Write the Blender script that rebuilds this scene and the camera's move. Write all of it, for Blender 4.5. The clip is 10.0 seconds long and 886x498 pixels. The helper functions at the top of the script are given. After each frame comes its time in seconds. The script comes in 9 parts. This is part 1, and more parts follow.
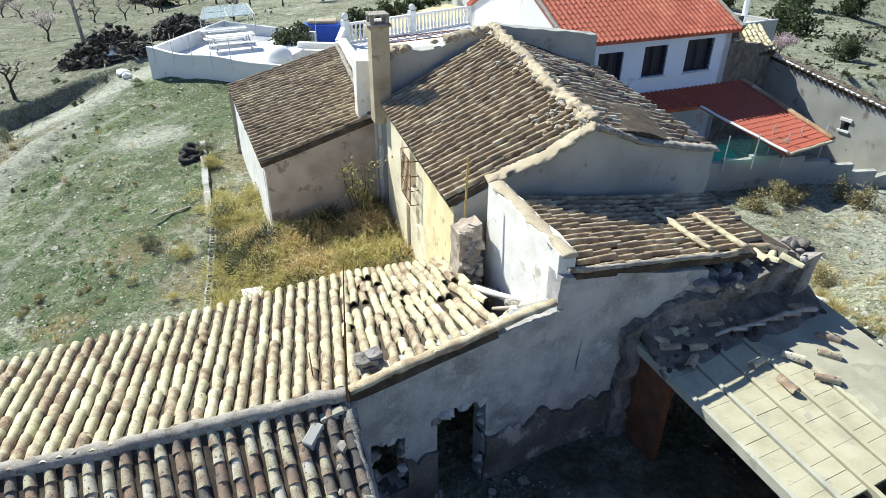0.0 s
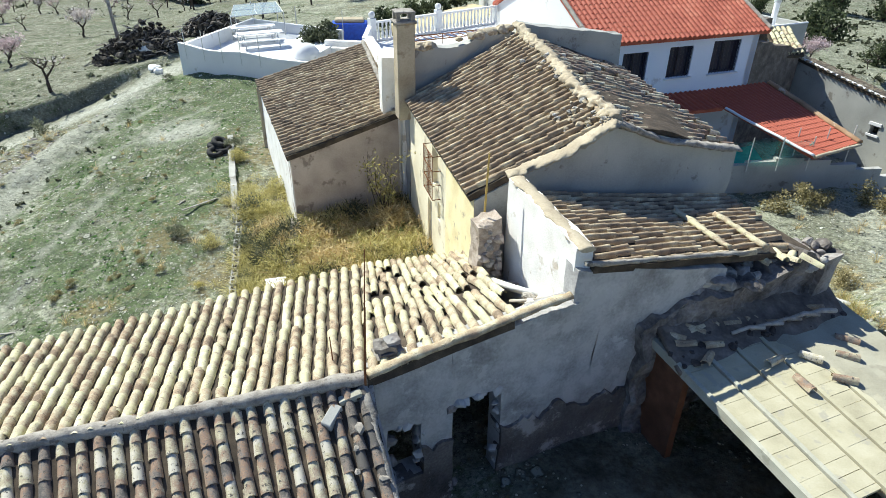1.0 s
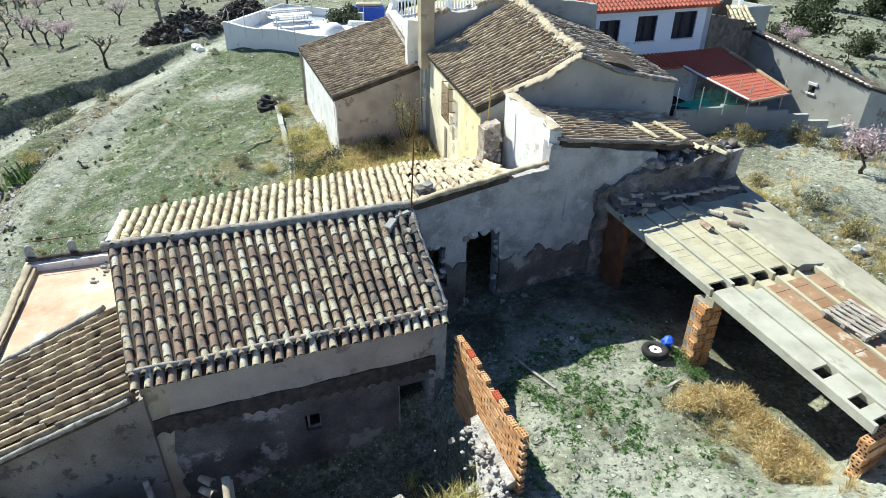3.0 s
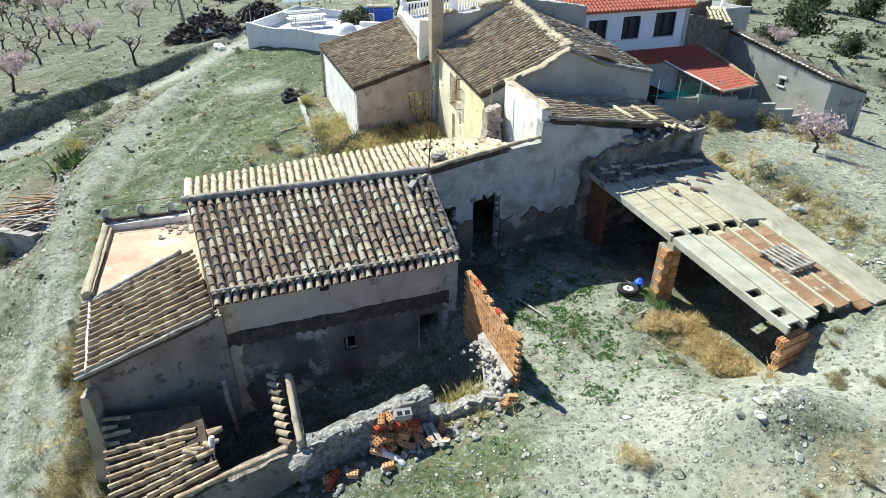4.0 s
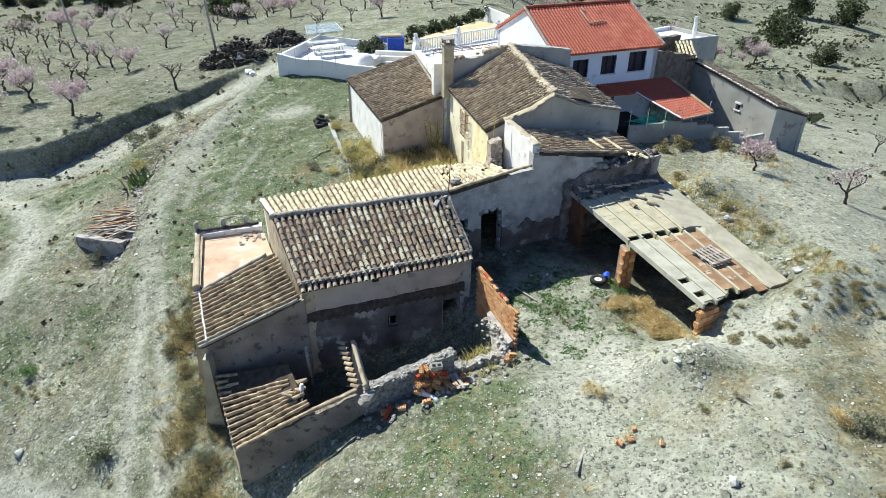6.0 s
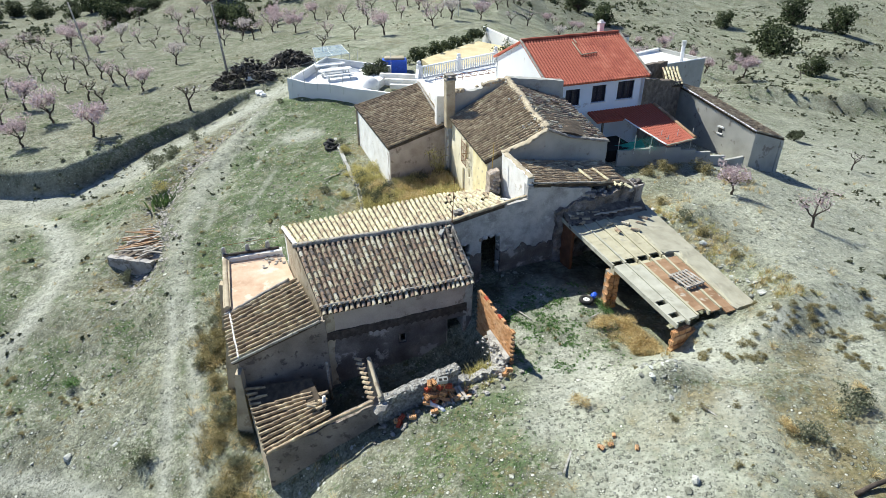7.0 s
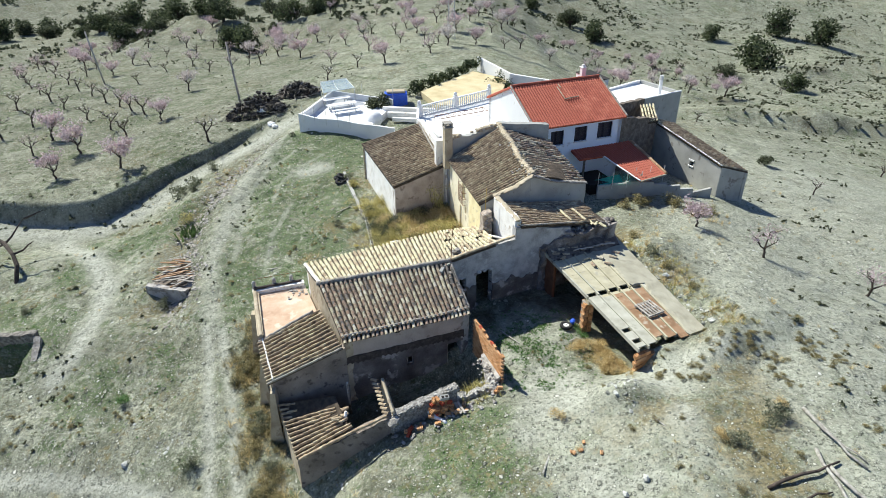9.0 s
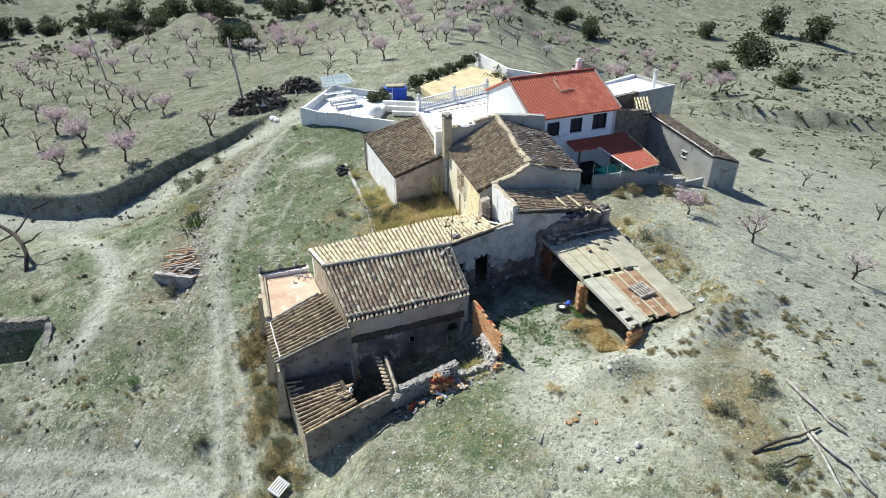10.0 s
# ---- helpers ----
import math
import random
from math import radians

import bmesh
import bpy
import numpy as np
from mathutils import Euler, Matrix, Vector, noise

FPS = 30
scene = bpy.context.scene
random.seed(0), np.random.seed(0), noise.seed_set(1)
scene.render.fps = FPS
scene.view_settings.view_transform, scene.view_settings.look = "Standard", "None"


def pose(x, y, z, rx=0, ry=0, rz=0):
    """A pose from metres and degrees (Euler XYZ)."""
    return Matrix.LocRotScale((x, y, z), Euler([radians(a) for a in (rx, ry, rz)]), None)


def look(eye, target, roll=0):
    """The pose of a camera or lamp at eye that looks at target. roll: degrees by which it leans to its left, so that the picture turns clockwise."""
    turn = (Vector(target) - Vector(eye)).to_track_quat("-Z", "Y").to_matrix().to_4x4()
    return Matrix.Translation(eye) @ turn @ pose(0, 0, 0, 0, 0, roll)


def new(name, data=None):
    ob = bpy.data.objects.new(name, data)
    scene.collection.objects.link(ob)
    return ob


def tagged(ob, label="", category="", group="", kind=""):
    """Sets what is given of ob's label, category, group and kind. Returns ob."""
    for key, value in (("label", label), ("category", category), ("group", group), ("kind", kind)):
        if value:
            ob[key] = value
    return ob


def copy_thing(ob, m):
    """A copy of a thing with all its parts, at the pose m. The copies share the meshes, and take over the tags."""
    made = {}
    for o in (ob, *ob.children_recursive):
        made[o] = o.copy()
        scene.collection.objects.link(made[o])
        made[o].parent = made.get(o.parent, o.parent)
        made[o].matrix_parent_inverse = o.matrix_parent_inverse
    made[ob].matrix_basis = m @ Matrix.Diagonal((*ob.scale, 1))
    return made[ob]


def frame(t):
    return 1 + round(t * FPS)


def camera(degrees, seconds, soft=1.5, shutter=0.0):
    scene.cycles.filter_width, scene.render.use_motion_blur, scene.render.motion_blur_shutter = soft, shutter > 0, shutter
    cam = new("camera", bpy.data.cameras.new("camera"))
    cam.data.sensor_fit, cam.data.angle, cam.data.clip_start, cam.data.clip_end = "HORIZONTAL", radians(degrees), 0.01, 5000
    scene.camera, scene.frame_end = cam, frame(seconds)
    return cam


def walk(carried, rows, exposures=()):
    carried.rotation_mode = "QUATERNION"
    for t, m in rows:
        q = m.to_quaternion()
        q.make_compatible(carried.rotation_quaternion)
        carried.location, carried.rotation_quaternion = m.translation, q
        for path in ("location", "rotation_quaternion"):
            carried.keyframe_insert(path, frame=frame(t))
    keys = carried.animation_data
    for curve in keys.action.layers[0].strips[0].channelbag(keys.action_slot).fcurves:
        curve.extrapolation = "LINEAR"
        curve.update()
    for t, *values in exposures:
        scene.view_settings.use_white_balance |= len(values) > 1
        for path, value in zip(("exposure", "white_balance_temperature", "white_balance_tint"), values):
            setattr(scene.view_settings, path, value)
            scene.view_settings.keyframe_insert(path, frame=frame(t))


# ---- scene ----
cam = camera(69.7, 10.0, soft=0.6)
PATH = [
    (0, (0.053, 0.022, 9.865), (0.036, 1.738, 8.839), 0.5),
    (0.5, (0.096, 0.006, 9.871), (0.025, 1.722, 8.845), 0.6),
    (1, (0.103, -0.252, 9.834), (0.018, 1.463, 8.81), 0.6),
    (1.5, (0.128, -1.105, 9.768), (0.037, 0.61, 8.743), 0.5),
    (2, (0.146, -2.647, 9.663), (0.052, -0.932, 8.638), 0.6),
    (2.5, (0.11, -4.464, 9.744), (0.017, -2.749, 8.719), 0.6),
    (4, (-0.043, -9.902, 10.541), (-0.138, -8.184, 9.522), 0.5),
    (4.5, (-0.139, -11.475, 10.999), (-0.233, -9.757, 9.98), 0.4),
    (5, (-0.269, -12.918, 11.758), (-0.36, -11.199, 10.739), 0.3),
    (5.5, (-0.359, -14.155, 12.701), (-0.45, -12.437, 11.683), 0.2),
    (7, (-0.539, -17.187, 16.077), (-0.628, -15.467, 15.06), -0.1),
    (7.5, (-0.549, -18.025, 17.238), (-0.637, -16.306, 16.22), -0.2),
    (8, (-0.537, -18.815, 18.4), (-0.623, -17.096, 17.382), -0.3),
    (8.5, (-0.491, -19.674, 19.506), (-0.574, -17.954, 18.489), -0.4),
    (9, (-0.475, -20.426, 19.963), (-0.558, -18.704, 18.948), -0.5),
    (9.5, (-0.492, -21.133, 19.96), (-0.571, -19.412, 18.944), -0.5),
    (10, (-0.563, -21.872, 19.927), (-0.638, -20.152, 18.91), -0.5),
]
walk(cam, [(t, look(eye, target, roll)) for t, eye, target, roll in PATH], ((0, 0.65, 6480, 2), (2.5, 0.74, 6450, 0), (5, 0.65, 6480, 2), (10, 0.52, 6500, 4)))

# ---- daylight ----
SUN_DIR = Vector((-0.76, 0.65, 0.0)).normalized()      # where the sun stands, on the plan
SUN_UP = 45.0
world = bpy.data.worlds.new("sky")
scene.world = world
world.use_nodes = True
sky = world.node_tree.nodes.new("ShaderNodeTexSky")
sky.sky_type, sky.sun_disc = "NISHITA", False
sky.sun_elevation = radians(SUN_UP)
sky.sun_rotation = math.atan2(SUN_DIR.x, SUN_DIR.y)
sky.altitude, sky.dust_density, sky.ozone_density = 600, 0.25, 2.0
back = world.node_tree.nodes["Background"]
deep = world.node_tree.nodes.new("ShaderNodeMix")
deep.data_type, deep.blend_type = "RGBA", "MULTIPLY"
deep.inputs["Factor"].default_value = 1.0
deep.inputs["B"].default_value = (0.88, 0.95, 1.22, 1)          # a deep blue, very clear sky
world.node_tree.links.new(sky.outputs[0], deep.inputs["A"])
world.node_tree.links.new(deep.outputs["Result"], back.inputs["Color"])
back.inputs["Strength"].default_value = 0.075
sun_data = bpy.data.lights.new("sun", "SUN")
sun_data.energy, sun_data.angle, sun_data.color = 5.0, radians(0.5), (1.0, 0.975, 0.92)
sun = new("sun", sun_data)
sun_way = Vector((SUN_DIR.x * math.cos(radians(SUN_UP)), SUN_DIR.y * math.cos(radians(SUN_UP)), math.sin(radians(SUN_UP))))
sun.matrix_world = look(Vector((0, 0, 40)) + sun_way * 20, (0, 0, 40))

# ---- materials ----
def material(name, stops, scale=3.0, rough=0.9, bump=0.3, fine=40.0, metal=0.0, per_object=0.0, per_island=0.0, stain=None, coords="Object", detail=6.0, gloss=0.3, bump_dist=0.02):
    """A weathered surface: a colour ramp over large and fine noise, with optional spread per object or island and stains."""
    m = bpy.data.materials.new(name)
    m.use_nodes = True
    nt = m.node_tree
    n, l = nt.nodes, nt.links
    b = n["Principled BSDF"]
    b.inputs["Roughness"].default_value, b.inputs["Metallic"].default_value = rough, metal
    b.inputs["Specular IOR Level"].default_value = gloss
    tc = n.new("ShaderNodeTexCoord")
    geo = n.new("ShaderNodeNewGeometry")
    src = geo.outputs["Position"] if coords == "World" else tc.outputs["Object"]
    big = n.new("ShaderNodeTexNoise")
    big.inputs["Scale"].default_value, big.inputs["Detail"].default_value = scale, detail
    small = n.new("ShaderNodeTexNoise")
    small.inputs["Scale"].default_value, small.inputs["Detail"].default_value = fine, 4.0
    for t in (big, small):
        l.new(src, t.inputs["Vector"])
    mix = n.new("ShaderNodeMath")
    mix.operation = "MULTIPLY_ADD"
    l.new(small.outputs["Fac"], mix.inputs[0])
    mix.inputs[1].default_value = 0.5
    add = n.new("ShaderNodeMath")
    add.operation = "MULTIPLY_ADD"
    l.new(big.outputs["Fac"], add.inputs[0])
    add.inputs[1].default_value, add.inputs[2].default_value = 1.3, -0.4
    l.new(add.outputs[0], mix.inputs[2])
    fac = mix.outputs[0]
    for amount, sock in ((per_object, "obj"), (per_island, "isl")):
        if amount:
            rnd = n.new("ShaderNodeObjectInfo").outputs["Random"] if sock == "obj" else geo.outputs["Random Per Island"]
            p = n.new("ShaderNodeMath")
            p.operation = "MULTIPLY_ADD"
            l.new(rnd, p.inputs[0])
            p.inputs[1].default_value = amount
            q = n.new("ShaderNodeMath")
            q.operation = "SUBTRACT"
            l.new(fac, q.inputs[0])
            q.inputs[1].default_value = amount * 0.5
            l.new(q.outputs[0], p.inputs[2])
            fac = p.outputs[0]
    ramp = n.new("ShaderNodeValToRGB")
    l.new(fac, ramp.inputs["Fac"])
    els = ramp.color_ramp.elements
    for i, c in enumerate(stops):
        at = i / max(1, len(stops) - 1) * 0.7 + 0.15
        e = els[i] if i < 2 else els.new(at)
        e.position, e.color = at, (*c, 1)
    col = ramp.outputs["Color"]
    if stain:
        colour, amount, sc = stain
        st = n.new("ShaderNodeTexNoise")
        st.inputs["Scale"].default_value, st.inputs["Detail"].default_value, st.inputs["Roughness"].default_value = sc, 8.0, 0.65
        l.new(src, st.inputs["Vector"])
        rr = n.new("ShaderNodeMapRange")
        rr.inputs["From Min"].default_value, rr.inputs["From Max"].default_value = 0.645 - amount * 0.27, 0.69 - amount * 0.25
        l.new(st.outputs["Fac"], rr.inputs["Value"])
        mx = n.new("ShaderNodeMix")
        mx.data_type = "RGBA"
        l.new(rr.outputs[0], mx.inputs["Factor"])
        l.new(col, mx.inputs["A"])
        mx.inputs["B"].default_value = (*colour, 1)
        col = mx.outputs["Result"]
    l.new(col, b.inputs["Base Color"])
    if bump:
        bp = n.new("ShaderNodeBump")
        bp.inputs["Strength"].default_value, bp.inputs["Distance"].default_value = bump, bump_dist
        l.new(mix.outputs[0], bp.inputs["Height"])
        l.new(bp.outputs[0], b.inputs["Normal"])
    return m


M = {}
# one kind of tile: the pale copy has sunlight in its colour
M["tile_pale"] = material("pale_lit_clay_tile", [(0.22, 0.165, 0.115), (0.4, 0.3, 0.2), (0.43, 0.375, 0.265), (0.56, 0.5, 0.335), (0.55, 0.53, 0.32), (0.68, 0.61, 0.45)], 5, 0.92, 0.7, 40, per_object=0.55, per_island=0.45, stain=((0.2, 0.165, 0.115), 0.12, 16), coords="World")
# the dark copy has lichen, dirt and weaker light in its colour
M["tile_dark"] = material("lichen_and_shade_clay_tile", [(0.12, 0.11, 0.1), (0.23, 0.195, 0.165), (0.31, 0.2, 0.135), (0.37, 0.3, 0.225), (0.5, 0.45, 0.3), (0.6, 0.55, 0.45)], 4, 0.92, 0.7, 45, per_object=0.6, per_island=0.45, stain=((0.1, 0.09, 0.08), 0.25, 15), coords="World")
M["tile_brown"] = material("brown_clay_tile", [(0.13, 0.1, 0.072), (0.27, 0.21, 0.145), (0.36, 0.27, 0.18), (0.5, 0.41, 0.27), (0.66, 0.58, 0.41)], 4, 0.92, 0.6, 45, per_object=0.26, per_island=0.22, stain=((0.12, 0.1, 0.075), 0.12, 16), coords="World")
M["tile_red"] = material("new_red_roof_tile", [(0.3, 0.062, 0.036), (0.43, 0.105, 0.06), (0.52, 0.17, 0.105)], 1.5, 0.7, 0.15, 50, per_island=0.25, gloss=0.4)
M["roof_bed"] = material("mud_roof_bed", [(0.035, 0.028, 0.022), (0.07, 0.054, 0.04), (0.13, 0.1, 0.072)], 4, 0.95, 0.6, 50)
M["plaster_grey"] = material("grey_lime_plaster", [(0.27, 0.245, 0.225), (0.42, 0.39, 0.36), (0.56, 0.53, 0.49)], 1.6, 0.95, 0.8, 25, stain=((0.24, 0.21, 0.185), 0.4, 2.2))
M["plaster_mud"] = material("flaking_whitewash_over_mud", [(0.24, 0.23, 0.222), (0.42, 0.41, 0.4), (0.56, 0.55, 0.54)], 1.6, 0.95, 1.0, 18, stain=((0.5, 0.49, 0.475), 0.35, 3.2))
M["plaster_white"] = material("old_whitewash", [(0.72, 0.69, 0.63), (0.86, 0.84, 0.8), (0.9, 0.89, 0.86)], 1.5, 0.92, 0.5, 30, stain=((0.6, 0.53, 0.44), 0.15, 1.3))
M["plaster_yellow"] = material("pale_yellow_paint", [(0.7, 0.58, 0.32), (0.84, 0.74, 0.45), (0.88, 0.8, 0.55)], 1.5, 0.9, 0.3, 30, stain=((0.5, 0.42, 0.3), 0.2, 2.5))
M["plaster_cream"] = material("cream_limewash", [(0.68, 0.6, 0.42), (0.8, 0.73, 0.54), (0.86, 0.8, 0.64)], 1.2, 0.92, 0.3, 30, stain=((0.52, 0.44, 0.32), 0.2, 2.0))
M["plaster_beige"] = material("beige_mud_render", [(0.3, 0.24, 0.17), (0.46, 0.39, 0.28), (0.58, 0.51, 0.39)], 1.2, 0.95, 0.45, 28, stain=((0.34, 0.27, 0.19), 0.3, 1.2))
M["plaster_pink"] = material("sun_faded_pinkish_render", [(0.32, 0.26, 0.22), (0.45, 0.38, 0.33), (0.55, 0.48, 0.42)], 1.3, 0.95, 0.5, 28, stain=((0.27, 0.22, 0.19), 0.25, 1.8))
# smoke stain in the roofless room; painted shade on the yard wall feet
M["plaster_soot_shade"] = material("smoke_stain_and_shade_plaster", [(0.06, 0.052, 0.046), (0.15, 0.13, 0.118), (0.29, 0.26, 0.24)], 1.1, 0.95, 0.7, 22, stain=((0.4, 0.365, 0.34), 0.3, 1.0))
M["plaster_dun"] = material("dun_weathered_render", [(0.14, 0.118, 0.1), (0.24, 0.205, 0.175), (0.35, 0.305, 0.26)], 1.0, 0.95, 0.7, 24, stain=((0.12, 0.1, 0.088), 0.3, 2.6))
M["lime_rubble"] = material("lime_mortared_rubble", [(0.15, 0.14, 0.125), (0.37, 0.355, 0.325), (0.62, 0.6, 0.56)], 9, 0.95, 1.0, 36, bump_dist=0.06, per_object=0.3, per_island=0.2, coords="World")
M["topping"] = material("worn_mortar_topping", [(0.29, 0.27, 0.2), (0.39, 0.365, 0.28), (0.46, 0.435, 0.34)], 1.2, 0.93, 0.6, 40, stain=((0.33, 0.305, 0.235), 0.3, 1.6), coords="World")
M["cement"] = material("grey_cement_render", [(0.3, 0.295, 0.27), (0.41, 0.405, 0.375), (0.48, 0.475, 0.44)], 0.8, 0.92, 0.25, 30, stain=((0.24, 0.22, 0.2), 0.2, 1.2))
# white paint with the blue cast of open shade mixed into its colour
M["white_blue_shade"] = material("white_paint_with_blue_shade", [(0.7, 0.76, 0.87), (0.76, 0.82, 0.92), (0.8, 0.85, 0.94)], 0.7, 0.75, 0.12, 30, stain=((0.6, 0.62, 0.68), 0.1, 1.3))
M["white_paint"] = material("white_wall_paint", [(0.74, 0.74, 0.73), (0.8, 0.8, 0.79), (0.84, 0.84, 0.83)], 0.7, 0.75, 0.12, 30, stain=((0.62, 0.6, 0.56), 0.1, 1.3))
# brown brick darkened in colour to deepen the shade under the shed roof
M["brick_in_shade"] = material("shade_darkened_brick", [(0.1, 0.045, 0.025), (0.17, 0.075, 0.04), (0.24, 0.11, 0.06)], 3, 0.92, 0.5, 40)
M["ruin_mass"] = material("weathered_rubble_mass", [(0.07, 0.06, 0.055), (0.17, 0.15, 0.135), (0.3, 0.27, 0.25), (0.42, 0.4, 0.37)], 2.2, 0.96, 1.0, 14, per_object=0.3, bump_dist=0.06, coords="World")
M["rubble"] = material("rubble_stone", [(0.13, 0.115, 0.1), (0.3, 0.275, 0.24), (0.48, 0.45, 0.41)], 5, 0.95, 1.0, 22, bump_dist=0.05, per_object=0.4, per_island=0.3, coords="World")
M["brick"] = material("hollow_red_brick", [(0.42, 0.18, 0.075), (0.58, 0.29, 0.125), (0.68, 0.4, 0.21)], 3, 0.9, 0.3, 60, per_object=0.4, per_island=0.3, coords="World")
M["brick_red"] = material("red_brick_face", [(0.42, 0.07, 0.035), (0.55, 0.11, 0.05)], 3, 0.9, 0.3, 60)
M["mortar"] = material("cement_mortar", [(0.2, 0.18, 0.155), (0.33, 0.3, 0.26), (0.45, 0.415, 0.365)], 5, 0.95, 1.0, 40, stain=((0.19, 0.165, 0.14), 0.3, 6))
M["board"] = material("cream_ceiling_board", [(0.36, 0.325, 0.225), (0.47, 0.43, 0.3), (0.54, 0.5, 0.365)], 2, 0.9, 0.25, 40, per_object=0.12, stain=((0.4, 0.37, 0.29), 0.2, 3), coords="World")
M["concrete"] = material("pale_concrete", [(0.33, 0.315, 0.245), (0.46, 0.445, 0.36), (0.55, 0.535, 0.445)], 2, 0.9, 0.5, 60, stain=((0.38, 0.365, 0.29), 0.25, 2.5), coords="World")
M["terracotta"] = material("terracotta_board", [(0.23, 0.135, 0.075), (0.33, 0.2, 0.115), (0.43, 0.285, 0.175)], 1.5, 0.9, 0.35, 45, per_object=0.18, stain=((0.5, 0.42, 0.32), 0.25, 3), coords="World")
M["wood"] = material("weathered_grey_wood", [(0.2, 0.17, 0.14), (0.4, 0.36, 0.31), (0.56, 0.52, 0.46)], 4, 0.9, 0.5, 60, per_object=0.3, coords="World")
M["bark"] = material("dark_almond_bark", [(0.03, 0.024, 0.02), (0.07, 0.055, 0.045), (0.13, 0.1, 0.08)], 6, 0.95, 0.6, 40)
M["rubber"] = material("dusty_tyre_rubber", [(0.012, 0.012, 0.012), (0.03, 0.03, 0.03), (0.07, 0.065, 0.06)], 5, 0.85, 0.3, 50)
M["steel"] = material("painted_steel", [(0.55, 0.55, 0.53), (0.68, 0.68, 0.66)], 5, 0.5, 0.1, 50, metal=0.3)
M["rust"] = material("rusty_iron", [(0.1, 0.04, 0.02), (0.22, 0.09, 0.04), (0.3, 0.15, 0.07)], 8, 0.85, 0.4, 60, metal=0.3)
# near-black painted in for the shade inside holes; also the wheel hub
M["dark"] = material("dark_interior", [(0.02, 0.018, 0.016), (0.04, 0.035, 0.03)], 3, 0.95, 0.2, 30)
M["terrace_floor"] = material("worn_pink_cement", [(0.46, 0.3, 0.2), (0.6, 0.43, 0.31), (0.68, 0.54, 0.42)], 1.6, 0.92, 0.4, 30, stain=((0.68, 0.58, 0.46), 0.4, 1.2))
M["pink_masonry"] = material("pinkish_rubble_masonry", [(0.24, 0.19, 0.15), (0.42, 0.35, 0.29), (0.58, 0.51, 0.44)], 5, 0.95, 0.8, 30)
M["shade_net"] = material("blue_shade_net", [(0.3, 0.4, 0.47), (0.4, 0.5, 0.57)], 6, 0.7, 0.2, 60)
M["shade_net"].node_tree.nodes["Principled BSDF"].inputs["Alpha"].default_value = 0.35
M["navy"] = material("dark_navy_paint", [(0.012, 0.014, 0.035), (0.02, 0.024, 0.05)], 4, 0.45, 0.1, 40, gloss=0.5)
M["brown_wall"] = material("brown_earth_wall", [(0.09, 0.075, 0.062), (0.17, 0.14, 0.115), (0.29, 0.24, 0.2)], 3.2, 0.95, 0.9, 16)
M["iron"] = material("dark_iron", [(0.03, 0.028, 0.026), (0.07, 0.06, 0.05)], 8, 0.7, 0.2, 50, metal=0.4)
M["teal"] = material("teal_net", [(0.02, 0.3, 0.26), (0.06, 0.5, 0.42)], 6, 0.6, 0.2, 40)
M["sand"] = material("yellow_sand", [(0.45, 0.36, 0.2), (0.6, 0.5, 0.3), (0.68, 0.58, 0.38)], 0.7, 0.97, 0.4, 15, coords="World")
M["cane"] = material("yellow_cane", [(0.45, 0.3, 0.08), (0.6, 0.42, 0.14)], 8, 0.7, 0.2, 40)

# ---- building helpers ----
def part(name, bm, mat, parent=None, label="", smooth=False):
    """Links a bmesh as one mesh object, under its thing if one is given."""
    me = bpy.data.meshes.new(name)
    bmesh.ops.recalc_face_normals(bm, faces=bm.faces)
    bm.to_mesh(me)
    bm.free()
    for mm in (mat if isinstance(mat, (list, tuple)) else [mat]):
        me.materials.append(mm)
    if smooth:
        me.shade_smooth()
    ob = new(name, me)
    if parent:
        ob.parent = parent
    if label:
        tagged(ob, label)
    return ob


def thing(name, label, category, group="", kind="", at=(0, 0, 0)):
    ob = new(name)
    ob.empty_display_size = 0.2
    ob.location = at
    return tagged(ob, label, category, group, kind)


def shared(name, me, parent, m, label=""):
    ob = new(name, me)
    ob.parent = parent
    ob.matrix_basis = m
    if label:
        tagged(ob, label)
    return ob


def box(bm, m, sx, sy, sz, bevel=0.0):
    """A box of that size standing on the origin of the pose m."""
    r = bmesh.ops.create_cube(bm, size=1.0, matrix=m @ Matrix.Translation((0, 0, sz / 2)) @ Matrix.Diagonal((sx, sy, sz, 1)))
    if bevel:
        es = {e for v in r["verts"] for e in v.link_edges}
        bmesh.ops.bevel(bm, geom=list(es), offset=bevel, segments=1, affect="EDGES")


def tube(bm, pts, radii, sides=6, cap=True):
    """A round bar along a line of points."""
    rings = []
    for i, p in enumerate(pts):
        p = Vector(p)
        d = (Vector(pts[min(i + 1, len(pts) - 1)]) - Vector(pts[max(i - 1, 0)])).normalized()
        a = d.orthogonal().normalized() if abs(d.z) > 0.95 else d.cross(Vector((0, 0, 1))).normalized()
        b = d.cross(a)
        r = radii[i] if isinstance(radii, (list, tuple)) else radii
        rings.append([bm.verts.new(p + (a * math.cos(k / sides * math.tau) + b * math.sin(k / sides * math.tau)) * r) for k in range(sides)])
    for u, v in zip(rings, rings[1:]):
        for k in range(sides):
            bm.faces.new((u[k], u[(k + 1) % sides], v[(k + 1) % sides], v[k]))
    if cap:
        bm.faces.new(rings[0][::-1])
        bm.faces.new(rings[-1])


def wobble(p, size=1.0, amount=0.02):
    return noise.noise_vector(Vector(p) / size) * amount


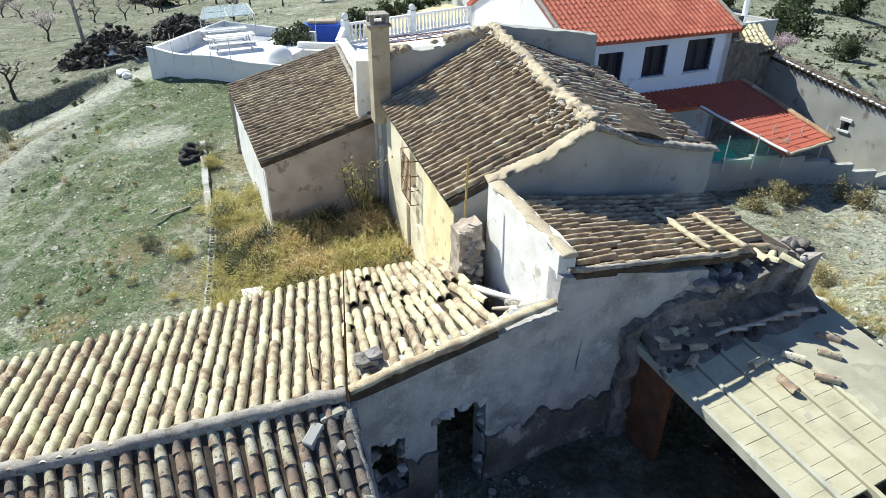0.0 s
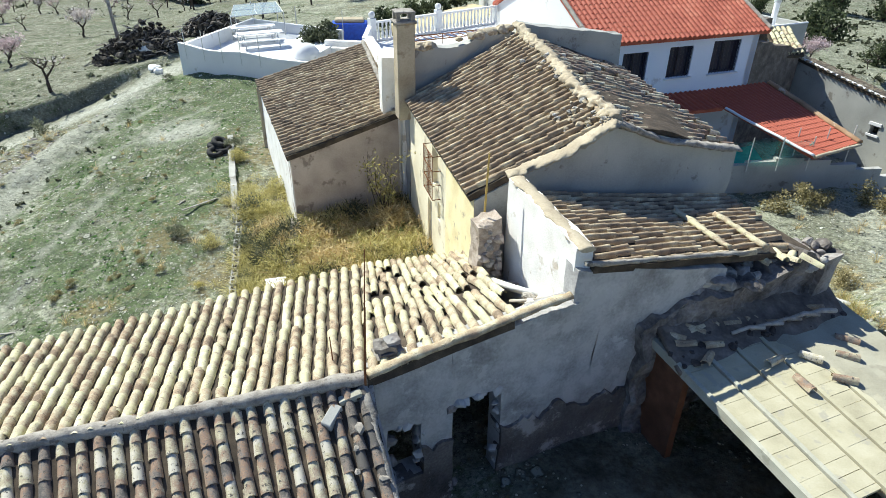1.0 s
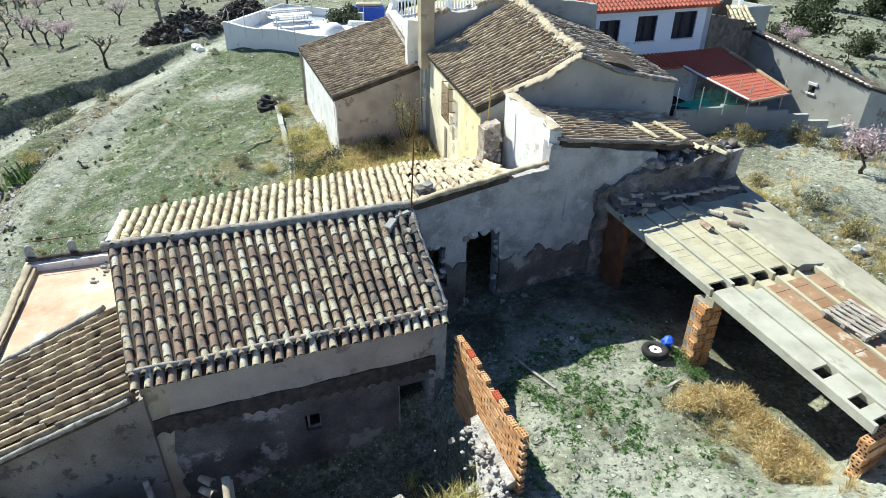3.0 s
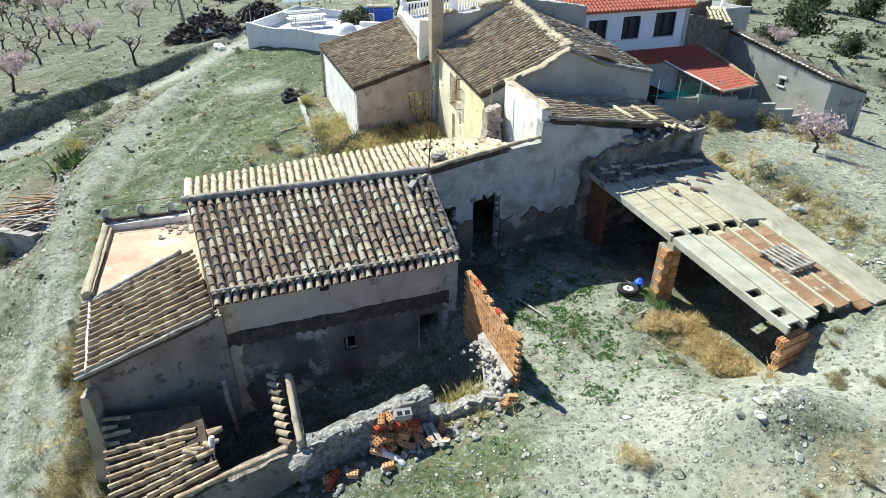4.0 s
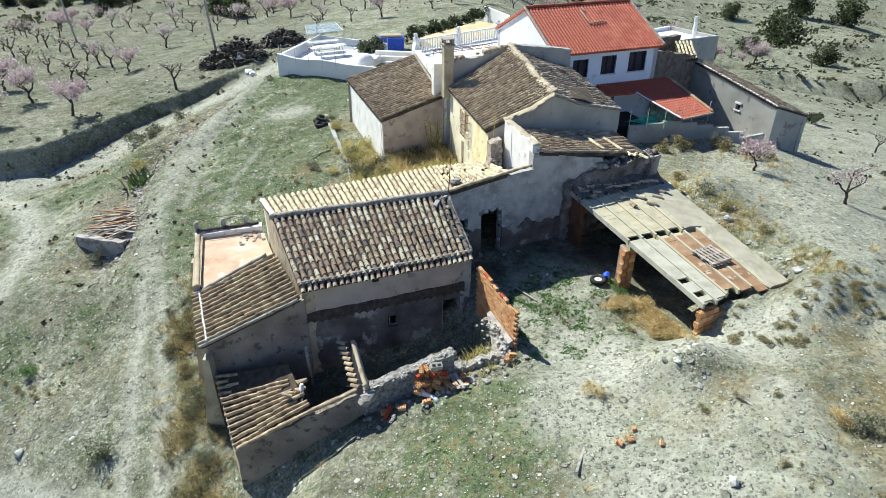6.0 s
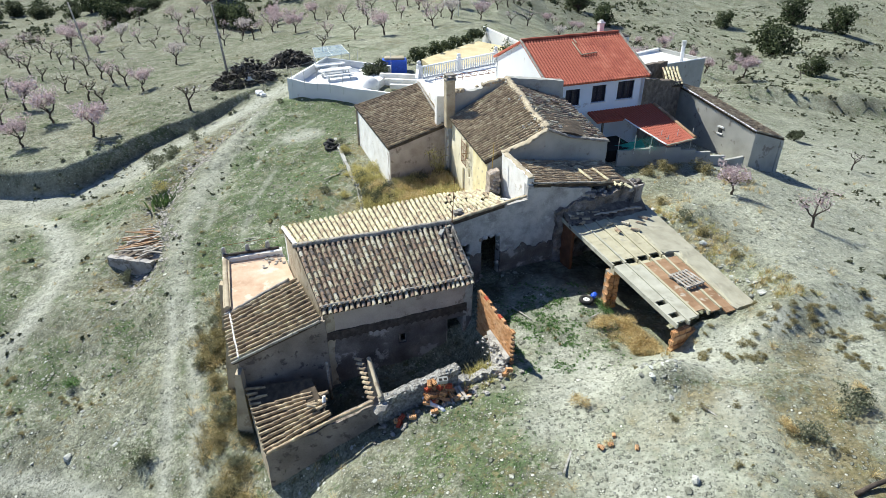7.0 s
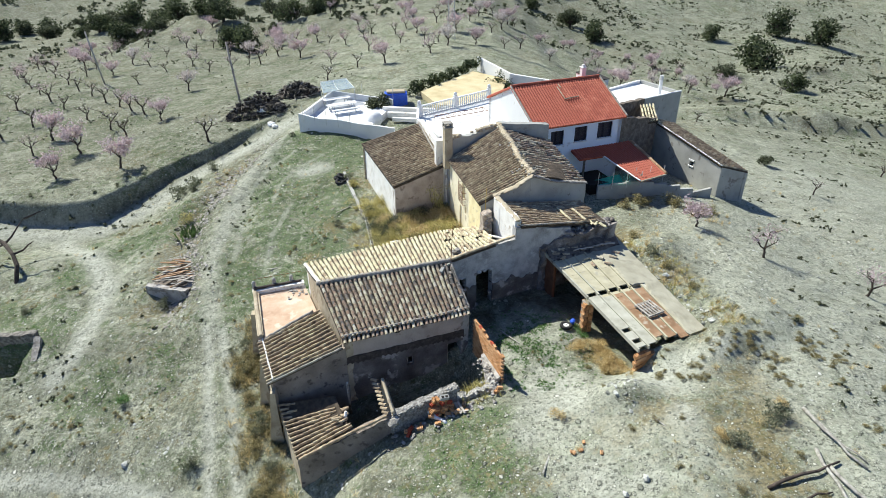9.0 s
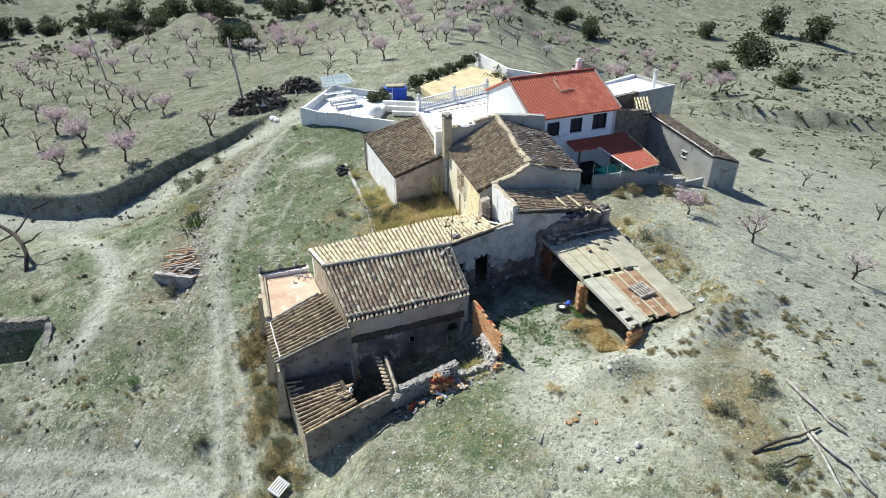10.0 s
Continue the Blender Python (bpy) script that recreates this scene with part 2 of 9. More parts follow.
def wall_bm(a, b, thick, zb, zt, openings=(), rough=0.03, jag=0.0, step=0.3, seed=0.0, lean=0.0):
    """A wall from a to b on the plan, its thickness to the left of that line. zb, zt: heights at both ends (or a function of the
    share of the length). openings: (from, to, bottom, top) along the length."""
    bm = bmesh.new()
    a, b = Vector((a[0], a[1])), Vector((b[0], b[1]))
    length = (b - a).length
    d = (b - a) / length
    nrm = Vector((-d.y, d.x))
    fb = zb if callable(zb) else (lambda s: zb[0] + (zb[1] - zb[0]) * s)
    ft = zt if callable(zt) else (lambda s: zt[0] + (zt[1] - zt[0]) * s)
    cuts = {0.0, length}
    for o in openings:
        cuts |= {max(0.0, o[0]), min(length, o[1])}
    cuts = sorted(cuts)
    ss = []
    for u, v in zip(cuts, cuts[1:]):
        k = max(1, round((v - u) / step))
        ss += [u + (v - u) * i / k for i in range(k)]
    ss.append(length)

    def top(s):
        return ft(s / length) + (noise.noise(Vector((s * 2.3 + seed, seed, 0.7))) + 0.6 * noise.noise(Vector((s * 6.1 + seed, seed, 3.7)))) * jag

    def vert(s, z, side):
        p = a + d * s + nrm * (thick * side)
        q = Vector((p.x, p.y, z))
        return q + wobble(q + Vector((seed, 0, 0)), 0.9, rough) + wobble(q, 0.23, rough * 0.5)
    cache = {}

    def vv(s, z, side):
        k = (round(s, 4), round(z, 4), side)
        if k not in cache:
            cache[k] = bm.verts.new(vert(s, z, side))
        return cache[k]

    def quad(*vs):
        if len(set(vs)) == 4:
            try:
                bm.faces.new(vs)
            except ValueError:
                pass
    spans = []
    for u, v in zip(ss, ss[1:]):
        mid = (u + v) / 2
        solid = [(None, None)]
        for o in openings:
            if o[0] - 1e-6 < mid < o[1] + 1e-6:
                solid = [(None, o[2]), (o[3], None)]
        spans.append(solid)
    for i, (u, v) in enumerate(zip(ss, ss[1:])):
        for lo, hi in spans[i]:
            def levels(s):
                z0 = fb(s / length) if lo is None else lo
                z1 = top(s) if hi is None else hi
                z1 = max(z1, z0 + 0.01)
                k = max(1, round((max(top(u), top(v)) - min(fb(u / length), fb(v / length))) / (step * 1.3)))
                return [z0 + (z1 - z0) * j / k for j in range(k + 1)]
            zu, zv = levels(u), levels(v)
            if max(zu[-1] - zu[0], zv[-1] - zv[0]) < 0.02:
                continue
            for j in range(len(zu) - 1):
                quad(vv(u, zu[j], 0), vv(v, zv[j], 0), vv(v, zv[j + 1], 0), vv(u, zu[j + 1], 0))
                quad(vv(u, zu[j], 1), vv(u, zu[j + 1], 1), vv(v, zv[j + 1], 1), vv(v, zv[j], 1))
                if i == 0 or spans[i - 1] != spans[i]:
                    quad(vv(u, zu[j], 0), vv(u, zu[j + 1], 0), vv(u, zu[j + 1], 1), vv(u, zu[j], 1))
                if i == len(spans) - 1 or spans[i + 1] != spans[i]:
                    quad(vv(v, zv[j], 0), vv(v, zv[j], 1), vv(v, zv[j + 1], 1), vv(v, zv[j + 1], 0))
            quad(vv(u, zu[-1], 0), vv(v, zv[-1], 0), vv(v, zv[-1], 1), vv(u, zu[-1], 1))
            quad(vv(u, zu[0], 0), vv(u, zu[0], 1), vv(v, zv[0], 1), vv(v, zv[0], 0))
    return bm


def slab_bm(corners, thick, rough=0.0, cuts=10):
    """A slab under four corners (in order round), with a softly uneven top."""
    bm = bmesh.new()
    c = [Vector(p) for p in corners]
    n = (c[1] - c[0]).cross(c[3] - c[0]).normalized()
    n = n if n.z > 0 else -n
    grid = {}
    for side in (0, 1):
        for i in range(cuts + 1):
            for j in range(cuts + 1):
                u, v = i / cuts, j / cuts
                p = c[0] * (1 - u) * (1 - v) + c[1] * u * (1 - v) + c[2] * u * v + c[3] * (1 - u) * v
                p = p + n * (noise.noise(p * 0.8) * rough) - n * thick * side
                grid[side, i, j] = bm.verts.new(p)
    for i in range(cuts):
        for j in range(cuts):
            bm.faces.new([grid[0, i, j], grid[0, i + 1, j], grid[0, i + 1, j + 1], grid[0, i, j + 1]])
            bm.faces.new([grid[1, i, j], grid[1, i, j + 1], grid[1, i + 1, j + 1], grid[1, i + 1, j]])
    for i in range(cuts):
        for (p, q) in (((i, 0), (i + 1, 0)), ((i, cuts), (i + 1, cuts)), ((0, i), (0, i + 1)), ((cuts, i), (cuts, i + 1))):
            bm.faces.new([grid[(0, *p)], grid[(0, *q)], grid[(1, *q)], grid[(1, *p)]])
    return bm


def tile_verts(length, w0, w1, h, thick=0.018, segs=6, warp=0.0):
    """A curved clay tile along +y, wide end (w1) at y = 0, open below. Returns vertices and faces."""
    def arc(y, w, k, r):
        return [(math.cos(math.pi * i / segs) * w / 2 * r + warp * (y / length) ** 2, y, math.sin(math.pi * i / segs) * h * k * r) for i in range(segs + 1)]
    r1, r0 = 1 - 2 * thick / w1, 1 - 2 * thick / w0
    outer = arc(0, w1, 1.0, 1), arc(length, w0, 0.86, 1)
    inner = arc(0, w1, 1.0, r1), arc(length, w0, 0.86, r0)
    vs, fs = [], []
    for p, q in (outer, inner[::-1], (inner[0], outer[0])):
        o = len(vs)
        vs += p + q
        s = segs + 1
        fs += [(o + i, o + i + 1, o + s + i + 1, o + s + i) for i in range(segs)]
    return vs, fs


def tile_meshes(mat, length=0.42, wide=0.19, h=0.085, count=5, seed=1, segs=6):
    rnd = random.Random(seed)
    out = []
    for k in range(count):
        vs, fs = tile_verts(length * rnd.uniform(0.96, 1.04), wide * 0.82, wide * rnd.uniform(0.95, 1.06), h * rnd.uniform(0.92, 1.08), segs=segs, warp=rnd.uniform(-0.012, 0.012))
        me = bpy.data.meshes.new("roof_tile")
        me.from_pydata(vs, [], fs)
        me.materials.append(mat)
        me.shade_smooth()
        out.append(me)
    return out


def roof_tiles(roof, metal, ridge_l, ridge_r, eave_l, eave_r, columns, rows, limit=300, name="roof_tile", keep=None, mess=1.0, sag=0.0, seed=3, lift=0.02, first=None, pitch=None):
    """Rows of cover tiles from the eave up to the ridge. keep(u, v): whether the tile at that share across and up is there. Tiles
    past the limit are joined into one part."""
    rnd = random.Random(seed)
    a, b, c, d = (Vector(p) for p in (ridge_l, ridge_r, eave_l, eave_r))
    spots = []
    for i in range(columns):
        u = (i + 0.5) / columns
        top, low = a.lerp(b, u), c.lerp(d, u)
        up = (top - low)
        length = up.length
        yv = up.normalized()
        across = (b - a).lerp(d - c, 0.5).normalized()
        zv = across.cross(yv).normalized()
        zv = zv if zv.z > 0 else -zv
        xv = yv.cross(zv).normalized()
        for j in range(rows):
            v = j / rows
            if keep and not keep(u, v):
                continue
            drop = -sag * 4 * v * (1 - v) * (0.6 + 0.4 * math.sin(u * 7)) if sag else 0.0
            p = low + up * v + zv * (lift + drop) + xv * rnd.gauss(0, 0.012 * mess) + yv * rnd.gauss(0, 0.012 * mess)
            rot = Matrix((xv, yv, zv)).transposed().to_4x4()
            m = Matrix.Translation(p) @ rot @ pose(0, 0, 0, -2.2 + rnd.gauss(0, 0.7 * mess), rnd.gauss(0, 2.0 * mess), rnd.gauss(0, 1.6 * mess))
            spots.append(m)
    if first:
        spots.sort(key=lambda m: first(m.translation))
    for k, m in enumerate(spots[:limit]):
        shared(name, metal[k * 7 % len(metal)], roof, m)
    rest = spots[limit:]
    if rest:
        vs, fs = [], []
        for k, m in enumerate(rest):
            me = metal[k * 5 % len(metal)]
            o = len(vs)
            vs += [tuple(m @ v.co) for v in me.vertices]
            fs += [tuple(q + o for q in p.vertices) for p in me.polygons]
        me2 = bpy.data.meshes.new("further_roof_tiles")
        me2.from_pydata(vs, [], fs)
        me2.materials.append(metal[0].materials[0])
        me2.shade_smooth()
        ob = new("further_roof_tiles", me2)
        ob.parent = roof
        tagged(ob, kind="stuff")

# ---- ground ----
GX = (-60, -38, -26, -20, -14, -9, -4, 2, 8, 14, 24, 60)
GY = (-30, -3, 4, 10, 18, 28, 45, 90)
GZ = ((-14, -12, -11, -9.5, -7.5, -6, -4, -1, 1.5, 1.8, 0.5, -8),
      (-12, -10, -8.5, -7.4, -5.9, -4.8, -1.5, 0.2, 1.6, 2.1, 1.0, -6),
      (-10, -8, -6.2, -5.0, -4.1, -3.3, -1.6, -0.1, 0.3, 1.7, -0.3, -7),
      (-8.5, -6.5, -4.6, -3.4, -2.2, -1.4, -0.6, -0.1, 0.6, 1.3, -0.8, -7),
      (-5.6, -4.9, -4.0, -2.0, -1.0, -0.5, -0.2, 0, 0.4, 0.6, -1.6, -8),
      (-3.9, -3.2, -2.6, -1.3, -0.3, 0, 0.2, 0.4, 0.2, -0.6, -3, -9),
      (-4.5, -3.6, -1.5, -0.6, 0, 0.5, 0.8, 0.8, 0.2, -1.5, -4.5, -10),
      (-7, -6, -4, -3, -2, -1.5, -1, -1.5, -4, -7, -10, -13))
GULLY = ((-19.0, 42.5, 0.1), (-20.6, 39.3, 0.4), (-22.9, 37.3, 1.0), (-25.2, 35.1, 1.1), (-27.9, 31.5, 1.1), (-29.6, 27.8, 1.5), (-31.4, 25.7, 1.7), (-34.8, 25.3, 1.7), (-41.0, 26.0, 1.5), (-70.0, 27.0, 1.0))
RIM = ((-17.0, 37.0), (-18.2, 31.0), (-18.8, 26.0), (-19.3, 21.6), (-18.7, 17.0), (-17.7, 13.6), (-17.4, 11.0), (-17.6, 7.5))


def smooth(x, lo, hi):
    t = np.clip((x - lo) / (hi - lo), 0, 1)
    return t * t * (3 - 2 * t)


def hermite(v, knots, table):
    """Smooth interpolation down the first axis of the table."""
    knots, table = np.array(knots, float), np.array(table, float)
    slope = np.gradient(table, knots, axis=0)
    v = np.clip(v, knots[0], knots[-1])
    k = np.clip(np.searchsorted(knots, v) - 1, 0, len(knots) - 2)
    h = knots[k + 1] - knots[k]
    t = (v - knots[k]) / h
    return k, t, h, slope


def base_height(x, y):
    x, y = np.asarray(x, float), np.asarray(y, float)
    table = np.array(GZ, float)
    ky, ty, hy, sy = hermite(y, GY, table)
    kx, tx, hx, _ = hermite(x, GX, table.T)
    t2 = ty * ty * (3 - 2 * ty) * 0.5 + ty * 0.5
    s2 = tx * tx * (3 - 2 * tx) * 0.5 + tx * 0.5
    z = (table[ky, kx] * (1 - t2) + table[ky + 1, kx] * t2) * (1 - s2) + (table[ky, kx + 1] * (1 - t2) + table[ky + 1, kx + 1] * t2) * s2
    # beyond the table: valley floor, then hills
    far = np.maximum(0, y - 90)
    z = z - 0.03 * np.minimum(far, 50) + 0.14 * np.maximum(0, y - 135)
    z = z - 0.1 * np.maximum(0, np.abs(x) - 60) * (np.abs(x) < 110) - 5.0 * (np.abs(x) >= 110) + 0.16 * np.maximum(0, np.abs(x) - 110)
    return z


def gully_cut(x, y):
    """How far the gully lies below the land, and how near its scarp is."""
    best, depth, side = np.full(np.shape(x), 1e9), np.zeros(np.shape(x)), np.zeros(np.shape(x))
    for (ax, ay, ad), (bx, by, bd) in zip(GULLY, GULLY[1:]):
        dx, dy = bx - ax, by - ay
        ll = dx * dx + dy * dy
        t = np.clip(((x - ax) * dx + (y - ay) * dy) / ll, 0, 1)
        px, py = x - (ax + dx * t), y - (ay + dy * t)
        dist = np.hypot(px, py)
        sgn = np.sign(dx * py - dy * px)
        near = dist < best
        best, depth, side = np.where(near, dist, best), np.where(near, ad + (bd - ad) * t, depth), np.where(near, sgn, side)
    s = best * side
    return depth * smooth(s, -0.35, 0.6) * (1 - smooth(s, 2.5, 8.0)), s


def rim_side(x, y):
    """How far a point lies outside the rim of the plateau (to its west), and how much of the bank is there."""
    best, side, along = np.full(np.shape(x), 1e9), np.zeros(np.shape(x)), np.zeros(np.shape(x))
    for k, ((ax, ay), (bx, by)) in enumerate(zip(RIM, RIM[1:])):
        dx, dy = bx - ax, by - ay
        t = np.clip(((x - ax) * dx + (y - ay) * dy) / (dx * dx + dy * dy), 0, 1)
        px, py = x - (ax + dx * t), y - (ay + dy * t)
        d = np.hypot(px, py)
        near = d < best
        best, side, along = np.where(near, d, best), np.where(near, np.sign(dx * py - dy * px), side), np.where(near, k + t, along)
    return -best * side, smooth(along, 0.0, 1.2) * (1 - smooth(along, 5.6, 6.8))


SCARPS = ((((36.0, 57.0), (40.3, 57.2), (46.9, 59.9), (54.5, 62.5)), 1.5), (((43.0, 95.6), (48.0, 93.8), (52.0, 91.8)), 1.3), (((29.0, 71.5), (37.4, 69.5), (41.0, 64.0)), 0.9),
          (((-30.0, 100.0), (-45.0, 103.0), (-62.0, 113.0), (-90.0, 122.0)), 1.6), (((60.0, 100.0), (75.0, 112.0), (95.0, 118.0)), 1.8))


def scarp(x, y, line):
    """A short earth bank: level ground raised behind the line, falling off steeply in front of it."""
    best, side = np.full(np.shape(x), 1e9), np.zeros(np.shape(x))
    for (ax, ay), (bx, by) in zip(line, line[1:]):
        dx, dy = bx - ax, by - ay
        t = np.clip(((x - ax) * dx + (y - ay) * dy) / (dx * dx + dy * dy), 0, 1)
        px, py = x - (ax + dx * t), y - (ay + dy * t)
        d = np.hypot(px, py)
        near = d < best
        best, side = np.where(near, d, best), np.where(near, np.sign(dx * py - dy * px) * (1 if line[-1][0] > line[0][0] else -1), side)
    q = best * side
    return smooth(q, -0.7, 0.7) * (1 - smooth(q, 3.0, 12.0))


def height(x, y, detail=True):
    x, y = np.asarray(x, float), np.asarray(y, float)
    z = base_height(x, y)
    cut, s = gully_cut(x, y)
    z = z - cut
    # the rubble bank below the rim of the plateau
    out, bank_here = rim_side(x, y)
    z = z + bank_here * (0.5 * np.exp(-((out + 0.5) / 1.2) ** 2) - 0.7 * np.exp(-((out - 2.0) / 1.3) ** 2))
    z = z - 0.75 * np.exp(-((x + 6.9) / 1.5) ** 2 - ((y + 2.2) / 1.2) ** 2) - 0.35 * np.exp(-((x + 4.9) / 1.2) ** 2 - ((y + 1.3) / 0.9) ** 2)
    z = z + 0.3 * np.exp(-((x + 1.7) / 1.5) ** 2 - ((y + 0.35) / 0.7) ** 2)
    z = z + 0.3 * np.exp(-((x + 13.0) / 2.5) ** 2 - ((y - 4.9) / 3.0) ** 2)
    # earth banked against the front of the patio
    z = z + 0.6 * np.exp(-((x + 13.5) / 4.2) ** 2 - ((y - 33.0 + 0.3 * (x + 13.5)) / 2.4) ** 2)
    # hummock of spoil below the yard, and the dome beyond the shed
    z = z + 0.85 * np.exp(-((x - 6.1) / 1.3) ** 2 - ((y + 0.2) / 0.9) ** 2) + 0.35 * np.exp(-((x - 9.0) / 2.2) ** 2 - ((y + 0.6) / 1.6) ** 2) + 0.5 * np.exp(-((x - 10.3) / 1.6) ** 2 - ((y - 12.5) / 2.5) ** 2)
    # the open shed stands in a cutting of the slope
    ax, ay = 0.416, -0.909
    u = (x - 3.6) * ax + (y - 9.5) * ay
    v = (x - 3.6) * 0.909 + (y - 9.5) * 0.416
    dig = smooth(u, -1.0, 0.0) * (1 - smooth(u, 7.7, 8.4)) * smooth(v, -2.0, 0.5) * (1 - smooth(v, 3.6, 4.3))
    bank = np.exp(-((v - 5.6) / 2.2) ** 2) * smooth(u, -2.0, 1.0) * (1 - smooth(u, 8.5, 11.0)) * 0.8 + np.exp(-((u - 9.4) / 1.4) ** 2 - ((v - 3.0) / 2.0) ** 2) * 1.0
    z = z + bank
    z = z * (1 - dig) + (-0.2) * dig
    # spoil heaped against the lower end of the shed
    end = smooth(u, 7.6, 8.2) * (1 - smooth(u, 9.0, 12.0)) * smooth(v, 0.1, 1.2) * (1 - smooth(v, 5.5, 8.5))
    z = z * (1 - end) + np.maximum(z, 1.42 + 0.02 * v) * end
    pit_hole = smooth(x, -33.0, -32.2) * (1 - smooth(x, -27.6, -27.2)) * smooth(y, 7.0, 8.0) * (1 - smooth(y, 9.2, 9.5))
    z = z - 1.9 * pit_hole
    # earth terraces on the far slope
    for line, drop in SCARPS:
        z = z + drop * scarp(x, y, line)
    # floor of the roofless rooms
    w = (x + 6.2) * 0.918 + (y - 2.25) * 0.397
    q = -(x + 6.2) * -0.397 - (y - 2.25) * 0.918
    room = smooth(w, -2.6, -2.2) * (1 - smooth(w, 5.6, 6.3)) * smooth(q, -0.3, 0.1) * (1 - smooth(q, 2.2, 2.8))
    z = z * (1 - room) + np.minimum(z, -2.1) * room
    return z


def roughness(x, y):
    """Clods, hummocks and ruts on top of the smooth height."""
    out = np.zeros(len(x))
    for i, (a, b) in enumerate(zip(x.tolist(), y.tolist())):
        p = Vector((a, b, 0.0))
        v = noise.fractal(p * 0.35, 0.9, 2.0, 3) * 0.12 + noise.noise(p * 1.7) * 0.05 + noise.noise(p * 3.3) * 0.03 + abs(noise.noise(p * 2.4 + Vector((9, 4, 0)))) * 0.04
        if b > 60 or abs(a) > 45:
            v += noise.fractal(p * 0.03, 0.9, 2.0, 3) * 2.0 * min(1.0, max(b - 60, abs(a) - 45) / 40)
        out[i] = v
    return out


def height_at(x, y):
    return float(height(np.array([x]), np.array([y]))[0] + roughness(np.array([x]), np.array([y]))[0])


def spread(lo, hi, near_lo, near_hi, step, grow=1.12):
    mid = list(np.arange(near_lo, near_hi + 1e-6, step))
    out, s, p = [], step, near_hi
    while p < hi:
        s *= grow
        p += s
        out.append(p)
    pre, s, p = [], step, near_lo
    while p > lo:
        s *= grow
        p -= s
        pre.append(p)
    return np.array(pre[::-1] + mid + out)


def build_ground():
    xs, ys = spread(-900, 900, -32, 27, 0.165, 1.1), spread(-500, 1500, -11, 40, 0.165, 1.1)
    X, Y = np.meshgrid(xs, ys)
    Z = height(X, Y)
    Z = Z + roughness(X.ravel(), Y.ravel()).reshape(Z.shape)
    h, w = Z.shape
    verts = np.stack([X.ravel(), Y.ravel(), Z.ravel()], 1)
    idx = np.arange(h * w).reshape(h, w)
    faces = np.stack([idx[:-1, :-1].ravel(), idx[:-1, 1:].ravel(), idx[1:, 1:].ravel(), idx[1:, :-1].ravel()], 1)
    me = bpy.data.meshes.new("ground")
    me.from_pydata(verts.tolist(), [], faces.tolist())
    me.shade_smooth()
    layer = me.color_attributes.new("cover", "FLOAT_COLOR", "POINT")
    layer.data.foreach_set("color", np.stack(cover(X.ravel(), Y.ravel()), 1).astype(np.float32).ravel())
    stony = np.stack([stoniness(X.ravel(), Y.ravel()), paleness(X.ravel(), Y.ravel()), 0 * X.ravel(), 0 * X.ravel() + 1], 1)
    me.color_attributes.new("stony", "FLOAT_COLOR", "POINT").data.foreach_set("color", stony.astype(np.float32).ravel())
    return me


RUTS = (((-10.6, -4.5), (-10.8, -2.0), (-11.4, -0.2), (-12.1, 1.7), (-12.8, 3.8), (-13.5, 5.3), (-14.1, 6.8), (-14.7, 8.3)),
        ((-12.0, -4.0), (-12.3, -1.7), (-12.9, 0.0), (-13.4, 1.8), (-14.0, 3.6), (-14.5, 5.1), (-15.0, 6.9), (-15.7, 8.5)))
TRACK = ((-15.2, 8.4), (-16.0, 10.2), (-16.7, 12.0), (-17.2, 14.2), (-17.5, 16.9), (-17.9, 21.1), (-18.3, 24.7), (-17.8, 29.0), (-17.6, 33.0), (-17.0, 37.6))
ARCS = (((-15.9, 14.5), (-16.2, 16.9), (-17.0, 20.2), (-17.4, 23.2), (-17.0, 26.5), (-15.6, 30.0)), ((-15.1, 21.6), (-15.3, 23.8), (-14.6, 26.2), (-13.0, 29.0)), ((-13.4, 13.0), (-13.9, 17.0), (-13.6, 21.0)))
LANES = (((-30.0, 1.4), (-25.6, 1.0), (-22.0, 0.5), (-18.7, 0.1), (-15.8, -0.7), (-13.8, -1.6), (-11.5, -3.4)), ((-30.0, -0.6), (-24.8, -0.6), (-20.7, -0.9), (-16.8, -1.4), (-15.0, -2.1), (-12.5, -4.0)),
         ((-60.0, 24.2), (-40.5, 24.4), (-35.4, 23.9), (-30.6, 24.2), (-27.9, 26.5), (-25.8, 30.6), (-23.2, 34.0), (-20.0, 36.6), (-18.0, 39.6)), ((-24.5, 6.8), (-23.9, 8.6), (-24.3, 11.8), (-24.9, 14.3), (-27.8, 18.0), (-33.0, 22.4)))
FLATS = ((-13.8, 25.8, 1.1), (-12.5, 26.6, 1.2), (2.9, -0.2, 1.3), (4.2, 0.3, 1.2), (7.7, 0.6, 1.5), (8.0, -1.9, 0.8), (2.0, -1.7, 1.0), (10.7, 1.9, 0.7), (4.4, -4.5, 1.0), (5.9, -4.6, 0.8), (4.1, 1.2, 1.0), (2.6, 1.2, 0.9), (1.7, 3.2, 0.7), (3.2, 2.4, 0.8), (6.4, 1.0, 0.8), (9.2, 1.5, 1.2))


def near_line(x, y, pts):
    best = np.full(np.shape(x), 1e9)
    for (ax, ay), (bx, by) in zip(pts, pts[1:]):
        dx, dy = bx - ax, by - ay
        t = np.clip(((x - ax) * dx + (y - ay) * dy) / (dx * dx + dy * dy), 0, 1)
        best = np.minimum(best, np.hypot(x - ax - dx * t, y - ay - dy * t))
    return best


def spot(x, y, cx, cy, r):
    return np.exp(-((x - cx) ** 2 + (y - cy) ** 2) / (r * r))


